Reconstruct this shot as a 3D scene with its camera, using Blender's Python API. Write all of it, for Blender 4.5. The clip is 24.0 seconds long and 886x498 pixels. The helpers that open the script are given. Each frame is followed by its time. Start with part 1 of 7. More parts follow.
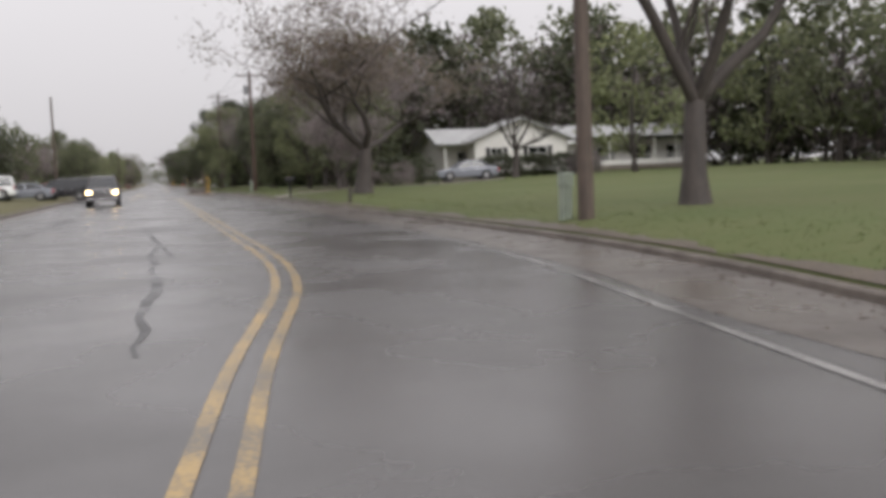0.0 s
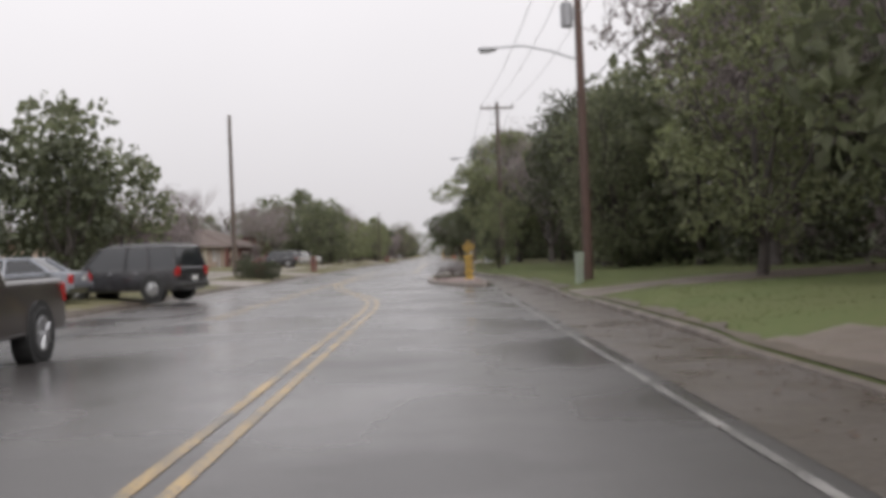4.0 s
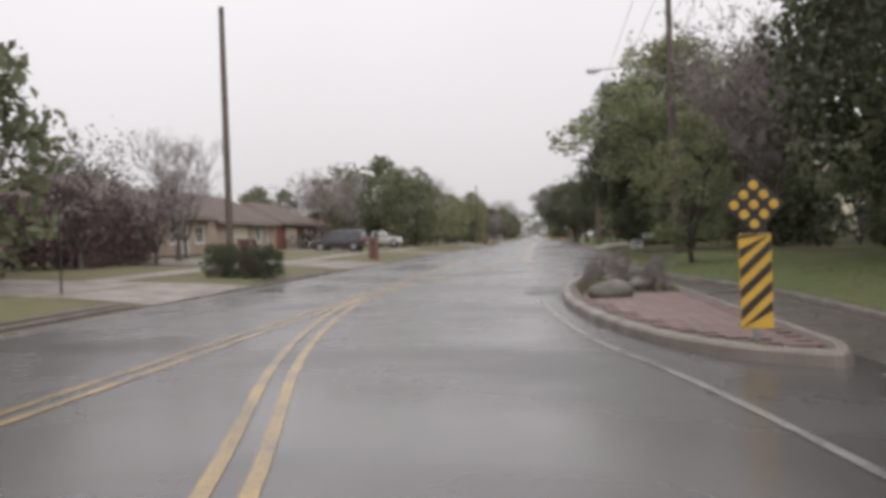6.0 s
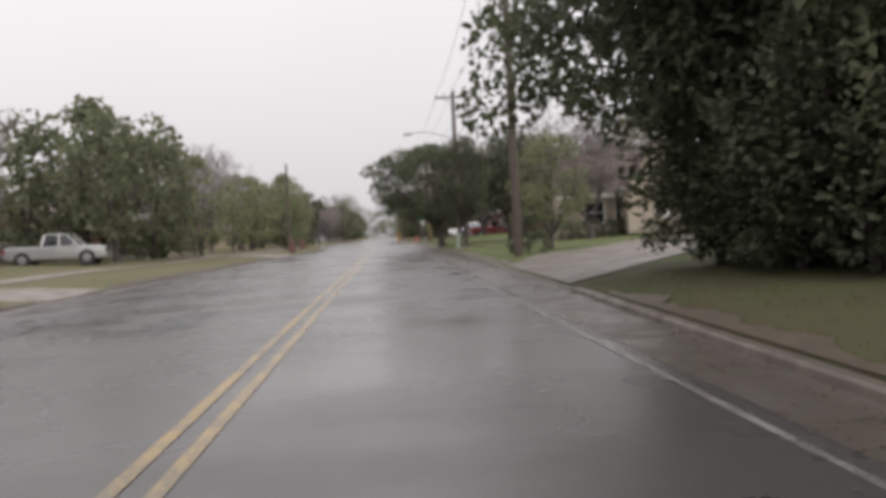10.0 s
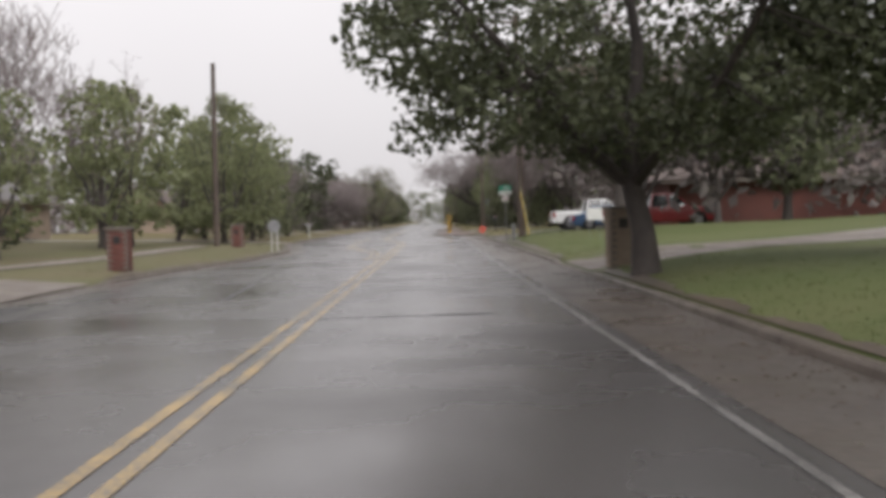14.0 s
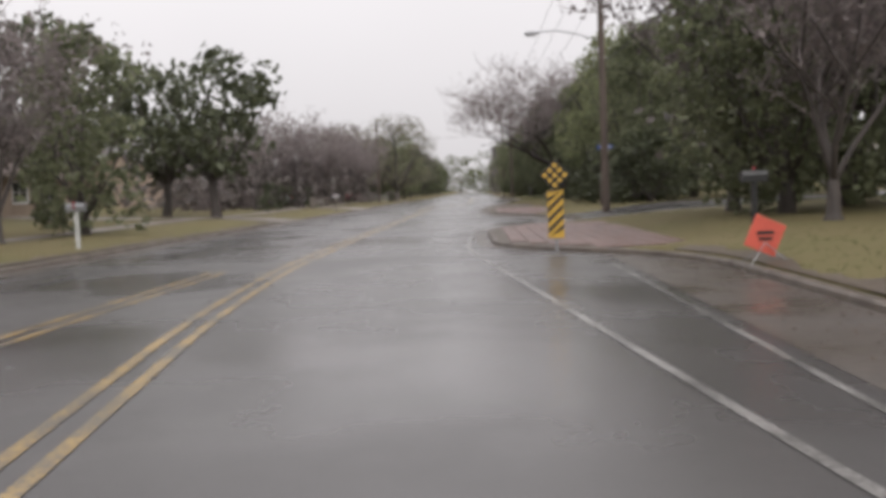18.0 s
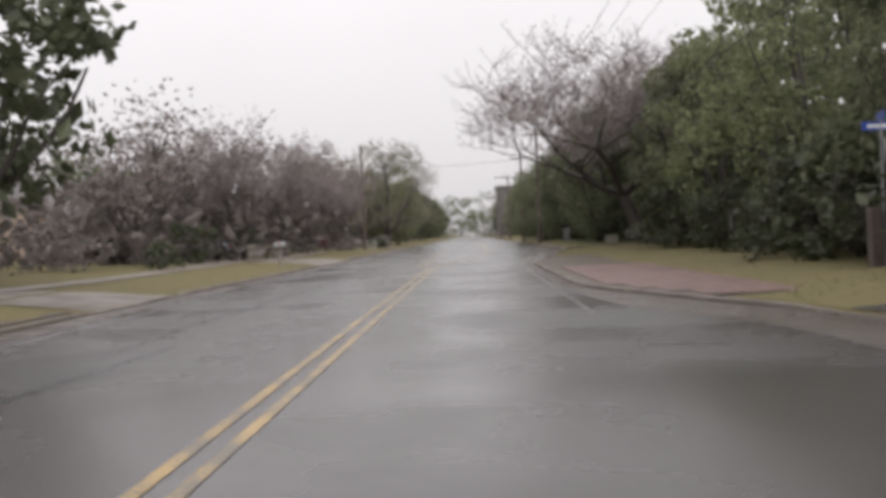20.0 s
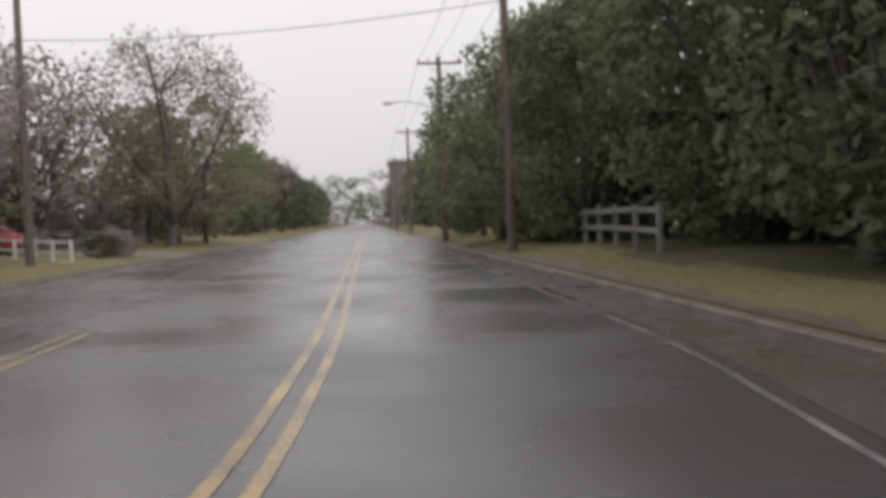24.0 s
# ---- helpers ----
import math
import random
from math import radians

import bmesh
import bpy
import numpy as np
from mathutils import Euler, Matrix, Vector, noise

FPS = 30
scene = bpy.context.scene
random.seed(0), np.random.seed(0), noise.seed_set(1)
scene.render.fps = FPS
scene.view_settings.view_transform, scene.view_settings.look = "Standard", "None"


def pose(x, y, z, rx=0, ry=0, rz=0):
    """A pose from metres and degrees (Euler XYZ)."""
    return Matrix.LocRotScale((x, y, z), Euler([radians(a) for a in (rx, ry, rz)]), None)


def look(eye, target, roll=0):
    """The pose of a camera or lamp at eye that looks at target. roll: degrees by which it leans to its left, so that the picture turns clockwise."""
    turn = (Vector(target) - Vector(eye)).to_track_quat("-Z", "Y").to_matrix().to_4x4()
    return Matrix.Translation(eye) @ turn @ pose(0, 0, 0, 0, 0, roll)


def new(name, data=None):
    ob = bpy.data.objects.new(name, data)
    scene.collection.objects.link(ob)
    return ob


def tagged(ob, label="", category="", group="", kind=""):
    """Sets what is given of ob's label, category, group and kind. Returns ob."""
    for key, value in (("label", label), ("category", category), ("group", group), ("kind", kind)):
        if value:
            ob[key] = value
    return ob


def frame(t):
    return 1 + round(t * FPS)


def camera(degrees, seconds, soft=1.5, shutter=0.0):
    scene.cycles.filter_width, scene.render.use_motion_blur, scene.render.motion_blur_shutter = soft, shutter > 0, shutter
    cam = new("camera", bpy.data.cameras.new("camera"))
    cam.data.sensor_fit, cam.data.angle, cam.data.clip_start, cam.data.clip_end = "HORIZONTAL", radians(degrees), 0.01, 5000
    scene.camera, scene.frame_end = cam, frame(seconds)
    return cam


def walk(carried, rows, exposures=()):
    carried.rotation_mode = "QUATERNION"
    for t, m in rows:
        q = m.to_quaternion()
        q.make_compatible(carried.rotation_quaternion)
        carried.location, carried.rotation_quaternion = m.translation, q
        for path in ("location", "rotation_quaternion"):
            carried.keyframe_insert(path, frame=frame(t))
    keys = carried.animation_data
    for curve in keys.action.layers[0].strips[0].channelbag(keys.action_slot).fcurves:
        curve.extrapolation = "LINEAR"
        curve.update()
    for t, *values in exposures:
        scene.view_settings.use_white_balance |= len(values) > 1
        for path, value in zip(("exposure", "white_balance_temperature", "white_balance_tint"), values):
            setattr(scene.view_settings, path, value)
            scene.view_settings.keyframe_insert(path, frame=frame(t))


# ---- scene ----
# The camera rides in a car along a wet suburban street; x to the right of the street, y along it, z up.
cam = camera(50.0, 24.0, soft=4.5)
PATH = [
    (0, -1.912, -3.638, 1.333, -16.69, -4.66, -2.30),
    (0.5, -0.357, 2.664, 1.311, -12.07, -5.75, -3.02),
    (1, 0.661, 9.048, 1.330, -7.32, -3.82, -3.04),
    (1.5, 1.171, 15.589, 1.324, -3.29, -1.99, -2.71),
    (2, 1.386, 22.300, 1.312, -1.38, -2.98, -2.03),
    (2.5, 1.473, 29.148, 1.310, -1.01, -1.49, -1.30),
    (3, 1.540, 36.045, 1.320, -0.76, -0.41, -2.30),
    (3.5, 1.583, 42.985, 1.320, -0.57, 0.20, -2.30),
    (4, 1.592, 49.958, 1.320, -0.37, 0.30, -2.30),
    (4.5, 1.563, 56.959, 1.336, -0.11, -0.16, -2.17),
    (5, 1.486, 63.981, 1.306, 0.26, -1.21, -2.01),
    (5.5, 1.256, 70.871, 1.292, 2.32, -0.75, -2.34),
    (6, 0.625, 77.719, 1.324, 5.78, -0.62, -2.07),
    (6.5, -0.325, 84.508, 1.324, 8.64, -2.33, -1.81),
    (7, -1.240, 91.226, 1.319, 7.44, -2.80, -0.91),
    (7.5, -1.694, 97.918, 1.346, 2.49, -2.25, 0.05),
    (8, -1.496, 104.623, 1.342, -3.59, -2.60, 0.21),
    (8.5, -0.732, 111.371, 1.325, -7.97, -0.79, -1.00),
    (9, 0.169, 118.197, 1.341, -8.46, -0.07, -2.06),
    (9.5, 0.870, 125.060, 1.280, -6.06, -1.21, -3.90),
    (10, 1.312, 131.965, 1.318, -3.30, -1.02, -3.20),
    (10.5, 1.521, 138.963, 1.308, -1.72, -0.39, -3.32),
    (11, 1.660, 146.061, 1.320, -0.93, -0.07, -2.30),
    (11.5, 1.739, 153.287, 1.320, -0.67, -0.03, -2.30),
    (12, 1.768, 160.669, 1.320, -0.72, -0.28, -2.30),
    (12.5, 1.756, 168.239, 1.336, -0.82, -0.80, -1.91),
    (13, 1.713, 176.036, 1.356, -0.74, -1.61, -1.17),
    (13.5, 1.733, 183.866, 1.317, -0.58, -1.92, -2.03),
    (14, 1.725, 191.637, 1.331, -0.47, -1.74, -1.97),
    (14.5, 1.679, 199.351, 1.307, -0.68, -2.39, -2.07),
    (15, 1.726, 206.951, 1.326, -0.89, -1.32, -1.99),
    (15.5, 1.762, 214.445, 1.293, -1.00, -1.90, -2.25),
    (16, 1.764, 221.885, 1.340, -0.90, -1.84, -3.02),
    (16.5, 1.765, 229.240, 1.318, -0.97, -2.17, -2.70),
    (17, 1.725, 236.500, 1.275, -0.76, -2.16, -2.21),
    (17.5, 1.632, 243.679, 1.305, 0.39, -2.74, -2.58),
    (18, 1.354, 250.841, 1.320, 2.16, -3.46, -2.30),
    (18.5, 0.947, 257.994, 1.320, 3.88, -3.99, -2.30),
    (19, 0.464, 265.149, 1.320, 4.85, -3.96, -2.30),
    (19.5, -0.038, 272.314, 1.258, 4.40, -3.02, -1.89),
    (20, -0.506, 279.499, 1.383, 1.84, -0.84, -2.44),
    (20.5, -0.723, 286.738, 1.321, 0.84, 0.09, -2.29),
    (21, -0.829, 294.023, 1.373, 0.03, -0.33, -2.37),
    (21.5, -0.781, 301.349, 1.320, -0.96, -0.75, -2.30),
    (22, -0.624, 308.722, 1.224, -1.58, -0.87, -2.29),
    (22.5, -0.385, 316.150, 1.332, -2.90, -0.60, -2.16),
    (23, 0.020, 323.610, 1.302, -4.32, -1.06, -2.24),
    (23.5, 0.571, 331.086, 1.321, -4.79, -1.34, -2.30),
    (24, 1.097, 338.571, 1.406, -4.51, -1.84, -2.31),
]


def aim(x, y, z, yaw, pitch, roll):
    a, b = radians(yaw), radians(pitch)
    way = Vector((-math.sin(a) * math.cos(b), math.cos(a) * math.cos(b), math.sin(b)))
    return look((x, y, z), Vector((x, y, z)) + way, roll)


walk(cam, [(t, aim(*r)) for t, *r in PATH], exposures=[(0.0, 0.04, 6450, 11), (2.5, 0.06, 6450, 11), (5.0, 0.15, 6480, 11), (10.0, 0.14, 6500, 11), (13.0, 0.18, 6500, 11), (16.0, 0.14, 6500, 11), (20.0, 0.22, 6500, 11), (22.0, 0.15, 6500, 11), (24.0, 0.14, 6500, 11)])

# ---- sky and sun: a closed, rainy overcast ----
world = bpy.data.worlds.new("overcast_sky")
scene.world = world
world.use_nodes = True
wn, wl = world.node_tree.nodes, world.node_tree.links
wn.clear()
sky = wn.new("ShaderNodeTexSky")
sky.sky_type, sky.sun_disc = "NISHITA", False
sky.sun_elevation, sky.sun_rotation = radians(39), radians(156)
sky.air_density, sky.dust_density = 1.0, 4.0
grey = wn.new("ShaderNodeHueSaturation")
grey.inputs["Saturation"].default_value = 0.06
wl.new(sky.outputs[0], grey.inputs["Color"])
wco = wn.new("ShaderNodeTexCoord")
wsep = wn.new("ShaderNodeSeparateXYZ")
wl.new(wco.outputs["Generated"], wsep.inputs[0])
ramp = wn.new("ShaderNodeValToRGB")
ramp.color_ramp.elements[0].position, ramp.color_ramp.elements[0].color = 0.0, (6.0, 5.8, 5.9, 1)
ramp.color_ramp.elements[1].position, ramp.color_ramp.elements[1].color = 0.32, (8.5, 8.25, 8.4, 1)
zenith = ramp.color_ramp.elements.new(1.0)
zenith.color = (16.0, 15.6, 15.9, 1)
wl.new(wsep.outputs["Z"], ramp.inputs[0])
cloud = wn.new("ShaderNodeTexNoise")
cloud.inputs["Scale"].default_value, cloud.inputs["Detail"].default_value = 2.2, 4
wl.new(wco.outputs["Generated"], cloud.inputs["Vector"])
cmap = wn.new("ShaderNodeMapRange")
cmap.inputs["To Min"].default_value, cmap.inputs["To Max"].default_value = 0.93, 1.07
wl.new(cloud.outputs[0], cmap.inputs[0])
cmul = wn.new("ShaderNodeMixRGB")
cmul.blend_type = "MULTIPLY"
cmul.inputs[0].default_value = 1.0
wl.new(ramp.outputs[0], cmul.inputs[1])
wl.new(cmap.outputs[0], cmul.inputs[2])
deck = wn.new("ShaderNodeMixRGB")
deck.inputs[0].default_value = 0.88
wl.new(grey.outputs[0], deck.inputs[1])
wl.new(cmul.outputs[0], deck.inputs[2])
wbg = wn.new("ShaderNodeBackground")
wbg.inputs["Strength"].default_value = 0.112
wl.new(deck.outputs[0], wbg.inputs["Color"])
wout = wn.new("ShaderNodeOutputWorld")
wl.new(wbg.outputs[0], wout.inputs["Surface"])
sun = new("sun", bpy.data.lights.new("sun", "SUN"))
sun.data.energy, sun.data.angle, sun.data.color = 1.5, radians(40), (1, 0.98, 0.95)
sun.matrix_world = look((40, 30, 80), (0, 120, 0))


# ---- materials ----
def material(name, colour, other=None, rough=0.7, scale=3.0, fine=40.0, bump=0.15, metal=0.0, contrast=1.0,
             island=False, per_object=0.0, coat=0.0, stretch=(1, 1, 1), rough_to=None, spec=0.5, emit=None, power=0.0, leafy=0.0):
    """Two noises, a broad one and a fine one, mix two colours and raise a relief."""
    m = bpy.data.materials.new(name)
    m.use_nodes = True
    n, l = m.node_tree.nodes, m.node_tree.links
    p = n["Principled BSDF"]
    other = other or tuple(c * 0.7 for c in colour)
    geo = n.new("ShaderNodeNewGeometry")
    mp = n.new("ShaderNodeMapping")
    mp.inputs["Scale"].default_value = stretch
    l.new(geo.outputs["Position"], mp.inputs[0])
    a, b = n.new("ShaderNodeTexNoise"), n.new("ShaderNodeTexNoise")
    for t, s in ((a, scale), (b, fine)):
        t.inputs["Scale"].default_value, t.inputs["Detail"].default_value = s, 5
        l.new(mp.outputs[0], t.inputs["Vector"])
    add = n.new("ShaderNodeMath")
    add.operation = "ADD"
    l.new(a.outputs[0], add.inputs[0])
    l.new(b.outputs[0], add.inputs[1])
    mr = n.new("ShaderNodeMapRange")
    mr.inputs["From Min"].default_value, mr.inputs["From Max"].default_value = 1 - 0.3 / contrast, 1 + 0.3 / contrast
    l.new(add.outputs[0], mr.inputs[0])
    mix = n.new("ShaderNodeMixRGB")
    mix.inputs[1].default_value, mix.inputs[2].default_value = (*colour, 1), (*other, 1)
    l.new(mr.outputs[0], mix.inputs[0])
    out = mix.outputs[0]
    if island or per_object:
        hs = n.new("ShaderNodeHueSaturation")
        r = n.new("ShaderNodeMapRange")
        k = per_object or 0.35
        r.inputs["To Min"].default_value, r.inputs["To Max"].default_value = 1 - k, 1 + k
        if island:
            l.new(geo.outputs["Random Per Island"], r.inputs[0])
        else:
            oi = n.new("ShaderNodeObjectInfo")
            l.new(oi.outputs["Random"], r.inputs[0])
        l.new(r.outputs[0], hs.inputs["Value"])
        l.new(out, hs.inputs["Color"])
        out = hs.outputs[0]
    l.new(out, p.inputs["Base Color"])
    p.inputs["Metallic"].default_value = metal
    p.inputs["Specular IOR Level"].default_value = spec
    p.inputs["Coat Weight"].default_value = coat
    p.inputs["Coat Roughness"].default_value = 0.08
    if rough_to is None:
        p.inputs["Roughness"].default_value = rough
    else:
        rr = n.new("ShaderNodeMapRange")
        rr.inputs["From Min"].default_value, rr.inputs["From Max"].default_value = 0.35, 0.65
        rr.inputs["To Min"].default_value, rr.inputs["To Max"].default_value = rough, rough_to
        l.new(a.outputs[0], rr.inputs[0])
        l.new(rr.outputs[0], p.inputs["Roughness"])
    if bump:
        bp = n.new("ShaderNodeBump")
        bp.inputs["Strength"].default_value, bp.inputs["Distance"].default_value = bump, 0.02
        l.new(add.outputs[0], bp.inputs["Height"])
        l.new(bp.outputs[0], p.inputs["Normal"])
    if leafy:
        tr, ms = n.new("ShaderNodeBsdfTranslucent"), n.new("ShaderNodeMixShader")
        l.new(out, tr.inputs["Color"])
        ms.inputs[0].default_value = leafy
        l.new(p.outputs[0], ms.inputs[1])
        l.new(tr.outputs[0], ms.inputs[2])
        l.new(ms.outputs[0], n["Material Output"].inputs["Surface"])
    if emit:
        p.inputs["Emission Color"].default_value = (*emit, 1)
        p.inputs["Emission Strength"].default_value = power
    return m


ASPHALT = material("wet_asphalt", (0.082, 0.077, 0.075), (0.050, 0.047, 0.046), rough=0.15, rough_to=0.38, scale=0.28, fine=60, bump=0.10)
PATCH = material("old_asphalt_patch", (0.030, 0.029, 0.030), (0.022, 0.022, 0.022), rough=0.2, rough_to=0.5, scale=1.2, fine=80, bump=0.12)
SHOULDER = material("muddy_wet_gutter", (0.098, 0.083, 0.070), (0.062, 0.052, 0.045), rough=0.22, rough_to=0.5, scale=0.7, fine=12, bump=0.25, contrast=1.4)
CONCRETE = material("wet_concrete", (0.21, 0.18, 0.155), (0.11, 0.092, 0.078), rough=0.4, rough_to=0.65, scale=1.2, fine=50, bump=0.15)
DRIVE = material("brown_wet_concrete", (0.155, 0.128, 0.105), (0.085, 0.068, 0.056), rough=0.35, rough_to=0.6, scale=0.8, fine=40, bump=0.15)
PAVER = material("red_clay_paver", (0.150, 0.084, 0.070), (0.098, 0.062, 0.053), rough=0.45, scale=2, fine=60, bump=0.2, per_object=0.25)
YELLOW = material("worn_yellow_paint", (0.33, 0.215, 0.068), (0.095, 0.080, 0.058), rough=0.3, scale=1.3, fine=24, bump=0.08, contrast=1.9)
WHITELINE = material("worn_white_paint", (0.25, 0.24, 0.23), (0.085, 0.081, 0.077), rough=0.3, scale=1.3, fine=24, bump=0.08, contrast=2.0)
GRASS = material("spring_lawn", (0.074, 0.096, 0.034), (0.100, 0.106, 0.046), rough=0.85, scale=0.3, fine=7, bump=0.25, spec=0.15, contrast=1.2)
DRYGRASS = material("yellowing_lawn", (0.108, 0.100, 0.044), (0.136, 0.109, 0.057), rough=0.85, scale=0.3, fine=7, bump=0.25, spec=0.15)
BLADE = material("grass_blade", (0.092, 0.122, 0.042), (0.118, 0.130, 0.058), rough=0.8, scale=0.5, fine=6, bump=0, spec=0.2, island=True, leafy=0.4)
PLUMLEAF = material("dark_plum_leaf", (0.105, 0.066, 0.070), (0.140, 0.095, 0.095), leafy=0.35, rough=0.5, scale=1.2, fine=6, bump=0, island=True, spec=0.4)
ROCK = material("mossy_grey_rock", (0.135, 0.118, 0.100), (0.070, 0.064, 0.052), rough=0.7, scale=2.2, fine=16, bump=0.6, contrast=1.4)
BROWNGRASS = material("winter_brown_lawn", (0.098, 0.100, 0.048), (0.122, 0.104, 0.062), rough=0.85, scale=0.3, fine=7, bump=0.25, spec=0.15, contrast=1.3)
BROWNBLADE = material("dull_grass_blade", (0.110, 0.118, 0.052), (0.135, 0.122, 0.070), rough=0.8, scale=0.5, fine=6, bump=0, spec=0.2, island=True, leafy=0.4)
# Leaf-strewn grass and soil, darkened further so the colour holds the tree shade.
UNDERWOODSHADE = material("leaf_strewn_grass_painted_shade", (0.060, 0.068, 0.030), (0.064, 0.052, 0.032), rough=0.85, scale=0.5, fine=6, bump=0.3, spec=0.15, contrast=1.3)
SOIL = material("bare_wet_soil", (0.086, 0.064, 0.044), (0.052, 0.040, 0.028), rough=0.6, scale=1.4, fine=16, bump=0.4, contrast=1.3)
BARK = material("wet_bark", (0.066, 0.053, 0.046), (0.034, 0.028, 0.025), rough=0.75, scale=6, fine=30, bump=0.6, stretch=(1, 1, 0.25))
TWIG = material("grey_twig_bark", (0.27, 0.225, 0.22), (0.17, 0.145, 0.142), rough=0.75, scale=6, fine=30, bump=0.2)
KERB = material("dirty_wet_kerb", (0.118, 0.095, 0.076), (0.070, 0.056, 0.046), rough=0.4, rough_to=0.65, scale=1.4, fine=30, bump=0.3, contrast=1.4)
OAKLEAF = material("dark_oak_leaf", (0.058, 0.068, 0.036), (0.085, 0.092, 0.054), leafy=0.35, rough=0.5, scale=1.2, fine=6, bump=0, island=True, spec=0.4)
SPRINGLEAF = material("young_green_leaf", (0.180, 0.205, 0.098), (0.222, 0.232, 0.140), leafy=0.6, rough=0.5, scale=1.0, fine=6, bump=0, island=True, spec=0.4)
BROADLEAF = material("glossy_oak_leaf", (0.078, 0.092, 0.046), (0.110, 0.118, 0.070), leafy=0.4, rough=0.5, scale=1.2, fine=6, bump=0, island=True, spec=0.4)
MUD = material("dark_wet_mud", (0.062, 0.050, 0.037), (0.036, 0.030, 0.024), rough=0.18, rough_to=0.6, scale=0.5, fine=9, bump=0.35, contrast=1.4)
MIDLEAF = material("mid_green_leaf", (0.132, 0.152, 0.082), (0.182, 0.188, 0.122), leafy=0.6, rough=0.5, scale=1.0, fine=6, bump=0, island=True, spec=0.4)
BUDS = material("brown_bud_leaf", (0.225, 0.185, 0.190), (0.19, 0.172, 0.155), leafy=0.4, rough=0.5, scale=1.0, fine=6, bump=0, island=True, spec=0.3)
DARKBUDS = material("dark_budding_thicket", (0.140, 0.115, 0.118), (0.120, 0.110, 0.092), leafy=0.4, rough=0.5, scale=1.0, fine=6, bump=0, island=True, spec=0.3)
RUSTBUDS = material("rusty_bud_leaf", (0.20, 0.150, 0.125), (0.165, 0.150, 0.105), leafy=0.4, rough=0.45, scale=1.0, fine=6, bump=0, island=True, spec=0.5)
OLIVEBUDS = material("olive_bud_leaf", (0.19, 0.175, 0.115), (0.165, 0.160, 0.12), leafy=0.4, rough=0.5, scale=1.0, fine=6, bump=0, island=True, spec=0.4)
POLEWOOD = material("weathered_pole_wood", (0.115, 0.085, 0.068), (0.055, 0.042, 0.036), rough=0.75, scale=5, fine=40, bump=0.4, stretch=(1, 1, 0.08))
POLERED = material("reddish_creosote_wood", (0.105, 0.058, 0.043), (0.05, 0.032, 0.027), rough=0.7, scale=5, fine=40, bump=0.4, stretch=(1, 1, 0.08))
GREYMETAL = material("galvanised_steel", (0.35, 0.35, 0.36), (0.22, 0.22, 0.23), rough=0.45, metal=0.7, scale=5, fine=60, bump=0.05)
WIRE = material("black_cable", (0.02, 0.02, 0.022), rough=0.5, bump=0)
CERAMIC = material("brown_glazed_insulator", (0.10, 0.07, 0.06), rough=0.2, bump=0)
BLACKPAINT = material("black_paint", (0.014, 0.014, 0.015), (0.022, 0.022, 0.022), rough=0.4, scale=8, bump=0.05)
SIGNYELLOW = material("sign_yellow_sheeting", (0.58, 0.35, 0.045), (0.44, 0.27, 0.045), rough=0.35, scale=4, bump=0.02)
SIGNWHITE = material("sign_white_sheeting", (0.72, 0.72, 0.70), (0.55, 0.55, 0.54), rough=0.35, scale=4, bump=0.02)
SIGNGREEN = material("sign_green_sheeting", (0.02, 0.22, 0.13), (0.02, 0.15, 0.10), rough=0.35, scale=4, bump=0.02)
SIGNBLUE = material("sign_blue_sheeting", (0.02, 0.06, 0.32), (0.02, 0.05, 0.22), rough=0.35, scale=4, bump=0.02)
SIGNRED = material("sign_red_ink", (0.24, 0.03, 0.035), (0.16, 0.025, 0.03), rough=0.4, bump=0)
ORANGE = material("orange_warning_cloth", (0.58, 0.095, 0.06), (0.42, 0.075, 0.05), rough=0.6, scale=3, bump=0.05)
PLASTIC = material("pale_green_plastic", (0.30, 0.34, 0.27), (0.20, 0.23, 0.19), rough=0.5, scale=4, bump=0.05)
GUARD = material("yellow_plastic_guard", (0.70, 0.50, 0.05), (0.5, 0.36, 0.06), rough=0.45, scale=4, bump=0.03)
PALEGUARD = material("faded_plastic_guard", (0.52, 0.50, 0.38), (0.42, 0.38, 0.22), rough=0.5, scale=4, bump=0.03)
WHITEWALL = material("white_painted_siding", (0.72, 0.70, 0.67), (0.60, 0.58, 0.55), rough=0.6, scale=0.8, fine=25, bump=0.08)
TANBRICK = material("tan_brick", (0.33, 0.26, 0.20), (0.22, 0.165, 0.13), rough=0.8, scale=0.8, fine=16, bump=0.3)
REDBRICK = material("dark_red_brick", (0.165, 0.055, 0.042), (0.095, 0.042, 0.036), rough=0.8, scale=0.9, fine=14, bump=0.3, per_object=0.2)
STONE = material("buff_limestone", (0.40, 0.34, 0.27), (0.28, 0.235, 0.19), rough=0.8, scale=1.1, fine=12, bump=0.35)
ROOFGREY = material("grey_asphalt_shingle", (0.16, 0.15, 0.145), (0.09, 0.085, 0.083), rough=0.75, scale=0.9, fine=14, bump=0.3, spec=0.2)
ROOFLIGHT = material("pale_grey_shingle", (0.36, 0.36, 0.36), (0.26, 0.26, 0.26), rough=0.7, scale=0.7, fine=16, bump=0.2)
ROOFBROWN = material("brown_shingle", (0.12, 0.09, 0.078), (0.075, 0.058, 0.052), rough=0.75, scale=0.9, fine=14, bump=0.3, spec=0.2)
TRIM = material("white_trim_paint", (0.70, 0.69, 0.66), (0.58, 0.57, 0.55), rough=0.5, scale=2, bump=0.03)
SHUTTER = material("dark_shutter_paint", (0.030, 0.026, 0.028), (0.02, 0.018, 0.02), rough=0.5, scale=4, bump=0.03)
GARAGE = material("cream_garage_door", (0.52, 0.46, 0.36), (0.42, 0.37, 0.29), rough=0.55, scale=1, bump=0.03)
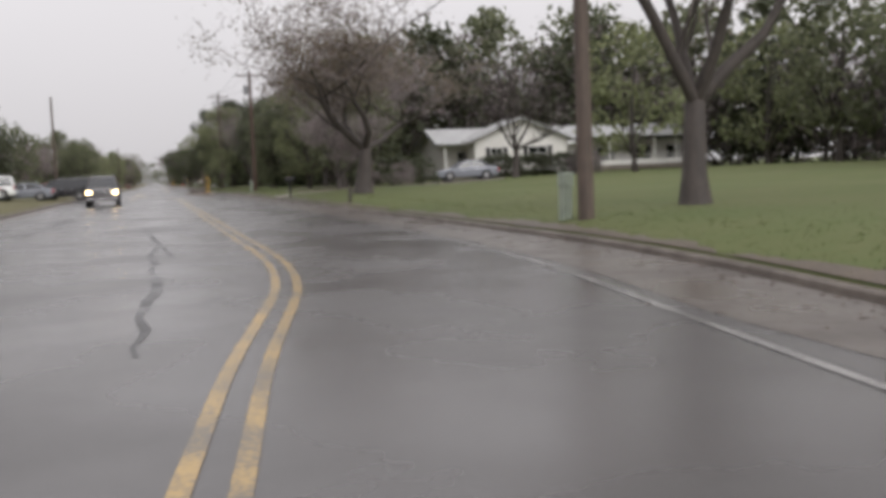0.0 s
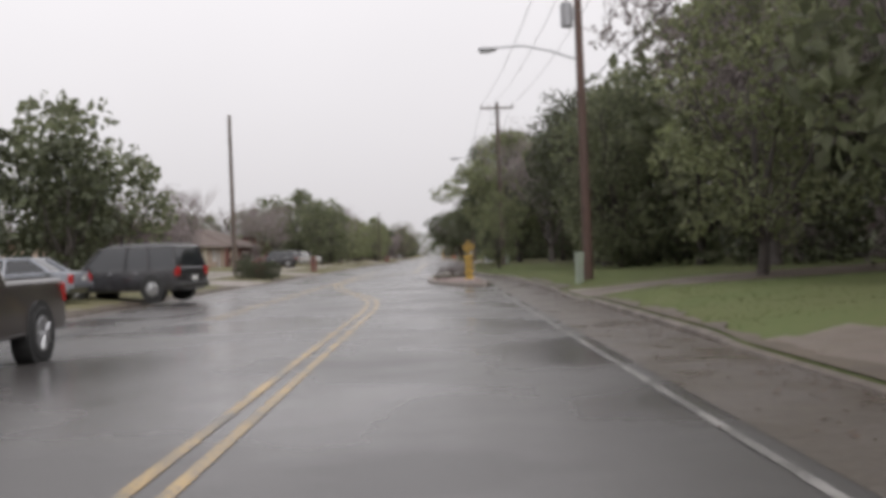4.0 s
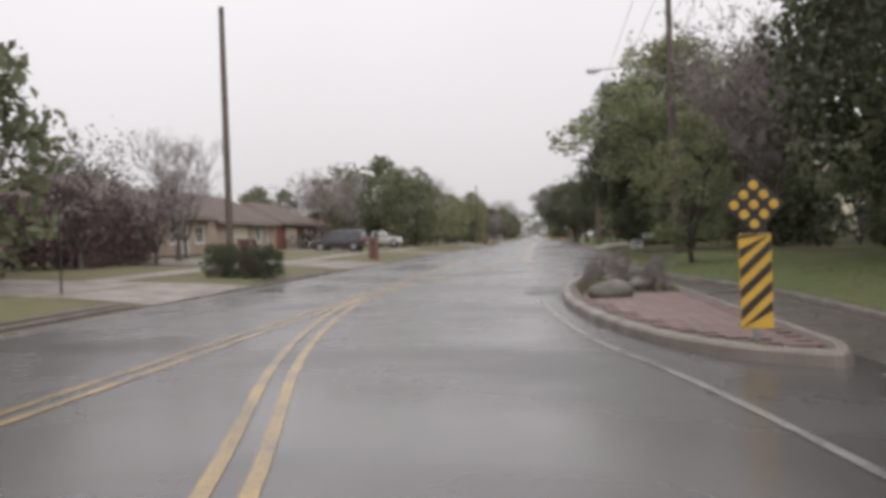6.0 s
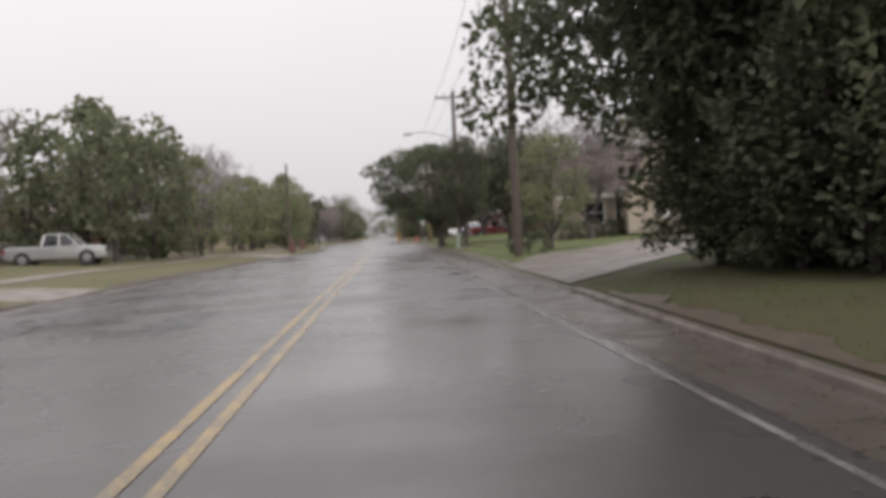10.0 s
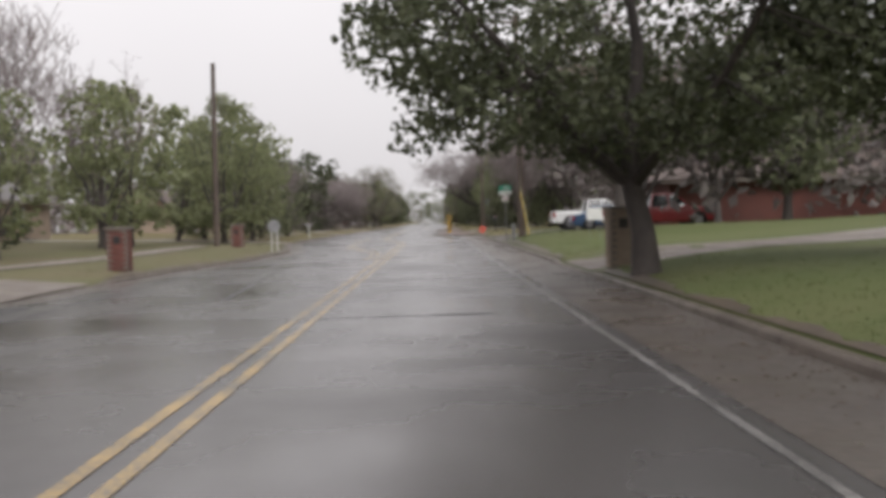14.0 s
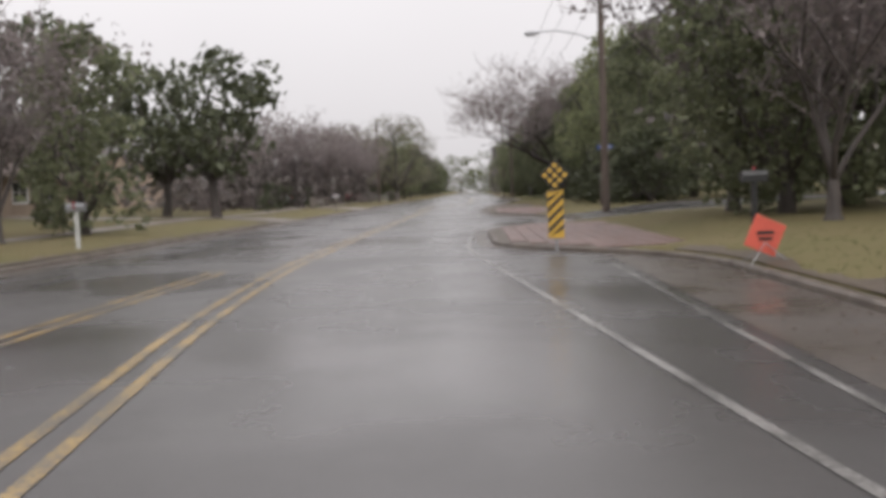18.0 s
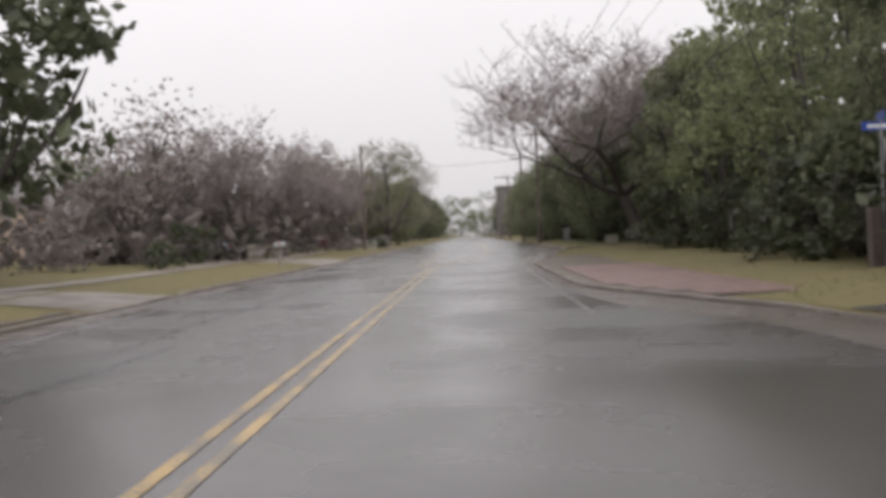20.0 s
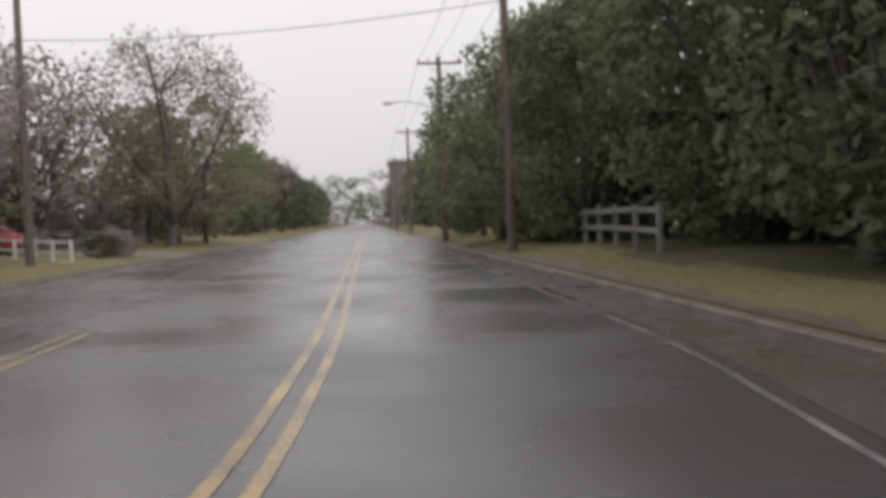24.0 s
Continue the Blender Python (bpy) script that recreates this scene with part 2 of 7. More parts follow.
GLASS = material("dark_window_glass", (0.02, 0.022, 0.025), (0.012, 0.013, 0.015), rough=0.06, scale=1, bump=0, spec=0.8)
FENCEWOOD = material("weathered_grey_fence", (0.22, 0.19, 0.16), (0.13, 0.11, 0.095), rough=0.8, scale=4, fine=40, bump=0.3, stretch=(1, 1, 0.2))
FENCEWHITE = material("white_fence_paint", (0.50, 0.50, 0.48), (0.32, 0.32, 0.30), rough=0.6, scale=3, bump=0.1)
FENCEGREY = material("dirty_white_fence_paint", (0.22, 0.215, 0.20), (0.13, 0.125, 0.115), rough=0.6, scale=3, fine=30, bump=0.15, contrast=1.4)
CABINET = material("olive_beige_enamel", (0.215, 0.205, 0.150), (0.165, 0.155, 0.115), rough=0.45, scale=2, fine=20, bump=0.05)
RUBBER = material("tyre_rubber", (0.018, 0.018, 0.018), rough=0.7, scale=10, bump=0.1)
CHROME = material("bright_chrome", (0.6, 0.6, 0.62), (0.5, 0.5, 0.52), rough=0.15, metal=1.0, bump=0)
ALLOY = material("silver_alloy", (0.42, 0.42, 0.43), (0.33, 0.33, 0.34), rough=0.3, metal=0.8, bump=0)
CARWHITE = material("white_car_paint", (0.74, 0.74, 0.73), (0.66, 0.66, 0.65), rough=0.25, scale=2, bump=0, coat=0.6)
CARSILVER = material("silver_car_paint", (0.36, 0.35, 0.34), (0.29, 0.285, 0.28), rough=0.3, metal=0.4, scale=2, bump=0, coat=0.6)
CARGREY = material("blue_grey_car_paint", (0.20, 0.21, 0.24), (0.15, 0.16, 0.18), rough=0.3, metal=0.3, scale=2, bump=0, coat=0.6)
CARBLACK = material("black_car_paint", (0.020, 0.019, 0.021), (0.028, 0.027, 0.029), rough=0.25, scale=2, bump=0, coat=0.7)
CARBROWN = material("dark_bronze_car_paint", (0.045, 0.036, 0.032), (0.03, 0.025, 0.023), rough=0.28, scale=2, bump=0, coat=0.7)
CARBLUE = material("blue_car_paint", (0.050, 0.105, 0.20), (0.04, 0.085, 0.16), rough=0.28, scale=2, bump=0, coat=0.6)
CARRED = material("red_car_paint", (0.30, 0.024, 0.028), (0.22, 0.02, 0.024), rough=0.28, scale=2, bump=0, coat=0.6)
TAILRED = material("red_lamp_lens", (0.35, 0.015, 0.015), rough=0.2, bump=0)
LAMPGLASS = material("clear_lamp_lens", (0.55, 0.55, 0.56), rough=0.15, bump=0)
HEADLIGHT = material("lit_headlight", (0.9, 0.8, 0.55), rough=0.2, bump=0, emit=(1, 0.72, 0.36), power=15)


# ---- mesh helpers ----
def mesh_of(name, bm, mat, smooth=False):
    me = bpy.data.meshes.new(name)
    bm.to_mesh(me)
    bm.free()
    for m in mat if isinstance(mat, (list, tuple)) else (mat,):
        me.materials.append(m)
    if smooth:
        for f in me.polygons:
            f.use_smooth = True
    return me


def part(name, bm, mat, parent, label="", smooth=False):
    ob = new(name, mesh_of(name, bm, mat, smooth) if isinstance(bm, bmesh.types.BMesh) else bm)
    ob.parent = parent
    if label:
        tagged(ob, label)
    return ob


def thing(name, label, category, m=None, group="", kind=""):
    ob = new(name)
    ob.empty_display_size = 0.2
    if m is not None:
        ob.matrix_basis = m
    return tagged(ob, label, category, group, kind)


def raw_mesh(name, verts, faces, mat, smooth=False):
    me = bpy.data.meshes.new(name)
    me.from_pydata(verts, [], faces)
    for m in mat if isinstance(mat, (list, tuple)) else (mat,):
        me.materials.append(m)
    if smooth:
        me.polygons.foreach_set("use_smooth", [True] * len(me.polygons))
    me.update()
    return me


def box(bm, x0, y0, z0, x1, y1, z1, bevel=0.0, m=None):
    vs = [bm.verts.new(v) for v in ((x0, y0, z0), (x1, y0, z0), (x1, y1, z0), (x0, y1, z0), (x0, y0, z1), (x1, y0, z1), (x1, y1, z1), (x0, y1, z1))]
    fs = [bm.faces.new([vs[i] for i in q]) for q in ((3, 2, 1, 0), (4, 5, 6, 7), (0, 1, 5, 4), (1, 2, 6, 5), (2, 3, 7, 6), (3, 0, 4, 7))]
    if bevel:
        es = list({e for f in fs for e in f.edges})
        r = bmesh.ops.bevel(bm, geom=es, offset=bevel, segments=2, affect="EDGES", profile=0.5)
        vs = list({v for f in r["faces"] for v in f.verts} | {v for v in vs if v.is_valid})
    if m is not None:
        bmesh.ops.transform(bm, matrix=m, verts=vs)
    return vs


def boxmesh(*a, bevel=0.0):
    bm = bmesh.new()
    box(bm, *a, bevel=bevel)
    return bm


def tube(bm, a, b, ra, rb, n=8, cap=True):
    a, b = Vector(a), Vector(b)
    ax = (b - a).normalized()
    u = ax.orthogonal().normalized()
    v = ax.cross(u)
    A, B = [], []
    for i in range(n):
        w = 2 * math.pi * i / n
        o = u * math.cos(w) + v * math.sin(w)
        A.append(bm.verts.new(a + o * ra))
        B.append(bm.verts.new(b + o * rb))
    for i in range(n):
        j = (i + 1) % n
        bm.faces.new((A[i], A[j], B[j], B[i]))
    if cap:
        bm.faces.new(A[::-1])
        bm.faces.new(B)


def tubemesh(*a, n=8):
    bm = bmesh.new()
    tube(bm, *a, n=n)
    return bm


def pipe(bm, pts, r, n=6):
    """One unbroken round bar along the points."""
    pts = [Vector(p) for p in pts]
    rings = []
    for i, p in enumerate(pts):
        ax = (pts[min(i + 1, len(pts) - 1)] - pts[max(i - 1, 0)]).normalized()
        u = ax.cross(Vector((0, 0, 1)) if abs(ax.z) < 0.9 else Vector((1, 0, 0))).normalized()
        v = ax.cross(u)
        rings.append([bm.verts.new(p + (u * math.cos(2 * math.pi * k / n) + v * math.sin(2 * math.pi * k / n)) * r) for k in range(n)])
    for a, b in zip(rings, rings[1:]):
        for k in range(n):
            bm.faces.new((a[k], a[(k + 1) % n], b[(k + 1) % n], b[k]))
    bm.faces.new(rings[0][::-1])
    bm.faces.new(rings[-1])


def lerp_table(rows, v):
    """Between the rows (place, value), rounded over a few metres."""
    t = 0.0
    for o in (-1.6, -0.8, 0.0, 0.8, 1.6):
        q = v + o
        if q <= rows[0][0]:
            t += rows[0][1]
        elif q >= rows[-1][0]:
            t += rows[-1][1]
        else:
            for (a, p), (b, w) in zip(rows, rows[1:]):
                if q <= b:
                    t += p + (w - p) * (q - a) / (b - a)
                    break
    return t / 5


def road_z(x, y):
    """The street's slight crown."""
    return -0.012 * ((x + 1.5) / 6.5) ** 2


# ---- the plan: kerbs and painted lines by their distance along the street ----
KERB_R = [(-40, 0.2), (-4, 2.9), (3, 4.2), (7, 4.9), (12, 5.3), (97, 5.25), (103, 4.5), (108, 3.95), (116, 3.75), (131, 4.4), (155, 5.0),
          (267, 5.2), (269.5, 4.0), (272, 1.7), (281, 1.6), (284.5, 2.8), (286, 5.3), (292, 5.3), (296, 3.8), (302, 1.95), (320, 1.95), (328, 3.4), (345, 5.6), (372, 5.2), (900, 5.2)]
KERB_L = [(-60, -8.3), (60, -8.4), (95, -8.5), (112, -8.2), (136, -8.3), (165, -8.0), (196, -7.2), (220, -6.4), (229, -5.3), (238, -5.3), (258, -8.4), (300, -8.7), (330, -8.5), (420, -8.0), (900, -8.0)]
MID_R = [(-40, -5.4), (-6, -2.6), (4, -1.1), (6.3, -0.55), (9.2, -0.12), (13, 0.05), (20, 0.0), (74, 0.0), (78, -0.2), (82, -0.8), (88, -2.1), (92, -2.7), (97, -3.25), (106, -3.1), (111, -2.3), (115, -1.4), (121, -0.1), (125, 0.0), (246, 0.0), (250, -0.2), (254, -0.7), (261, -1.6), (268, -2.1), (276, -2.2), (319, -2.2), (324, -1.9), (330, -1.05), (336, -0.3), (344, 0.5), (350, 0.7), (900, 0.68)]
MID_L = [(-40, -3.8), (70, -3.75), (136, -3.75)]
EDGE_R = [(-40, -1.4), (-4, 1.3), (4, 2.5), (7.5, 3.1), (13, 3.6), (74, 3.6), (900, 3.6)]
DRIVES_R = [(57, 62), (74.5, 79.2), (151.5, 163), (213.5, 218), (246, 259), (284.5, 293.5)]
ISLANDS = [(268.5, 285), (296, 329)]
DRIVES_L = [(99, 107), (122, 132), (158, 164), (205, 215), (255, 262), (300, 305), (330, 340), (385, 392)]


def kerb_r(y): return lerp_table(KERB_R, y)
def kerb_l(y): return lerp_table(KERB_L, y)


def dip(y, drives):
    k = 0.0
    for a, b in drives:
        k = max(k, min(1.0, max(0.0, (y - a + 1.2) / 1.2)) * min(1.0, max(0.0, (b + 1.2 - y) / 1.2)))
    return k


def rise(d, y, right):
    """Height of the lawn d metres beyond the kerb."""
    d = max(d, 0.0)
    if right and any(a < y < b for a, b in ISLANDS):
        d -= max(0.0, 5.6 - kerb_r(y))
        if d < 0:
            return 0.05
    k = dip(y, DRIVES_R if right else DRIVES_L)
    bank = 0.08 + (0.26 if right else 0.15) * min(1.0, d / 1.6)
    bank = bank * (1 - k) + k * (0.03 + min(bank - 0.03, 0.07 * d))
    if right:
        bank += (0.3 * math.exp(-((y - 234) / 6) ** 2) + 0.12 * math.exp(-((y - 363) / 9) ** 2)) * min(1.0, d / 0.9)
    return bank + min(d, 30) * (0.017 if right else 0.036) * (1 - math.exp(-d / 4)) + 0.05 * math.sin(y * 0.21 + d * 0.4) * min(1, d / 6)


def ground_z(x, y):
    if x > kerb_r(y):
        return rise(x - kerb_r(y), y, True)
    if x < kerb_l(y):
        return rise(kerb_l(y) - x, y, False)
    return 0.0


# ---- ground: one sheet with a trough for the street ----
OUT = [900, 400, 200, 110, 70, 48, 36, 28, 22, 17, 13, 10, 7.5, 5.5, 4, 3, 2, 1.3, 0.7, 0.35, 0.16]
stations = [-300, -150, -80] + [-60 + 1.5 * i for i in range(320)] + [430, 450, 480, 520, 580, 660, 800, 1000, 1500]
verts, faces = [], []
for y in stations:
    yy = min(max(y, -60), 420)
    row = [(kerb_l(yy) - d, y, rise(d, yy, False)) for d in OUT]
    row += [(kerb_l(yy) - 0.15, y, -0.08), (-2, y, -0.08), (kerb_r(yy) + 0.15, y, -0.08)]
    row += [(kerb_r(yy) + d, y, rise(d, yy, True)) for d in OUT[::-1]]
    verts += row
W = len(OUT) * 2 + 3
for j in range(len(stations) - 1):
    for i in range(W - 1):
        faces.append((j * W + i, j * W + i + 1, (j + 1) * W + i + 1, (j + 1) * W + i))
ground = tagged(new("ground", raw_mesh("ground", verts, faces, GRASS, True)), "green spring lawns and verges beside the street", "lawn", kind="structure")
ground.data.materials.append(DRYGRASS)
ground.data.materials.append(UNDERWOODSHADE)
ground.data.materials.append(BROWNGRASS)
# Index 2 under the roadside trees: leaf litter with canopy shade painted in.
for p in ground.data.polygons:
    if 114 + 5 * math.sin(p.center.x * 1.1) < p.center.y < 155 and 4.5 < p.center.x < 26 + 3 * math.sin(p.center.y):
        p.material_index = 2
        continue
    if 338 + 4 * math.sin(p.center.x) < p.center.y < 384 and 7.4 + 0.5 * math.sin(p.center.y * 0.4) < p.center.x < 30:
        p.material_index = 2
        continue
    if p.center.x < -5 and p.center.y < 262:
        p.material_index = 3
        continue
    p.material_index = int(p.center.y > 262 + 4 * math.sin(p.center.x * 0.7) + 30 * noise.noise((p.center.x * 0.02, p.center.y * 0.03, 5.0)) * min(1.0, max(0.0, abs(p.center.x) - 12) / 20))

# ---- road ----
verts, faces = [], []
ys = [-60 + 1.0 * i for i in range(480)] + [430, 450, 500, 600, 800, 1200]
NX = 18
for y in ys:
    a, b = kerb_l(y), kerb_r(y)
    for i in range(NX + 1):
        x = a + (b - a) * i / NX
        verts.append((x, y, road_z(x, y)))
for j in range(len(ys) - 1):
    for i in range(NX):
        k = j * (NX + 1) + i
        faces.append((k, k + 1, k + NX + 2, k + NX + 1))
road = tagged(new("road", raw_mesh("road", verts, faces, ASPHALT, True)), "wet grey asphalt street shining with rain", "road", kind="structure")


def ribbon(name, left, right, y0, y1, z, mat, label, category, step=1.0, kind="structure", thick=0.0):
    """A strip along the street between two edges given by their x."""
    v, f = [], []
    n = max(2, int((y1 - y0) / step) + 1)
    for j in range(n):
        y = y0 + (y1 - y0) * j / (n - 1)
        a, b = left(y), right(y)
        for x in (a, b):
            v.append((x, y, road_z(x, y) + z if not callable(z) else z(x, y)))
    for j in range(n - 1):
        f.append((2 * j, 2 * j + 1, 2 * j + 3, 2 * j + 2))
    return tagged(new(name, raw_mesh(name, v, f, mat)), label, category, kind=kind)


def gutter_start(y):
    return lerp_table([(-40, 0.6), (4, 2.7), (13, 3.8), (280, 3.8), (300, 1.7), (320, 1.7), (348, 4.5), (420, 4.4)], y)


ribbon("gutter_right", lambda y: min(max(gutter_start(y), kerb_r(y) - 1.6), kerb_r(y) - 0.35), lambda y: kerb_r(y), -40, 420, 0.004, SHOULDER,
       "muddy brown wet gutter with leaf litter along the kerb", "gutter")
ribbon("gutter_left", lambda y: kerb_l(y), lambda y: kerb_l(y) + 0.75, -40, 420, 0.004, SHOULDER, "muddy brown wet gutter along the far kerb", "gutter")


def line(name, centre, y0, y1, width, mat, label):
    return ribbon(name, lambda y: centre(y) - width / 2, lambda y: centre(y) + width / 2, y0, y1, 0.007, mat, label, "road marking", step=0.5)


line("centre_line_near", lambda y: lerp_table(MID_R, y), -40, 420, 0.11, YELLOW, "worn yellow centre line on the wet asphalt")
line("centre_line_far", lambda y: lerp_table(MID_R, y) - 0.27, -40, 420, 0.11, YELLOW, "worn yellow centre line on the wet asphalt")
line("median_line_near", lambda y: lerp_table(MID_L, y) - 0.12, 72, 134, 0.10, YELLOW, "worn yellow median line on the wet asphalt")
line("median_line_far", lambda y: lerp_table(MID_L, y) + 0.16, 72, 134, 0.10, YELLOW, "worn yellow median line on the wet asphalt")
SPLIT = [(226, -0.5), (232, -0.6), (245, -3.0), (256, -3.3), (262, -3.3)]
line("split_line_near", lambda y: lerp_table(SPLIT, y), 226, 268, 0.10, YELLOW, "worn yellow median line on the wet asphalt")
line("split_line_far", lambda y: lerp_table(SPLIT, y) - 0.28, 226, 268, 0.10, YELLOW, "worn yellow median line on the wet asphalt")
line("late_median_near", lambda y: -2.8, 321, 352, 0.10, YELLOW, "worn yellow median line on the wet asphalt")
line("late_median_far", lambda y: -3.08, 321, 352, 0.10, YELLOW, "worn yellow median line on the wet asphalt")
line("edge_line_start", lambda y: lerp_table(EDGE_R, y), -40, 86.4, 0.085, WHITELINE, "worn white edge line on the wet asphalt")
line("edge_line_taper", lambda y: lerp_table([(108, 1.45), (112, 2.0), (117, 3.0), (123, 3.45), (126, 3.6)], y), 108, 126, 0.085, WHITELINE, "worn white edge line bending round the kerb island")
line("edge_line_cut", lambda y: lerp_table([(74, 3.5), (86, 2.0), (90, 1.15), (97, 0.6)], y), 74, 97, 0.085, WHITELINE, "worn white edge line bending round the kerb island")
line("edge_line_left", lambda y: -7.78, 96, 112, 0.085, WHITELINE, "worn white edge line by the far gutter")
line("edge_line_left_late", lambda y: -7.5, 286, 300, 0.085, WHITELINE, "worn white edge line by the far gutter")
line("edge_line_middle", lambda y: 3.6, 126, 267, 0.07, WHITELINE, "worn white edge line on the wet asphalt")
line("edge_line_second_taper", lambda y: lerp_table([(250, 3.5), (272, 1.1), (280, 1.15), (284, 1.4)], y), 250, 284, 0.085, WHITELINE, "worn white edge line bending round the kerb island")
line("edge_line_end", lambda y: lerp_table([(295, 1.41), (320, 1.45), (348, 4.28), (420, 4.2)], y), 295, 420, 0.07, WHITELINE, "worn white edge line on the wet asphalt")


# ---- kerbs: cast concrete lengths ----
def kerb(name, edge, side, drives, label):
    v, f = [], []
    y = -45.0
    while y < 415:
        y1 = y + 2.98
        n = 7
        for j in range(n):
            q = y + (y1 - y) * j / (n - 1)
            e, k = edge(q), 1 - 0.74 * dip(q, drives)
            for dx, z in ((0, -0.05), (0.025, 0.06 * k), (0.055, 0.088 * k), (0.17, 0.092 * k), (0.19, -0.05)):
                v.append((e + side * dx, q, z))
        k0 = len(v) - 5 * n
        for j in range(n - 1):
            for i in range(4):
                a = k0 + j * 5 + i
                f.append((a, a + 1, a + 6, a + 5) if side < 0 else (a, a + 5, a + 6, a + 1))
        f.append(tuple(k0 + i for i in range(5)))
        f.append(tuple(k0 + 5 * (n - 1) + i for i in range(5)))
        y += 3.0
    return tagged(new(name, raw_mesh(name, v, f, KERB)), label, "kerb", kind="structure")


kerb("kerb_right", kerb_r, 1, DRIVES_R, "pale wet concrete kerb along the lane")
kerb("kerb_left", kerb_l, -1, DRIVES_L, "pale wet concrete kerb across the street")


def slab(name, outline, mat, label, category, lift=0.02, n=8, m=10):
    """A paved sheet that follows the ground; outline: near edge (x0, y0)-(x1, y1) at the street, far edge (x2, y2)-(x3, y3)."""
    (x0, y0), (x1, y1), (x2, y2), (x3, y3) = outline
    v, f = [], []
    for i in range(n + 1):
        s = i / n
        for j in range(m + 1):
            t = j / m
            xa, ya = x0 + (x1 - x0) * s, y0 + (y1 - y0) * s
            if x0 > 0:
                xa = kerb_r(ya) + 0.18
            xb, yb = x3 + (x2 - x3) * s, y3 + (y2 - y3) * s
            x, y = xa + (xb - xa) * t ** 1.5, ya + (yb - ya) * t ** 1.5
            v.append((x, y, max(ground_z(x, y), 0.0) + lift))
    for i in range(n):
        for j in range(m):
            k = i * (m + 1) + j
            f.append((k, k + 1, k + m + 2, k + m + 1))
    return tagged(new(name, raw_mesh(name, v, f, mat)), label, category, kind="structure")


# ---- trees ----
def skeleton(seed, height, trunk, forks, depth, spread, radius, up=0.25, shrink=0.74, first=0.3, lean=0.0, wander=0.10, inner=None):
    """Branch pieces (start, end, radii, level) and the tips of a tree of about that height."""
    rnd = random.Random(seed)
    pieces, tips = [], []

    def limb(a, way, length, r, level):
        steps = 3 if level < 2 else 2
        p = a
        for s in range(steps):
            bend = Vector((rnd.uniform(-1, 1), rnd.uniform(-1, 1), rnd.uniform(-0.4, 0.8))) * (wander + 0.06 * level if level else wander * 0.35)
            way = (way + bend + Vector((0, 0, up * 0.15))).normalized()
            q = p + way * (length / steps)
            r2 = r * (0.86 if level else 0.9)
            pieces.append((p, q, r, r2, level))
            if level >= (depth - 1 if inner is None else inner):
                tips.append(q)
            p, r = q, r2
            if 1 <= level < depth and s < steps - 1 and rnd.random() < (0.75 if level < 3 else 0.45):
                side = Vector((rnd.uniform(-1, 1), rnd.uniform(-1, 1), rnd.uniform(-0.1, 0.7))).normalized()
                limb(p, (way * 0.5 + side).normalized(), length * shrink * 0.7, r * 0.55, level + 1)
        if level >= depth:
            return
        n = forks if level else forks + 1
        turn = rnd.uniform(0, 6.28)
        for i in range(n):
            w = turn + 2 * math.pi * i / n + rnd.uniform(-0.5, 0.5)
            out = Vector((math.cos(w), math.sin(w), 0))
            nxt = (way * rnd.uniform(0.5, 1.0) + out * spread * rnd.uniform(0.6, 1.25) + Vector((0, 0, up))).normalized()
            limb(p, nxt, length * shrink * rnd.uniform(0.75, 1.2) if level else height * first * rnd.uniform(0.85, 1.15), r * rnd.uniform(0.55, 0.72), level + 1)

    limb(Vector((0, 0, -0.15)), Vector((lean, 0, 1)).normalized(), trunk, radius, 0)
    top = max(t.z for t in tips)
    k = height / top
    return [(a * k, b * k, ra, rb, lv) for a, b, ra, rb, lv in pieces], [t * k for t in tips]


def wood_mesh(name, pieces, mat, thin=0.012, most=9, twig=None):
    """Pieces that follow one another share their ring, so that a trunk or limb is one unbroken bar with a rounded end."""
    v, f, ends, cut = [], [], {}, []

    def ring(p, ax, r, n):
        u = ax.orthogonal().normalized()
        w = ax.cross(u)
        k = len(v)
        for i in range(n):
            c = 2 * math.pi * i / n
            v.append(tuple(p + (u * math.cos(c) + w * math.sin(c)) * r))
        return list(range(k, k + n))

    for a, b, ra, rb, lv in pieces:
        if lv > most:
            continue
        n = (11 if lv == 0 else 6 if lv == 1 else 3) if most > 8 else (7 if lv == 0 else 3)
        ra, rb = max(ra, thin), max(rb, thin * 0.8)
        ax = (b - a).normalized()
        key = (round(a.x, 3), round(a.y, 3), round(a.z, 3), lv)
        if key in ends:
            A = ends.pop(key)
        elif lv == 0 and a.z < 0.1:
            A = ring(a, ax, ra * 1.45, n)
            for up, k in ((0.2, 1.2), (0.5, 1.07)):
                nxt = ring(a + ax * min(up, (b - a).length * 0.6), ax, ra * k, n)
                for i in range(n):
                    f.append((A[i], A[(i + 1) % n], nxt[(i + 1) % n], nxt[i]))
                A = nxt
        else:
            A = ring(a - ax * ra * (0.9 if lv < 3 else 0), ax, ra, n)
        B = ring(b, ax, rb, n)
        s = min(range(n), key=lambda q: (Vector(v[A[0]]) - a).angle(Vector(v[B[q]]) - b, 0)) if n > 3 else 0
        B = B[s:] + B[:s]
        for i in range(n):
            f.append((A[i], A[(i + 1) % n], B[(i + 1) % n], B[i]))
        ends[(round(b.x, 3), round(b.y, 3), round(b.z, 3), lv)] = B
        if lv < 2:
            tip = ring(b + ax * rb * 0.55, ax, rb * 0.55, n)
            tip = tip[s:] + tip[:s]
            for i in range(n):
                f.append((B[i], B[(i + 1) % n], tip[(i + 1) % n], tip[i]))
            f.append(tuple(tip))
        cut += [int(lv > 2)] * (len(f) - len(cut))
    me = raw_mesh(name, v, f, mat, True)
    if twig:
        me.materials.append(twig)
        me.polygons.foreach_set("material_index", cut)
    return me


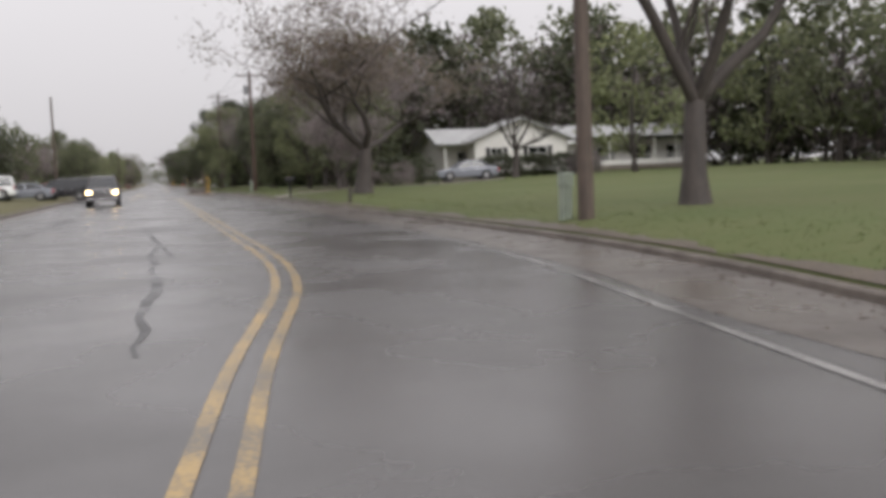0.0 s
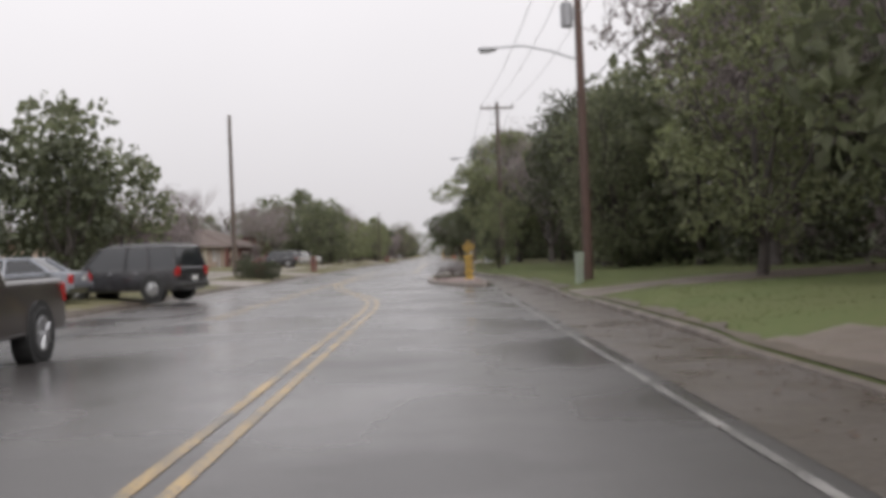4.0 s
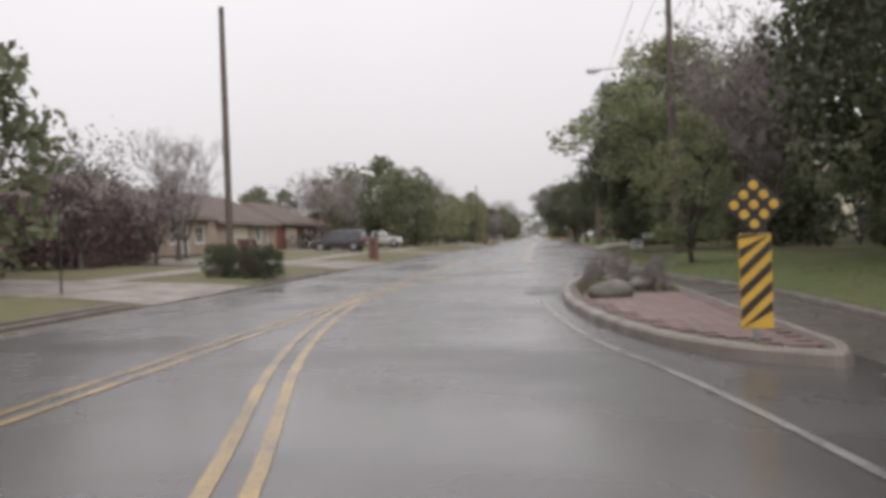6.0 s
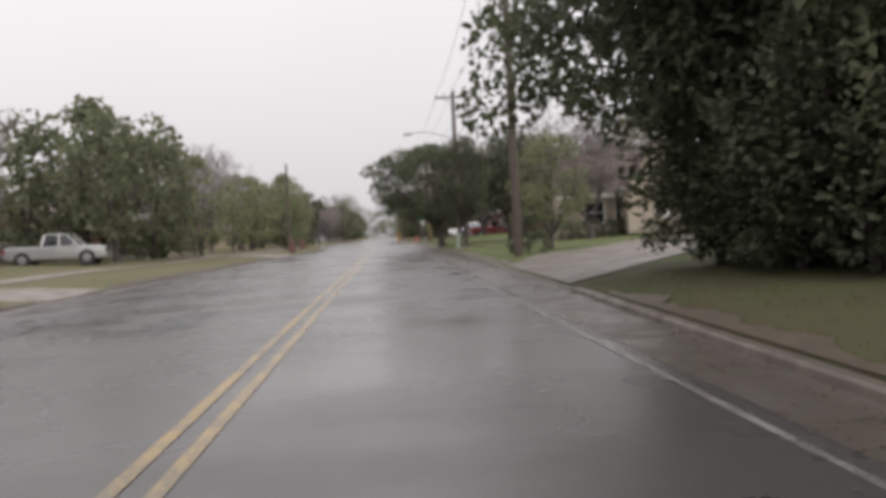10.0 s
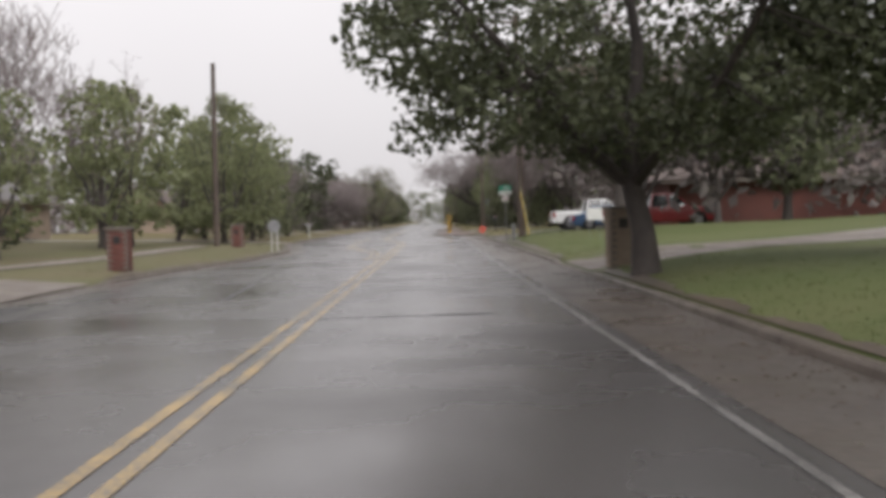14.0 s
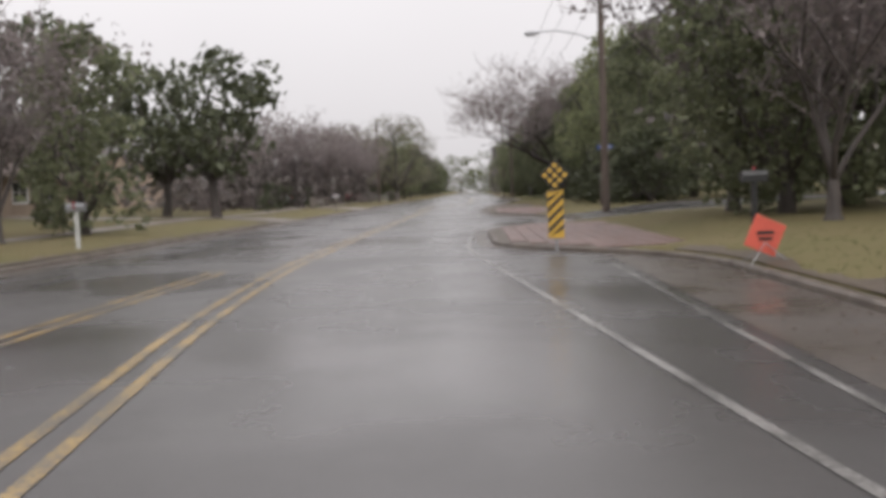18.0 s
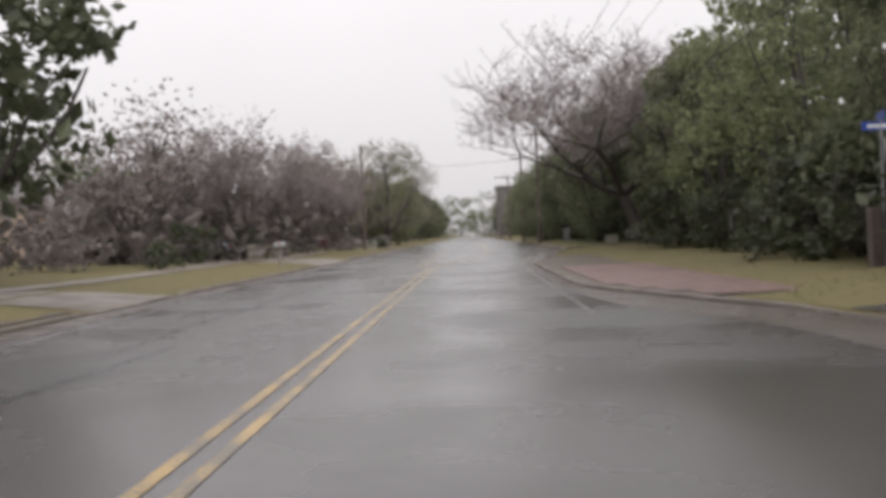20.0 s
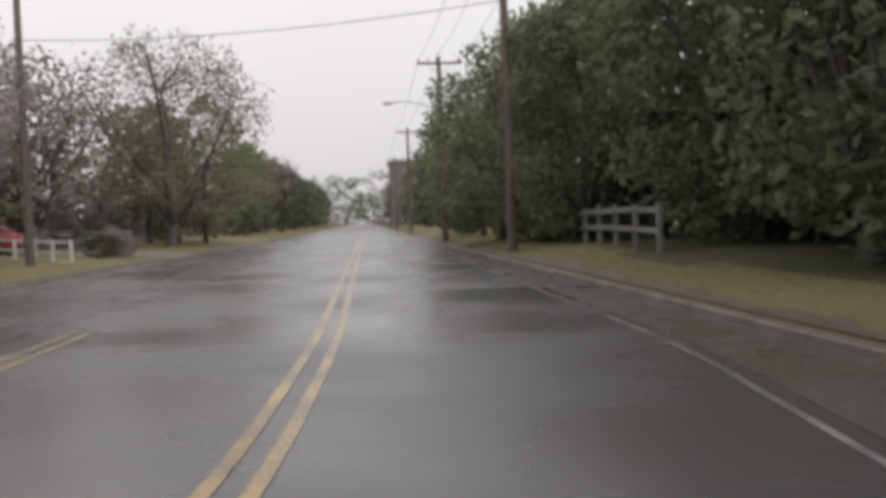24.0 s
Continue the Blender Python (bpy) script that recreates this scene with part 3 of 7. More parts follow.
def leaf_mesh(name, tips, count, size, puff, mat, seed, flat=0.3):
    rnd = np.random.RandomState(seed)
    t = np.array([tuple(p) for p in tips])
    pick = t[rnd.randint(0, len(t), count)]
    c = pick + rnd.normal(0, 1, (count, 3)) * np.array([puff, puff, puff * 0.75]) * 0.6
    d = rnd.normal(0, 1, (count, 3))
    d[:, 2] *= 1 - flat
    d /= np.linalg.norm(d, axis=1)[:, None]
    e = np.cross(d, rnd.normal(0, 1, (count, 3)))
    e /= np.linalg.norm(e, axis=1)[:, None]
    s = size * rnd.uniform(0.6, 1.35, (count, 1))
    nrm = np.cross(d, e) * s * 0.22
    pts = np.stack([c - d * s, c + e * s * 0.55 + nrm, c + d * s, c - e * s * 0.55 + nrm], 1).reshape(-1, 3)
    me = bpy.data.meshes.new(name)
    me.from_pydata(pts.tolist(), [], (np.arange(count * 4).reshape(-1, 4)).tolist())
    me.materials.append(mat)
    me.update()
    return me


def lobed(seed, height, rx, zc, rz, lobes, size, trunk, radius, skirt=0.0):
    """A tree whose crown is a heap of leafy lobes, each carried by a limb: wood pieces and the lobes (centre, radius)."""
    rnd = random.Random(seed)
    pieces, heap = [], []
    spine = [Vector((0, 0, -0.15))]
    n = 7
    for i in range(n):
        spine.append(spine[-1] + Vector((rnd.uniform(-0.05, 0.05) * height * 0.4, rnd.uniform(-0.05, 0.05) * height * 0.4, (zc + rz * 0.4 + 0.15) / n)))
    for i in range(n):
        pieces.append((spine[i], spine[i + 1], radius * (1 - 0.75 * i / n), radius * (1 - 0.75 * (i + 1) / n), 0))
    def lobe_place():
        """A place in the crown: rounded above, full down to its skirt below."""
        c = rnd.uniform(-1, 1)
        edge = math.sqrt(max(0.0, 1 - abs(c) ** (2 + (9 * skirt if c < 0 else 0))))
        w = rnd.uniform(0, 6.283)
        out = edge * (0.25 + 0.75 * rnd.random() ** 0.55)
        bump = 0.88 + 0.34 * noise.noise((math.cos(w) * 1.6 + seed, math.sin(w) * 1.6, c * 1.6))
        return Vector((math.cos(w) * rx * out * bump, math.sin(w) * rx * out * bump, zc + c * rz * (0.9 + 0.1 * bump)))

    joints = []
    for m in range(7):
        w = m * 2.4 + rnd.uniform(-0.3, 0.3)
        c = Vector((math.cos(w) * rx * 0.72, math.sin(w) * rx * 0.72, zc + rz * rnd.uniform(-0.1, 0.65)))
        j = min(n - 1, max(1, int(n * (trunk + 0.15 + 0.25 * m * (zc - trunk) / 7) / (zc + rz * 0.4 + 0.15))))
        a = spine[j]
        r = radius * (0.52 - 0.03 * m)
        last = a
        for s in (0.25, 0.5, 0.75, 1.0):
            q = a.lerp(c, s) + Vector((rnd.uniform(-0.2, 0.2), rnd.uniform(-0.2, 0.2), -0.08 * height * s * (1 - s) + rnd.uniform(-0.1, 0.1)))
            pieces.append((last, q, r * (1.1 - 0.8 * s + 0.2), r * (1.1 - 0.8 * s), 1))
            joints.append((q, r * (1.1 - 0.8 * s)))
            last = q
    for p in spine[n // 2:]:
        joints.append((p, radius * 0.3))
    while len(heap) < lobes:
        c = lobe_place()
        if c.z < size * 0.5:
            continue
        heap.append((c, size * rnd.uniform(0.7, 1.25)))
        a, r = min(joints, key=lambda q: (q[0] - c).length + max(0.0, q[0].z - c.z) * 0.6)
        r = min(r * 0.5, radius * 0.16)
        m = a.lerp(c, 0.5) + Vector((rnd.uniform(-0.2, 0.2), rnd.uniform(-0.2, 0.2), rnd.uniform(-0.3, 0.1)))
        pieces.append((a, m, r, r * 0.7, 2))
        pieces.append((m, c, r * 0.7, r * 0.3, 3))
        for _ in range(1):
            e = c + Vector((rnd.gauss(0, 1), rnd.gauss(0, 1), rnd.gauss(0.3, 1))).normalized() * size * 0.9
            pieces.append((m.lerp(c, rnd.uniform(0.3, 0.9)), e, r * 0.3, 0.01, 3))
    return pieces, heap


def lobe_leaves(name, heap, count, size, mat, seed):
    rnd = np.random.RandomState(seed)
    c = np.array([tuple(p) for p, _ in heap])
    r = np.array([q for _, q in heap])
    i = rnd.choice(len(r), count, p=r ** 2 / (r ** 2).sum())
    d = rnd.normal(0, 1, (count, 3))
    d /= np.linalg.norm(d, axis=1)[:, None]
    d[:, 2] = d[:, 2] * 0.85 + 0.08
    at = c[i] + d * (r[i] * rnd.uniform(0.25, 1.0, count) ** 0.5)[:, None]
    ax = rnd.normal(0, 1, (count, 3)) + d * 0.3 + np.array([0, 0, -0.3])
    ax /= np.linalg.norm(ax, axis=1)[:, None]
    e = np.cross(ax, rnd.normal(0, 1, (count, 3)))
    e /= np.linalg.norm(e, axis=1)[:, None]
    s = size * rnd.uniform(0.6, 1.35, (count, 1))
    bend = np.cross(ax, e) * s * 0.22
    pts = np.stack([at - ax * s, at + e * s * 0.6 + bend, at + ax * s, at - e * s * 0.6 + bend], 1).reshape(-1, 3)
    me = bpy.data.meshes.new(name)
    me.from_pydata(pts.tolist(), [], (np.arange(count * 4).reshape(-1, 4)).tolist())
    me.materials.append(mat)
    me.update()
    return me


TREES = {}


def breed(kind, seed, height, wood, leaf, count, size, puff, thin=0.012, **k):
    """One pattern of an open, twiggy tree: its wood and crown, and a plainer pair for the background."""
    pieces, tips = skeleton(seed, height, **k)
    TREES.setdefault(kind, []).append((height, wood_mesh("trunk", pieces, wood, thin, twig=TWIG), leaf_mesh("crown", tips, count, size, puff, leaf, seed),
                                       wood_mesh("trunk", pieces, wood, 0.04, 3), leaf_mesh("crown", tips, max(count // 5, 300), size * 1.65, puff, leaf, seed)))


def breed_lobed(kind, seed, height, wood, leaf, count, leaf_size, **k):
    """One pattern of a leafy tree, and a plainer one for the background."""
    pieces, heap = lobed(seed, height, **k)
    TREES.setdefault(kind, []).append((height, wood_mesh("trunk", pieces, wood), lobe_leaves("crown", heap, count, leaf_size, leaf, seed),
                                       wood_mesh("trunk", pieces, wood, 0.02, 1), lobe_leaves("crown", heap, count // 5, leaf_size * 2.05, leaf, seed)))


for s in (3, 8, 15):
    breed_lobed("oak", s, 10.0, BARK, OAKLEAF, 7000, 0.138, rx=4.4, zc=6.2, rz=3.4, lobes=80, size=1.0, trunk=2.2, radius=0.30, skirt=0.2)
for s in (21, 33):
    breed_lobed("mid", s, 10.0, BARK, MIDLEAF, 7000, 0.135, rx=3.8, zc=5.8, rz=3.8, lobes=75, size=0.95, trunk=2.0, radius=0.24, skirt=0.2)
for s in (41, 52):
    breed_lobed("spring", s, 10.0, BARK, SPRINGLEAF, 4800, 0.128, rx=3.7, zc=5.3, rz=4.2, lobes=80, size=0.75, trunk=1.3, radius=0.18, skirt=0.25)
for s in (151, 163, 157):
    breed_lobed("bushy", s, 10.0, BARK, OAKLEAF, 8200, 0.140, rx=3.5, zc=4.9, rz=4.5, lobes=110, size=1.0, trunk=0.5, radius=0.24, skirt=0.8)
for s in (171, 182):
    breed_lobed("thicket", s, 10.0, BARK, MIDLEAF, 8200, 0.130, rx=3.4, zc=4.9, rz=4.5, lobes=100, size=0.92, trunk=0.5, radius=0.2, skirt=0.7)
for s in (131, 140):
    breed_lobed("tall", s, 14.0, BARK, MIDLEAF, 6000, 0.15, rx=3.4, zc=9.3, rz=4.4, lobes=70, size=1.0, trunk=4.0, radius=0.24)
for s in (101, 112):
    breed_lobed("shrub", s, 3.0, BARK, OAKLEAF, 1900, 0.095, rx=1.6, zc=1.4, rz=1.35, lobes=50, size=0.42, trunk=0.2, radius=0.05, skirt=0.8)
breed_lobed("plum", 127, 3.0, BARK, PLUMLEAF, 3000, 0.08, rx=1.6, zc=1.45, rz=1.4, lobes=55, size=0.42, trunk=0.2, radius=0.05, skirt=0.8)
breed_lobed("low", 120, 3.0, TWIG, BUDS, 2400, 0.065, rx=1.6, zc=1.4, rz=1.35, lobes=50, size=0.40, trunk=0.2, radius=0.05, skirt=0.8)
for s in (61, 74, 67):
    breed("bud", s, 10.0, BARK, BUDS, 5000, 0.098, 0.36, thin=0.018, trunk=1.2, forks=3, depth=5, spread=0.85, radius=0.20, up=0.34)
for s in (81, 95):
    breed("bare", s, 10.0, BARK, BUDS, 1200, 0.05, 0.25, thin=0.018, trunk=1.7, forks=3, depth=5, spread=0.72, radius=0.20, up=0.42)
breed("veteran", 191, 12.0, BARK, RUSTBUDS, 14000, 0.085, 0.75, thin=0.016, wander=0.24, inner=2, trunk=2.3, forks=3, depth=5, spread=1.05, radius=0.46, up=0.2, first=0.30)
breed("spreading", 197, 12.0, BARK, BUDS, 3200, 0.055, 0.35, thin=0.018, wander=0.2, trunk=3.0, forks=4, depth=5, spread=1.15, radius=0.34, up=0.12, first=0.36, shrink=0.76)
breed("gnarled", 193, 11.5, BARK, RUSTBUDS, 13000, 0.075, 0.62, thin=0.018, wander=0.34, inner=2, trunk=2.7, forks=3, depth=5, spread=1.3, radius=0.37, up=0.10, first=0.34)
breed("leaning", 199, 12.0, BARK, BUDS, 9000, 0.075, 0.42, thin=0.02, wander=0.24, trunk=3.4, forks=4, depth=5, spread=1.1, radius=0.42, up=0.12, first=0.36, shrink=0.78, lean=-0.5)
breed_lobed("upright", 47, 10.0, BARK, SPRINGLEAF, 9000, 0.115, rx=4.2, zc=6.3, rz=3.7, lobes=120, size=0.72, trunk=2.2, radius=0.14)
breed_lobed("round", 203, 13.0, BARK, OLIVEBUDS, 11000, 0.095, rx=6.2, zc=7.4, rz=5.4, lobes=170, size=1.05, trunk=1.6, radius=0.30, skirt=0.5)
breed_lobed("broad", 211, 9.2, BARK, BROADLEAF, 26000, 0.108, rx=7.0, zc=5.7, rz=3.0, lobes=210, size=0.85, trunk=2.3, radius=0.27, skirt=0.3)
breed_lobed("great", 223, 13.5, BARK, OAKLEAF, 26000, 0.112, rx=7.6, zc=8.4, rz=4.6, lobes=190, size=0.95, trunk=3.0, radius=0.42, skirt=0.2)

LABELS = {
    "spreading": ("spreading_tree", "large leafless tree with wide drooping dark branches", "tree"),
    "gnarled": ("gnarled_oak_tree", "old gnarled oak with wide twisting dark limbs", "tree"),
    "leaning": ("leaning_tree", "large leafless tree with twisting limbs over the lane", "tree"),
    "upright": ("spring_tree", "tall light green tree reaching over the lane", "tree"),
    "round": ("round_crowned_tree", "big round tree with bare branches and olive buds", "tree"),
    "broad": ("broad_oak_tree", "broad leafy oak with a low spreading crown", "tree"),
    "great": ("great_oak_tree", "great dark oak overhanging the lane", "tree"),
    "oak": ("oak_tree", "evergreen oak with a dark dense rounded crown", "tree"),
    "mid": ("street_tree", "leafy green tree wet with rain on the lawn", "tree"),
    "spring": ("young_leaf_tree", "tree with fresh yellow-green spring leaves", "tree"),
    "bud": ("budding_tree", "tree with brown buds and thin bare twigs", "tree"),
    "bare": ("bare_tree", "leafless tree with fine grey upright branches", "tree"),
    "shrub": ("shrub", "dense dark green rounded shrub", "shrub"),
    "low": ("brown_shrub", "twiggy brown shrub with few leaves", "shrub"),
    "plum": ("plum_shrub", "large rounded shrub with dark purple leaves", "shrub"),
    "bushy": ("evergreen_tree", "dark dense evergreen tree leafy down to the ground", "tree"),
    "thicket": ("thicket_tree", "green leafy tree branching from near the ground", "tree"),
    "veteran": ("old_oak_tree", "old oak with thick dark trunk and sparse crown", "tree"),
    "tall": ("tall_tree", "tall slender tree with a green crown", "tree"),
}
rnd_place = random.Random(5)


def tree(kind, x, y, height, wide=1.0, v=None, label="", group="", sink=0.0, turn=None, far=False, near=False):
    pool = TREES[kind]
    base, wood, leaf, wood_far, leaf_far = pool[(v if v is not None else rnd_place.randrange(99)) % len(pool)]
    if not near and (kind != "bare" or far) and (far or abs(x) > ((17.6 if y < 140 else 14.6) if kind in ("bud", "bare") else 11.9)):
        wood, leaf = wood_far, leaf_far
    k = height / base
    name, lab, cat = LABELS[kind]
    ob = thing(name, label or lab, cat, Matrix.Translation((x, y, ground_z(x, y) - sink)) @ Matrix.Rotation(turn if turn is not None else rnd_place.uniform(0, 6.28), 4, "Z") @ Matrix.Diagonal((k * wide, k * wide, k, 1)), group=group)
    part("trunk", wood, None, ob)
    if leaf:
        part("crown", leaf, None, ob)
    return ob


# ---- utility poles and wires ----
def utility_pole(x, y, h=11.0, arm=2.4, lamp=0.0, can=False, red=False, label="weathered wooden utility pole with a crossarm", lean=0.0):
    z = ground_z(x, y)
    ob = thing("utility_pole", label, "pole", pose(x, y, z, 0, lean, 0), group="utility poles along the street")
    bm = bmesh.new()
    tube(bm, (0, 0, -0.2), (0, 0, h * 0.5), 0.17, 0.145, 14)
    tube(bm, (0, 0, h * 0.5), (0, 0, h), 0.145, 0.115, 14)
    part("pole", bm, POLERED if red else POLEWOOD, ob, smooth=False)
    if arm:
        a = part("crossarm", boxmesh(-arm / 2, -0.17, h - 0.42, arm / 2, -0.07, h - 0.30, bevel=0.01), POLEWOOD, ob)
        for sx in (-1, 1):
            part("brace", tubemesh((sx * arm * 0.28, -0.12, h - 0.42), (0, -0.13, h - 0.95), 0.02, 0.02, n=5), GREYMETAL, ob)
        for px in (-arm / 2 + 0.1, -arm / 4, arm / 2 - 0.1, 0.0):
            bm = bmesh.new()
            z0 = h - 0.30 if px else h
            tube(bm, (px, -0.12 if px else 0, z0), (px, -0.12 if px else 0, z0 + 0.10), 0.02, 0.02, 6)
            for q, r in ((0.10, 0.05), (0.16, 0.042)):
                tube(bm, (px, -0.12 if px else 0, z0 + q), (px, -0.12 if px else 0, z0 + q + 0.05), r, r * 0.8, 8)
            part("insulator", bm, CERAMIC, a)
    if can:
        bm = bmesh.new()
        tube(bm, (-0.38, 0, h - 2.0), (-0.38, 0, h - 1.25), 0.2, 0.2, 14)
        tube(bm, (-0.38, 0, h - 1.25), (-0.38, 0, h - 1.18), 0.2, 0.1, 14)
        tube(bm, (-0.38, 0.06, h - 1.2), (-0.38, 0.06, h - 0.98), 0.03, 0.03, 6)
        box(bm, -0.22, -0.05, h - 1.8, -0.1, 0.05, h - 1.4)
        part("transformer", bm, GREYMETAL, ob, "grey cylindrical transformer")
    if lamp:
        arm_ = bmesh.new()
        pts = [(-0.1, 0, 7.3), (-1.0, 0, 7.62), (-1.9, 0, 7.82), (-lamp, 0, 7.78)]
        pipe(arm_, pts, 0.03, 7)
        la = part("lamp_arm", arm_, GREYMETAL, ob, "curved grey metal lamp arm")
        bm = bmesh.new()
        box(bm, -lamp - 0.55, -0.12, 7.68, -lamp + 0.05, 0.12, 7.82, bevel=0.05)
        part("lamp_head", bm, GREYMETAL, la, "grey street lamp head, unlit")
        part("lamp_lens", boxmesh(-lamp - 0.5, -0.09, 7.63, -lamp - 0.12, 0.09, 7.685, bevel=0.02), LAMPGLASS, la)
    return ob


RIGHT_POLES = [(6.4, 13.9, 11.0, 0, False, False), (6.58, 81.4, 10.4, 2.8, True, True), (6.3, 118.0, 11.6, 2.9, False, False), (6.18, 167.3, 11.0, 0, False, False),
               (6.2, 195.8, 10.4, 2.9, False, False), (6.1, 239.2, 11.0, 3.1, False, False), (6.9, 292.0, 11.2, 2.7, True, False),
               (5.8, 369.3, 10.6, 0, False, False), (5.4, 391.1, 10.2, 2.6, False, False), (5.6, 436.0, 10.6, 0, False, False), (5.6, 480.0, 10.6, 0, False, False), (5.6, 530.0, 10.6, 0, False, False)]
for x, y, h, lamp, can, red in RIGHT_POLES:
    utility_pole(x, y, h, 2.4, lamp, can, red, "weathered wooden utility pole with crossarm" + (" and street lamp" if lamp else "") + (" and transformer" if can else ""))
for x, y, h, lean in ((-13.1, 119.0, 11.6, 0.0), (-10.15, 243.5, 9.9, 1.0), (-11.4, 374.9, 10.5, 0.0)):
    utility_pole(x, y, h, 0, lean=lean, label="plain weathered wooden utility pole on the lawn")


def wire(a, b, sag, r=0.012, label="black overhead power line between poles"):
    a, b = Vector(a), Vector(b)
    bm = bmesh.new()
    n = 12
    pts = [a.lerp(b, i / n) - Vector((0, 0, sag * 4 * (i / n) * (1 - i / n))) for i in range(n + 1)]
    pipe(bm, pts, r, 4)
    return tagged(new("power_line", mesh_of("power_line", bm, WIRE)), label, "cable", group="overhead lines")


for (x0, y0, h0, *_), (x1, y1, h1, *_) in zip(RIGHT_POLES, RIGHT_POLES[1:]):
    z0, z1 = ground_z(x0, y0), ground_z(x1, y1)
    for dx in (-1.1, 0.0, 1.1):
        up = -0.1 if dx else 0.2
        wire((x0 + dx, y0 - 0.12, z0 + h0 + up), (x1 + dx, y1 - 0.12, z1 + h1 + up), 0.5)
    wire((x0 + 0.1, y0, z0 + 6.4), (x1 + 0.1, y1, z1 + 6.4), 0.6, 0.022, "thick black telephone cable between poles")
wire((6.3, 118.0, 7.9), (14, 100, 9.5), 0.3, 0.016, "black service cable from a pole to a house")
wire((6.18, 167.3, 8.6), (6.2, 195.8, 7.4), 0.3, 0.022, "thick black telephone cable between poles")
wire((6.1, 239.2, 7.3), (14, 226, 8.5), 0.3, 0.016, "black service cable from a pole to a house")
wire((5.8, 369.3, 8.4), (-11.7, 374.9, 8.6), 0.4, 0.014, "black cable across the street")


# ---- vehicles: local y forward, x across, wheels on z 0 ----
def prism(bm, outline, w0, w1=None, bevel=0.0):
    """Side outline (y, z) drawn out across the width; w1: half width at the top where it differs."""
    w1 = w1 or w0
    zs = [z for _, z in outline]
    lo, hi = min(zs), max(zs)
    L, R = [], []
    for y, z in outline:
        w = w0 + (w1 - w0) * (z - lo) / (hi - lo)
        L.append(bm.verts.new((-w, y, z)))
        R.append(bm.verts.new((w, y, z)))
    fs = [bm.faces.new(L), bm.faces.new(R[::-1])]
    n = len(L)
    for i in range(n):
        j = (i + 1) % n
        fs.append(bm.faces.new((L[i], R[i], R[j], L[j])))
    bmesh.ops.recalc_face_normals(bm, faces=fs)
    if bevel:
        bmesh.ops.bevel(bm, geom=list({e for f in fs for e in f.edges}), offset=bevel, segments=3, affect="EDGES", profile=0.6)


def wheel(ob, x, y, r, side):
    w = part("wheel", tubemesh((x - 0.02, y, r), (x + 0.02, y, r), r * 0.5, r * 0.5, n=12), RUBBER, ob)
    bm = bmesh.new()
    for a, b, ra, rb in ((-0.11, -0.08, r * 0.9, r), (-0.08, 0.08, r, r), (0.08, 0.11, r, r * 0.9)):
        tube(bm, (x + a, y, r), (x + b, y, r), ra, rb, 20, cap=True)
    part("tyre", bm, RUBBER, w)
    bm = bmesh.new()
    tube(bm, (x + side * 0.10, y, r), (x + side * 0.118, y, r), r * 0.64, r * 0.58, 20)
    tube(bm, (x + side * 0.118, y, r), (x + side * 0.135, y, r), r * 0.16, r * 0.13, 10)
    for i in range(5):
        q = 2 * math.pi * i / 5
        tube(bm, (x + side * 0.122, y, r), (x + side * 0.122, y + math.cos(q) * r * 0.56, r + math.sin(q) * r * 0.56), r * 0.09, r * 0.07, 5)
    part("rim", bm, ALLOY, w)


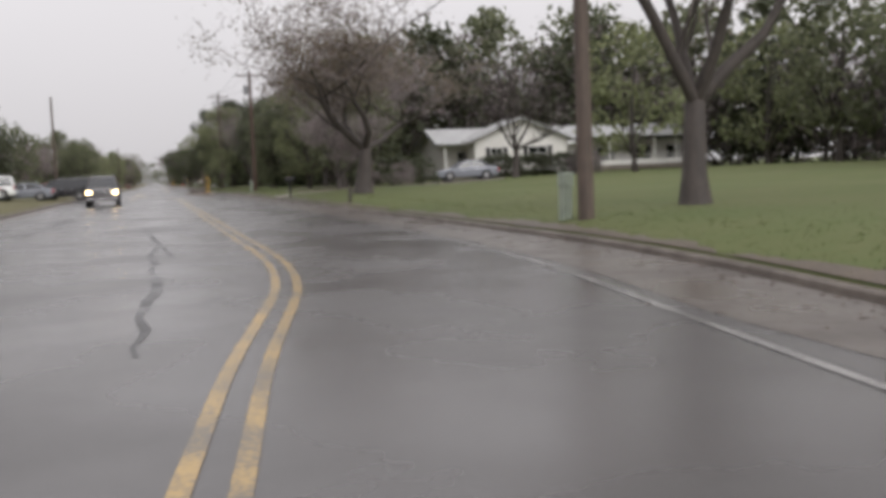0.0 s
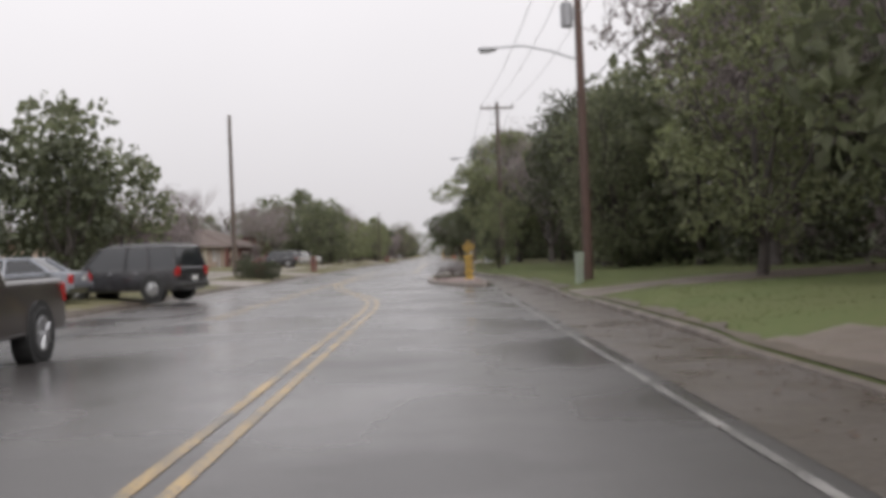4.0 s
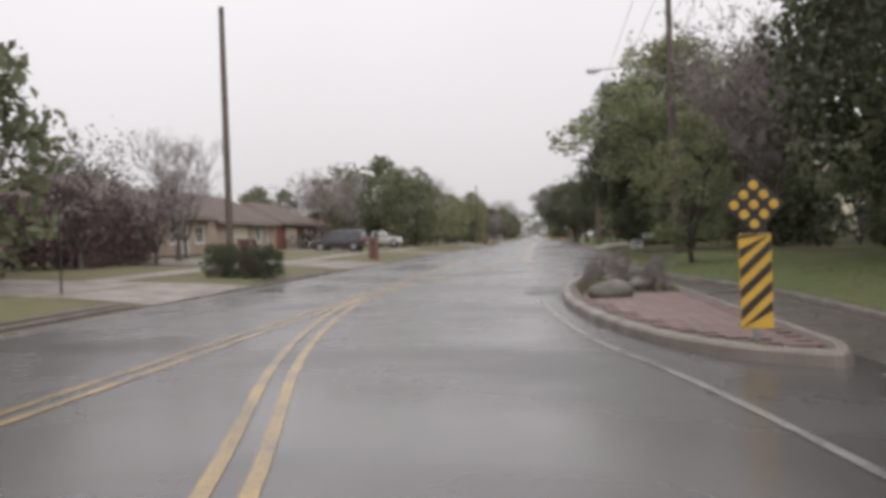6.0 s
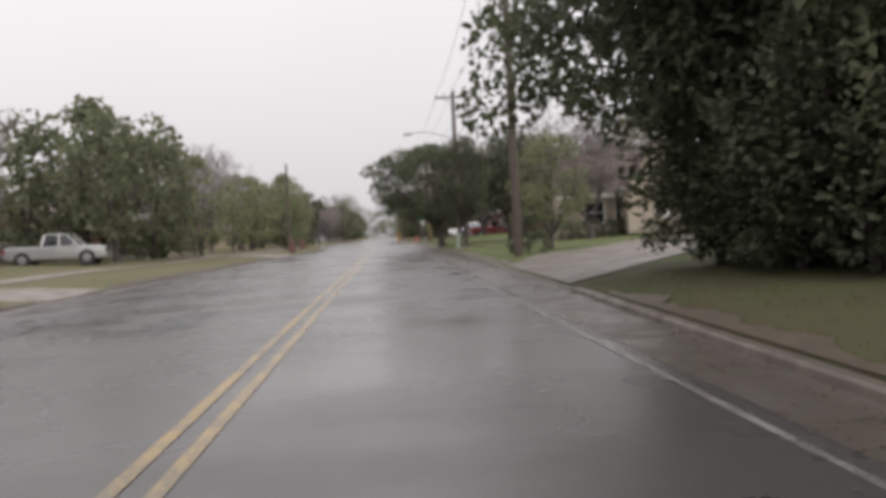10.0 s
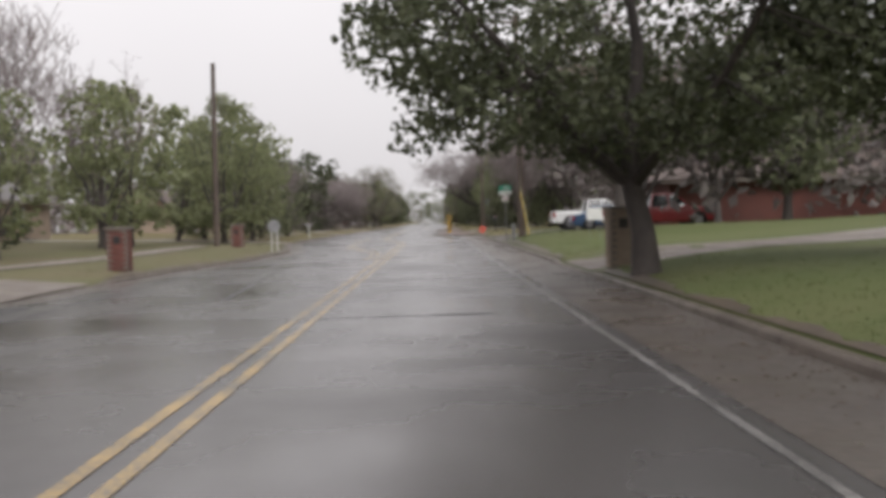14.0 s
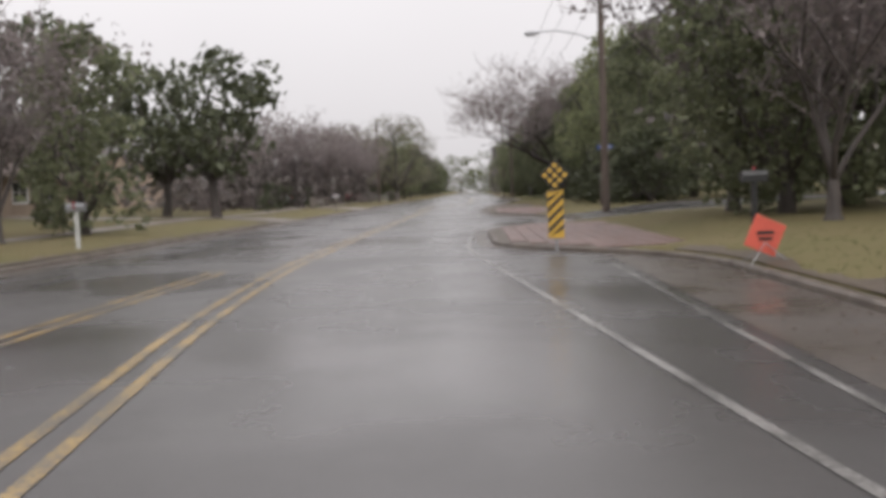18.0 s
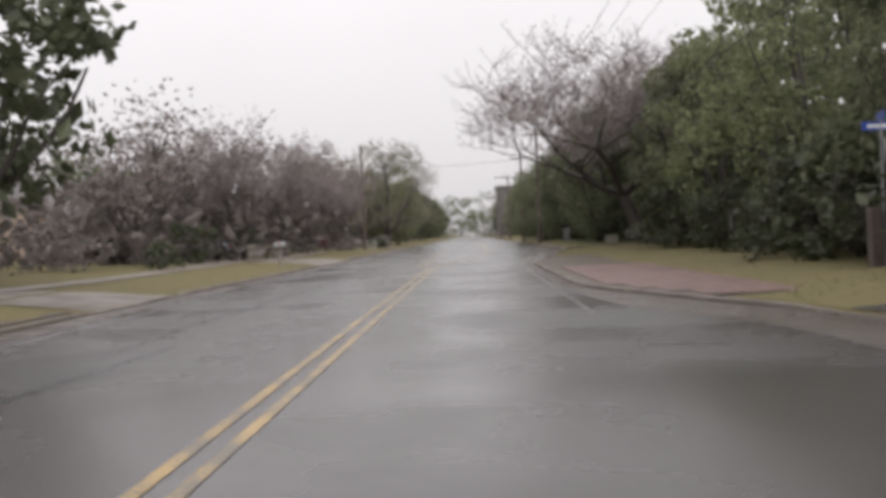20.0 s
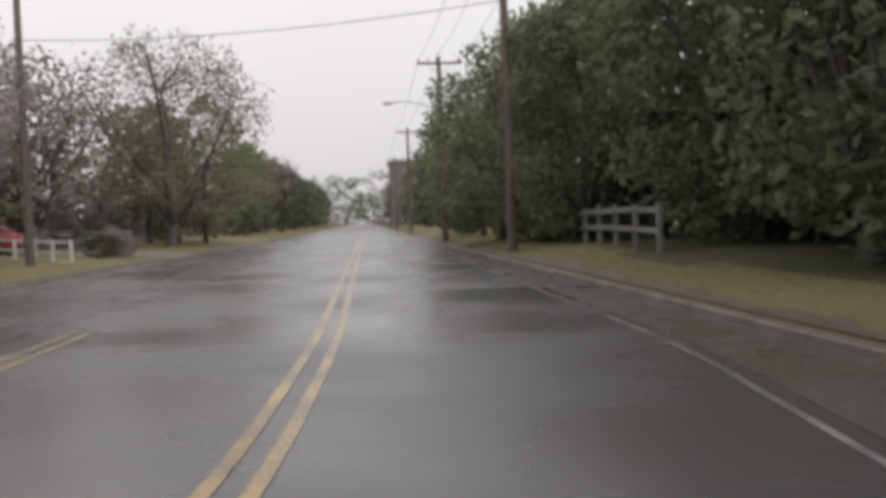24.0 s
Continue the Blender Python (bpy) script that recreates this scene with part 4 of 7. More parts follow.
def vehicle(kind, m, paint, name, label, category="car", lit=False, group=""):
    ob = thing(name, label, category, m, group=group)
    S = {  # half width, wheel radius, axles, lower outline, cabin (bottom rear, bottom front, top rear, top front, belt, roof)
        "sedan": (0.90, 0.33, (-1.38, 1.36), [(-2.35, 0.42), (-2.38, 0.70), (-2.30, 0.93), (-1.75, 0.98), (1.0, 0.92), (1.9, 0.80), (2.28, 0.66), (2.34, 0.42), (2.2, 0.22), (-2.2, 0.24)], (-1.72, 1.02, -1.0, 0.28, 0.92, 1.44)),
        "suv": (0.98, 0.40, (-1.62, 1.52), [(-2.55, 0.50), (-2.58, 0.85), (-2.55, 1.12), (1.25, 1.10), (2.2, 1.02), (2.5, 0.88), (2.56, 0.5), (2.4, 0.32), (-2.4, 0.32)], (-2.50, 1.28, -2.32, 0.55, 1.08, 1.86)),
        "pickup": (1.0, 0.41, (-1.85, 1.85), [(-2.9, 0.55), (-2.92, 1.12), (-2.88, 1.20), (1.3, 1.18), (2.45, 1.12), (2.82, 1.02), (2.9, 0.55), (2.75, 0.36), (-2.75, 0.42)], (-0.75, 1.40, -0.55, 0.72, 1.14, 1.90)),
    }[kind]
    w, r, axles, outline, (c0, c1, t0, t1, belt, roof) = S
    bm = bmesh.new()
    prism(bm, outline, w, w * 0.93, 0.07)
    part("body", bm, paint, ob, smooth=True)
    bm = bmesh.new()
    prism(bm, [(c0, belt - 0.04), (t0, roof - 0.05), (t1, roof - 0.05), (c1, belt - 0.04)], w * 0.93, w * 0.74, 0.03)
    part("window_glass", bm, GLASS, ob, smooth=True)
    bm = bmesh.new()
    prism(bm, [(t0 - 0.06, roof - 0.08), (t0 + 0.02, roof - 0.01), (t1 - 0.25, roof + 0.02), (t1 + 0.05, roof - 0.06)], w * 0.76, w * 0.70, 0.02)
    part("roof", bm, paint, ob, smooth=True)
    for sx in (-1, 1):
        bw, tw = w * 0.935, w * 0.75
        mid = (c0 + c1) / 2 + (0.1 if kind != "pickup" else -0.05)
        posts = [(c0, t0, 0.07), (mid, mid, 0.05), (c1, t1, 0.045)] + ([(c0 + 1.05, t0 + 1.0, 0.06)] if kind == "suv" else [])
        for a, b, q in posts:
            part("pillar", tubemesh((sx * bw, a, belt - 0.03), (sx * tw, b, roof - 0.05), q, q * 0.85, n=6), paint, ob)
        part("mirror", boxmesh(min(sx * w * 0.93, sx * w * 1.13), c1 - 0.32, belt - 0.02, max(sx * w * 0.93, sx * w * 1.13), c1 - 0.16, belt + 0.13, bevel=0.03), paint, ob)
        for q in (mid - 0.45, mid + 0.55):
            part("door_handle", boxmesh(min(sx * w * 0.955, sx * w), q - 0.1, belt - 0.17, max(sx * w * 0.955, sx * w), q + 0.1, belt - 0.13, bevel=0.008), CHROME, ob)
        front, back = max(y for y, _ in outline), min(y for y, _ in outline)
        hz = 0.62 if kind == "sedan" else 0.88
        part("headlight", boxmesh(min(sx * w * 0.64, sx * w * 0.92), front - 0.16, hz - 0.07, max(sx * w * 0.64, sx * w * 0.92), front + 0.012, hz + 0.08, bevel=0.03), HEADLIGHT if lit else LAMPGLASS, ob, "lit yellowish headlight" if lit else "")
        if lit:
            part("fog_light", boxmesh(min(sx * w * 0.68, sx * w * 0.84), front - 0.1, 0.50, max(sx * w * 0.68, sx * w * 0.84), front + 0.04, 0.61, bevel=0.02), HEADLIGHT, ob, "lit yellowish fog light")
        part("tail_light", boxmesh(min(sx * w * 0.76, sx * w * 0.965), back - 0.012, hz - 0.06, max(sx * w * 0.76, sx * w * 0.965), back + 0.12, hz + 0.24, bevel=0.02), TAILRED, ob)
        for a in axles:
            bm = bmesh.new()
            tube(bm, (sx * (w - 0.26), a, r), (sx * (w + 0.004), a, r), r * 1.17, r * 1.17, 22)
            part("wheel_arch", bm, RUBBER, ob)
            wheel(ob, sx * (w - 0.09), a, r, sx)
    part("front_bumper", boxmesh(-w * 0.96, front - 0.12, 0.36, w * 0.96, front + 0.05, 0.56 if kind != "pickup" else 0.66, bevel=0.04), paint, ob)
    if kind == "pickup":
        part("bumper_bar", boxmesh(-w * 0.9, front + 0.03, 0.44, w * 0.9, front + 0.07, 0.52, bevel=0.015), CHROME, ob, "slim chrome bar")
    part("rear_bumper", boxmesh(-w * 0.94, back - 0.07, 0.40, w * 0.94, back + 0.12, 0.60, bevel=0.04), CHROME if kind == "pickup" else paint, ob)
    grille = part("grille", boxmesh(-w * 0.52, front - 0.1, hz - 0.16, w * 0.52, front + 0.02, hz + 0.14, bevel=0.02), BLACKPAINT, ob)
    for k in range(3):
        part("grille_bar", boxmesh(-w * 0.5, front + 0.015, hz - 0.12 + k * 0.1, w * 0.5, front + 0.035, hz - 0.09 + k * 0.1, bevel=0.005), CHROME, grille)
    part("number_plate", boxmesh(-0.15, back - 0.085, 0.66, 0.15, back - 0.06, 0.80), SIGNWHITE, ob)
    if kind == "pickup":
        part("cargo_bed", boxmesh(-w * 0.80, -2.80, 1.06, w * 0.80, c0 - 0.06, 1.22), BLACKPAINT, ob, "dark open cargo bed")
    if kind == "suv":
        for sx in (-1, 1):
            part("roof_rail", tubemesh((sx * w * 0.66, t0 + 0.2, roof + 0.06), (sx * w * 0.66, t1 - 0.4, roof + 0.06), 0.022, 0.022, n=6), GREYMETAL, ob)
    return ob


# ---- houses: local -y faces the street ----
def wall_boxes(bm, length, height, holes, thick, m):
    """A wall along x from 0, its outer face at y 0, with openings (u0, u1, z0, z1) through it; one closed shell."""
    us = sorted({0.0, length, *(o[0] for o in holes), *(o[1] for o in holes)})
    zs = sorted({0.0, height, *(o[2] for o in holes), *(o[3] for o in holes)})
    vert = {}

    def at(i, j, k):
        if (i, j, k) not in vert:
            vert[i, j, k] = bm.verts.new(m @ Vector((us[i], thick * k, zs[j])))
        return vert[i, j, k]

    def solid(i, j):
        if not (0 <= i < len(us) - 1 and 0 <= j < len(zs) - 1):
            return False
        u, z = (us[i] + us[i + 1]) / 2, (zs[j] + zs[j + 1]) / 2
        return not any(a < u < b and c < z < d for a, b, c, d in holes)

    for i in range(len(us) - 1):
        for j in range(len(zs) - 1):
            if not solid(i, j):
                continue
            bm.faces.new((at(i, j, 0), at(i + 1, j, 0), at(i + 1, j + 1, 0), at(i, j + 1, 0)))
            bm.faces.new((at(i, j + 1, 1), at(i + 1, j + 1, 1), at(i + 1, j, 1), at(i, j, 1)))
            for di, dj, e in ((-1, 0, ((i, j), (i, j + 1))), (1, 0, ((i + 1, j + 1), (i + 1, j))), (0, -1, ((i + 1, j), (i, j))), (0, 1, ((i, j + 1), (i + 1, j + 1)))):
                if not solid(i + di, j + dj):
                    bm.faces.new((at(*e[0], 0), at(*e[1], 0), at(*e[1], 1), at(*e[0], 1)))


def house(name, label, x, y, turn, w, d, h, wallmat, roofmat, front=(), side=(), roof="gable", pitch=0.42, eave=0.45, category="house", lift=0.0, edge=None):
    """front, side: openings (kind, u0, u1, z0, z1) on the street side and on the side at local x 0; kinds: window, shuttered, door, garage."""
    base = min(ground_z(x, y), ground_z(x, y) + 0) + lift
    ob = thing(name, label, category, pose(x, y, base, 0, 0, turn))
    t = 0.2
    walls = [(front, w, pose(0, 0, 0)), ((), w, pose(w, d, 0, 0, 0, 180)), (side, d - 2 * t, pose(0, d - t, 0, 0, 0, -90)), ((), d - 2 * t, pose(w, t, 0, 0, 0, 90))]
    for holes, length, m in walls:
        bm = bmesh.new()
        wall_boxes(bm, length, h, [o[1:] for o in holes], t, m)
        part("wall", bm, wallmat, ob)
        for kind, a, b, z0, z1 in holes:
            if kind in ("window", "shuttered"):
                bm = bmesh.new()
                for q in ((a, z0, a + 0.07, z1), (b - 0.07, z0, b, z1), (a, z0, b, z0 + 0.07), (a, z1 - 0.07, b, z1)):
                    box(bm, q[0], -0.03, q[1], q[2], 0.1, q[3], m=m)
                win = part("window", bm, TRIM, ob)
                bm = bmesh.new()
                box(bm, a + 0.06, 0.05, z0 + 0.06, b - 0.06, 0.07, z1 - 0.06, m=m)
                part("pane", bm, GLASS, win)
                bm = bmesh.new()
                box(bm, (a + b) / 2 - 0.02, 0.02, z0 + 0.07, (a + b) / 2 + 0.02, 0.05, z1 - 0.07, m=m)
                box(bm, a + 0.07, 0.02, (z0 + z1) / 2 - 0.02, b - 0.07, 0.048, (z0 + z1) / 2 + 0.02, m=m)
                part("glazing_bar", bm, TRIM, win)
                bm = bmesh.new()
                box(bm, a - 0.06, -0.09, z0 - 0.06, b + 0.06, 0.02, z0 - 0.003, m=m)
                part("sill", bm, TRIM, win)
                if kind == "shuttered":
                    for s0 in (a - 0.42, b + 0.04):
                        bm = bmesh.new()
                        box(bm, s0, -0.05, z0, s0 + 0.38, -0.003, z1, m=m)
                        for k in range(int((z1 - z0) / 0.1) - 1):
                            box(bm, s0 + 0.04, -0.065, z0 + 0.06 + k * 0.1, s0 + 0.34, -0.05, z0 + 0.12 + k * 0.1, m=m)
                        part("shutter", bm, SHUTTER, win)
            elif kind == "door":
                bm = bmesh.new()
                box(bm, a + 0.05, 0.06, 0.0, b - 0.05, 0.11, z1 - 0.05, m=m)
                box(bm, a + 0.15, 0.04, 0.2, b - 0.15, 0.06, 0.9, m=m)
                box(bm, a + 0.15, 0.04, 1.05, b - 0.15, 0.06, z1 - 0.25, m=m)
                door = part("door", bm, SHUTTER, ob)
                bm = bmesh.new()
                for q in ((a, 0, a + 0.06, z1), (b - 0.06, 0, b, z1), (a, z1 - 0.06, b, z1)):
                    box(bm, q[0], -0.03, q[1], q[2], 0.06, q[3], m=m)
                part("door_frame", bm, TRIM, door)
            else:
                door = thing_part = part("garage_door", boxmesh_at(m, a + 0.02, 0.10, 0, b - 0.02, 0.13, z1 - 0.02), GARAGE, ob, "cream panelled garage door, closed")
                n = 4
                for k in range(n):
                    zz = (z1 - 0.1) / n
                    part("panel", boxmesh_at(m, a + 0.06, 0.07, 0.04 + k * zz, b - 0.06, 0.10, k * zz + zz - 0.02), GARAGE, door)
    e, th = eave, 0.14
    bm = bmesh.new()
    if roof == "gable":
        top = pitch * d / 2
        for s in (-1, 1):
            ya, yb = (-e, d / 2) if s < 0 else (d + e, d / 2)
            za, zb = h - pitch * e, h + top
            q = [(-e, ya, za), (w + e, ya, za), (w + e, yb, zb), (-e, yb, zb)]
            lo = [bm.verts.new(p) for p in q]
            hi = [bm.verts.new((p[0], p[1], p[2] + th)) for p in q]
            fs = [bm.faces.new(lo[::-1]), bm.faces.new(hi)]
            for i in range(4):
                j = (i + 1) % 4
                fs.append(bm.faces.new((lo[i], lo[j], hi[j], hi[i])))
        bmesh.ops.recalc_face_normals(bm, faces=bm.faces)
        part("roof", bm, roofmat, ob)
        for gx in (0, w - t):
            bm = bmesh.new()
            a = [bm.verts.new(p) for p in ((gx, 0, h), (gx, d, h), (gx, d / 2, h + top))]
            b = [bm.verts.new((v.co.x + t, v.co.y, v.co.z)) for v in a]
            bm.faces.new(a[::-1]), bm.faces.new(b)
            for i in range(3):
                j = (i + 1) % 3
                bm.faces.new((a[i], a[j], b[j], b[i]))
            bmesh.ops.recalc_face_normals(bm, faces=bm.faces)
            part("gable", bm, wallmat, ob)
    else:
        top, in_ = pitch * (d / 2 + e), d / 2 + e
        q = [(-e, -e, h), (w + e, -e, h), (w + e, d + e, h), (-e, d + e, h)]
        lo = [bm.verts.new(p) for p in q]
        mi = [bm.verts.new((p[0], p[1], p[2] + th)) for p in q]
        r0, r1 = bm.verts.new((-e + in_, d / 2, h + top + th)), bm.verts.new((w + e - in_, d / 2, h + top + th))
        bm.faces.new(lo[::-1])
        for i in range(4):
            j = (i + 1) % 4
            bm.faces.new((lo[i], lo[j], mi[j], mi[i]))
        bm.faces.new((mi[0], mi[1], r1, r0)), bm.faces.new((mi[2], mi[3], r0, r1))
        bm.faces.new((mi[1], mi[2], r1)), bm.faces.new((mi[3], mi[0], r0))
        bmesh.ops.recalc_face_normals(bm, faces=bm.faces)
        part("roof", bm, roofmat, ob)
    fz = h - pitch * e - 0.1 if roof == "gable" else h - 0.12
    for yy in (-e - 0.03, d + e):
        part("fascia", boxmesh(-e, yy, fz, w + e, yy + 0.03, fz + 0.2), edge or TRIM, ob)
    return ob


def boxmesh_at(m, *a):
    bm = bmesh.new()
    box(bm, *a, m=m)
    return bm


# ==== the street, from the first stretch to the last ====
# paved side strips
slab("driveway_house", ((5.3, 57), (5.3, 62), (24, 66), (22, 60)), DRIVE, "wet concrete driveway across the lawn", "driveway")
slab("path_pole", ((5.3, 74.5), (5.3, 79.2), (19.2, 77), (19.2, 73.5)), DRIVE, "muddy brown driveway crossing the verge", "driveway")
slab("driveway_tudor", ((4.9, 152), (5.0, 163), (18, 181), (23, 174)), DRIVE, "wet brown concrete driveway up to a stone house", "driveway", lift=0.035, n=16, m=24)
slab("driveway_brick", ((5.2, 213.5), (5.2, 218), (24, 226), (24, 221)), DRIVE, "wet concrete driveway beside a brick mailbox", "driveway")
slab("side_street", ((5.2, 246), (5.2, 259), (46, 261), (46, 249)), MUD, "wet muddy side street with parked cars", "road", lift=0.03, n=14, m=24)
slab("side_street_late", ((5.3, 284.5), (5.3, 293.5), (46, 297), (46, 287)), ASPHALT, "wet asphalt side street", "road", lift=0.03, n=14, m=24)
slab("dirt_drive", ((5.1, 188.5), (5.1, 193.2), (16, 199.0), (16, 195.5)), SOIL, "bare orange-brown dirt track across the verge", "driveway")
for i, (a, b) in enumerate(DRIVES_L):
    x = kerb_l((a + b) / 2)
    slab("driveway_far_%d" % (i + 1), ((x, b), (x, a), (x - 22, a + 2), (x - 22, b - 1)), DRIVE if i % 2 else CONCRETE, "wet concrete driveway to a house across the street", "driveway")
ribbon("footpath_left", lambda y: kerb_l(y) - 5.6, lambda y: kerb_l(y) - 4.4, 96, 245, lambda x, y: ground_z(x, y) + 0.03, CONCRETE, "wet concrete footpath across the lawns", "footpath")
ribbon("footpath_left_late", lambda y: kerb_l(y) - 5.4, lambda y: kerb_l(y) - 4.2, 268, 360, lambda x, y: ground_z(x, y) + 0.03, CONCRETE, "wet concrete footpath across the lawns", "footpath")
for i, (side, y0, y1) in enumerate(((1, -40, 74), (1, 80, 90), (1, 113, 148), (1, 161, 212), (1, 219, 245), (1, 260, 268), (1, 340, 420), (-1, -40, 98), (-1, 108, 121), (-1, 165, 204), (-1, 216, 254), (-1, 263, 299), (-1, 341, 384))):
    e = kerb_r if side > 0 else kerb_l
    ribbon("verge_soil_%d" % (i + 1), (lambda y: e(y) + 0.168) if side > 0 else (lambda y: e(y) - 0.42 - 0.25 * noise.noise((0.3, y * 0.8, 1.0)) - 0.15 * noise.noise((0.6, y * 3.1, 2.0))), (lambda y: e(y) + 0.42 + 0.3 * noise.noise((0.3, y * 0.5, 3.0)) + 0.2 * noise.noise((0.6, y * 2.7, 4.0))) if side > 0 else (lambda y: e(y) - 0.168),
           y0, y1, lambda x, y: ground_z(x, y) + 0.025, SOIL, "bare wet soil along the edge of the verge", "soil", step=0.3)


# ---- kerb islands with clay pavers ----
NOSE = [(3.6, 87.2), (3.4, 86.8), (2.95, 87.1), (2.5, 87.7), (1.9, 89.2), (1.4, 91.8), (1.08, 95.5), (1.12, 99.5), (1.5, 103), (2.05, 108.3), (2.3, 108.9), (2.55, 108.4), (3.2, 103), (3.62, 98), (3.66, 92.5), (3.7, 88.2)]


def inset(ring, d):
    out = []
    n = len(ring)
    for i in range(n):
        a, b = Vector(ring[i - 1]), Vector(ring[(i + 1) % n])
        t = (b - a).normalized()
        out.append((ring[i][0] - t.y * -d, ring[i][1] + t.x * -d))
    return out


def inside(ring, x, y):
    odd = False
    for (x0, y0), (x1, y1) in zip(ring, ring[1:] + ring[:1]):
        if (y0 > y) != (y1 > y) and x < x0 + (y - y0) / (y1 - y0) * (x1 - x0):
            odd = not odd
    return odd


def closed_island(name, ring, label):
    """A kerbed island: a kerb of separate stones round a bed of soil, red pavers laid in it."""
    fine = []
    n = len(ring)
    for i in range(n):
        p = [Vector(ring[(i + k) % n]) for k in (-1, 0, 1, 2)]
        for s in range(4):
            t = s / 4
            q = 0.5 * (2 * p[1] + (p[2] - p[0]) * t + (2 * p[0] - 5 * p[1] + 4 * p[2] - p[3]) * t * t + (3 * p[1] - p[0] - 3 * p[2] + p[3]) * t ** 3)
            fine.append((q.x, q.y))
    m = len(fine)
    rows = [(fine, -0.05), (inset(fine, 0.02), 0.11), (inset(fine, 0.05), 0.145), (inset(fine, 0.17), 0.15), (inset(fine, 0.19), 0.10)]
    v, f = [], []
    for r, z in rows:
        v += [(x, y, z) for x, y in r]
    for k in range(len(rows) - 1):
        for i in range(m):
            j = (i + 1) % m
            f.append((k * m + i, k * m + j, (k + 1) * m + j, (k + 1) * m + i))
    tagged(new("kerb_island", raw_mesh("kerb_island", v, f, CONCRETE)), "pale worn concrete kerb round a paved island", "kerb", kind="structure")
    bed = inset(fine, 0.18)
    bm = bmesh.new()
    bm.faces.new([bm.verts.new((x, y, 0.128)) for x, y in bed])
    bmesh.ops.triangulate(bm, faces=bm.faces)
    ob = tagged(new(name, mesh_of(name, bm, SOIL)), label, "pavement", kind="structure")
    me = mesh_of("paver", boxmesh(-0.19, -0.095, 0, 0.19, 0.095, 0.026, bevel=0.008), PAVER)
    rnd = random.Random(7)
    count = 0
    y = 87.3
    while y < 96.2 and count < 300:
        x = 0.6 + (0.2 if int(y / 0.2) % 2 else 0.0)
        while x < 4 and count < 300:
            if all(inside(bed, x + a, y + b) for a in (-0.2, 0.2) for b in (-0.1, 0.1)):
                p = part("paver", me, None, ob)
                p.matrix_basis = pose(x, y, 0.126 + rnd.uniform(0, 0.005), rnd.uniform(-0.6, 0.6), rnd.uniform(-0.6, 0.6), 0)
                count += 1
            x += 0.4
        y += 0.2
    return ob


def island(name, y0, y1, label):
    v, f = [], []
    n = int((y1 - y0) / 0.5)
    for j in range(n + 1):
        y = y0 + (y1 - y0) * j / n
        a, b = kerb_r(y) + 0.19, 5.6
        for i in range(5):
            v.append((a + (b - a) * i / 4, y, 0.078))
    for j in range(n):
        for i in range(4):
            k = j * 5 + i
            f.append((k, k + 1, k + 6, k + 5))
    ob = tagged(new(name, raw_mesh(name, v, f, SOIL)), label, "pavement", kind="structure")
    me = bpy.data.meshes.new("paver")
    bm = bmesh.new()
    box(bm, -0.19, -0.19, 0, 0.19, 0.19, 0.028, bevel=0.01)
    bm.to_mesh(me)
    bm.free()
    me.materials.append(PAVER)
    rnd = random.Random(7)
    count = 0
    y = y0 + 0.4
    while y < y1 - 0.3:
        x = 5.5
        while x > max(kerb_r(y - 0.2), kerb_r(y + 0.2)) + 0.4 and count < 300:
            p = part("paver", me, None, ob)
            p.matrix_basis = pose(x, y, 0.074 + rnd.uniform(0, 0.006), rnd.uniform(-0.6, 0.6), rnd.uniform(-0.6, 0.6), rnd.choice((0, 90)))
            count += 1
            x -= 0.4
        y += 0.4
    return ob




# ---- first house on the right ----
house("ranch_house", "long white ranch house with a pale grey roof", 22.5, 76.5, -2, 24, 8, 2.75, WHITEWALL, ROOFLIGHT,
      front=[("window", 1.2, 2.4, 0.7, 2.1), ("door", 12.4, 13.4, 0.0, 2.1), ("window", 14.6, 16.4, 0.8, 2.1), ("window", 18.2, 20.0, 0.8, 2.1), ("window", 21.6, 23.0, 0.8, 2.1)], pitch=0.34, lift=0.35, eave=0.7)
house("house_wing", "white front gable wing with dark shuttered windows", 32.8, 73.2, 88, 5.0, 8.4, 2.75, WHITEWALL, ROOFLIGHT,
      side=[("shuttered", 1.2, 2.3, 0.75, 2.05), ("shuttered", 4.6, 6.4, 0.7, 2.1)], pitch=0.40, lift=0.3, eave=0.5)
bm = bmesh.new()
tube(bm, (0, 0, 0), (0, 0, 0.7), 0.11, 0.11, 10)
tube(bm, (0, 0, 0.7), (0, 0, 0.78), 0.17, 0.13, 10)
flue = tagged(new("chimney_flue", mesh_of("chimney_flue", bm, TRIM)), "white painted metal chimney flue on the roof", "chimney")
flue.location = (27.9, 78.4, 4.62)
porch = thing("porch", "white porch with square posts beside the house", "porch", pose(22.1, 74.6, ground_z(22, 74), 0, 0, -2))
part("porch_floor", boxmesh(-0.3, 0, 0, 3.4, 1.9, 0.42, bevel=0.02), CONCRETE, porch)
for q in (0.0, 3.1):
    part("post", boxmesh(q - 0.08, 0.06, 0.42, q + 0.08, 0.22, 2.95), TRIM, porch)
part("porch_roof", boxmesh(-0.7, -0.4, 2.95, 3.7, 1.85, 3.08, bevel=0.02), ROOFLIGHT, porch)
porch2 = thing("porch", "white porch with slim posts and a low railing", "porch", pose(34.9, 73.8, ground_z(35, 74), 0, 0, -2))
part("porch_floor", boxmesh(0, 0, 0, 11.5, 2.4, 0.42, bevel=0.02), CONCRETE, porch2)
for k in range(6):
    part("post", boxmesh(k * 2.2 + 0.1, 0.06, 0.42, k * 2.2 + 0.24, 0.2, 2.95), TRIM, porch2)
part("porch_roof", boxmesh(-0.2, -0.4, 2.95, 11.9, 2.4, 3.08, bevel=0.02), ROOFLIGHT, porch2)
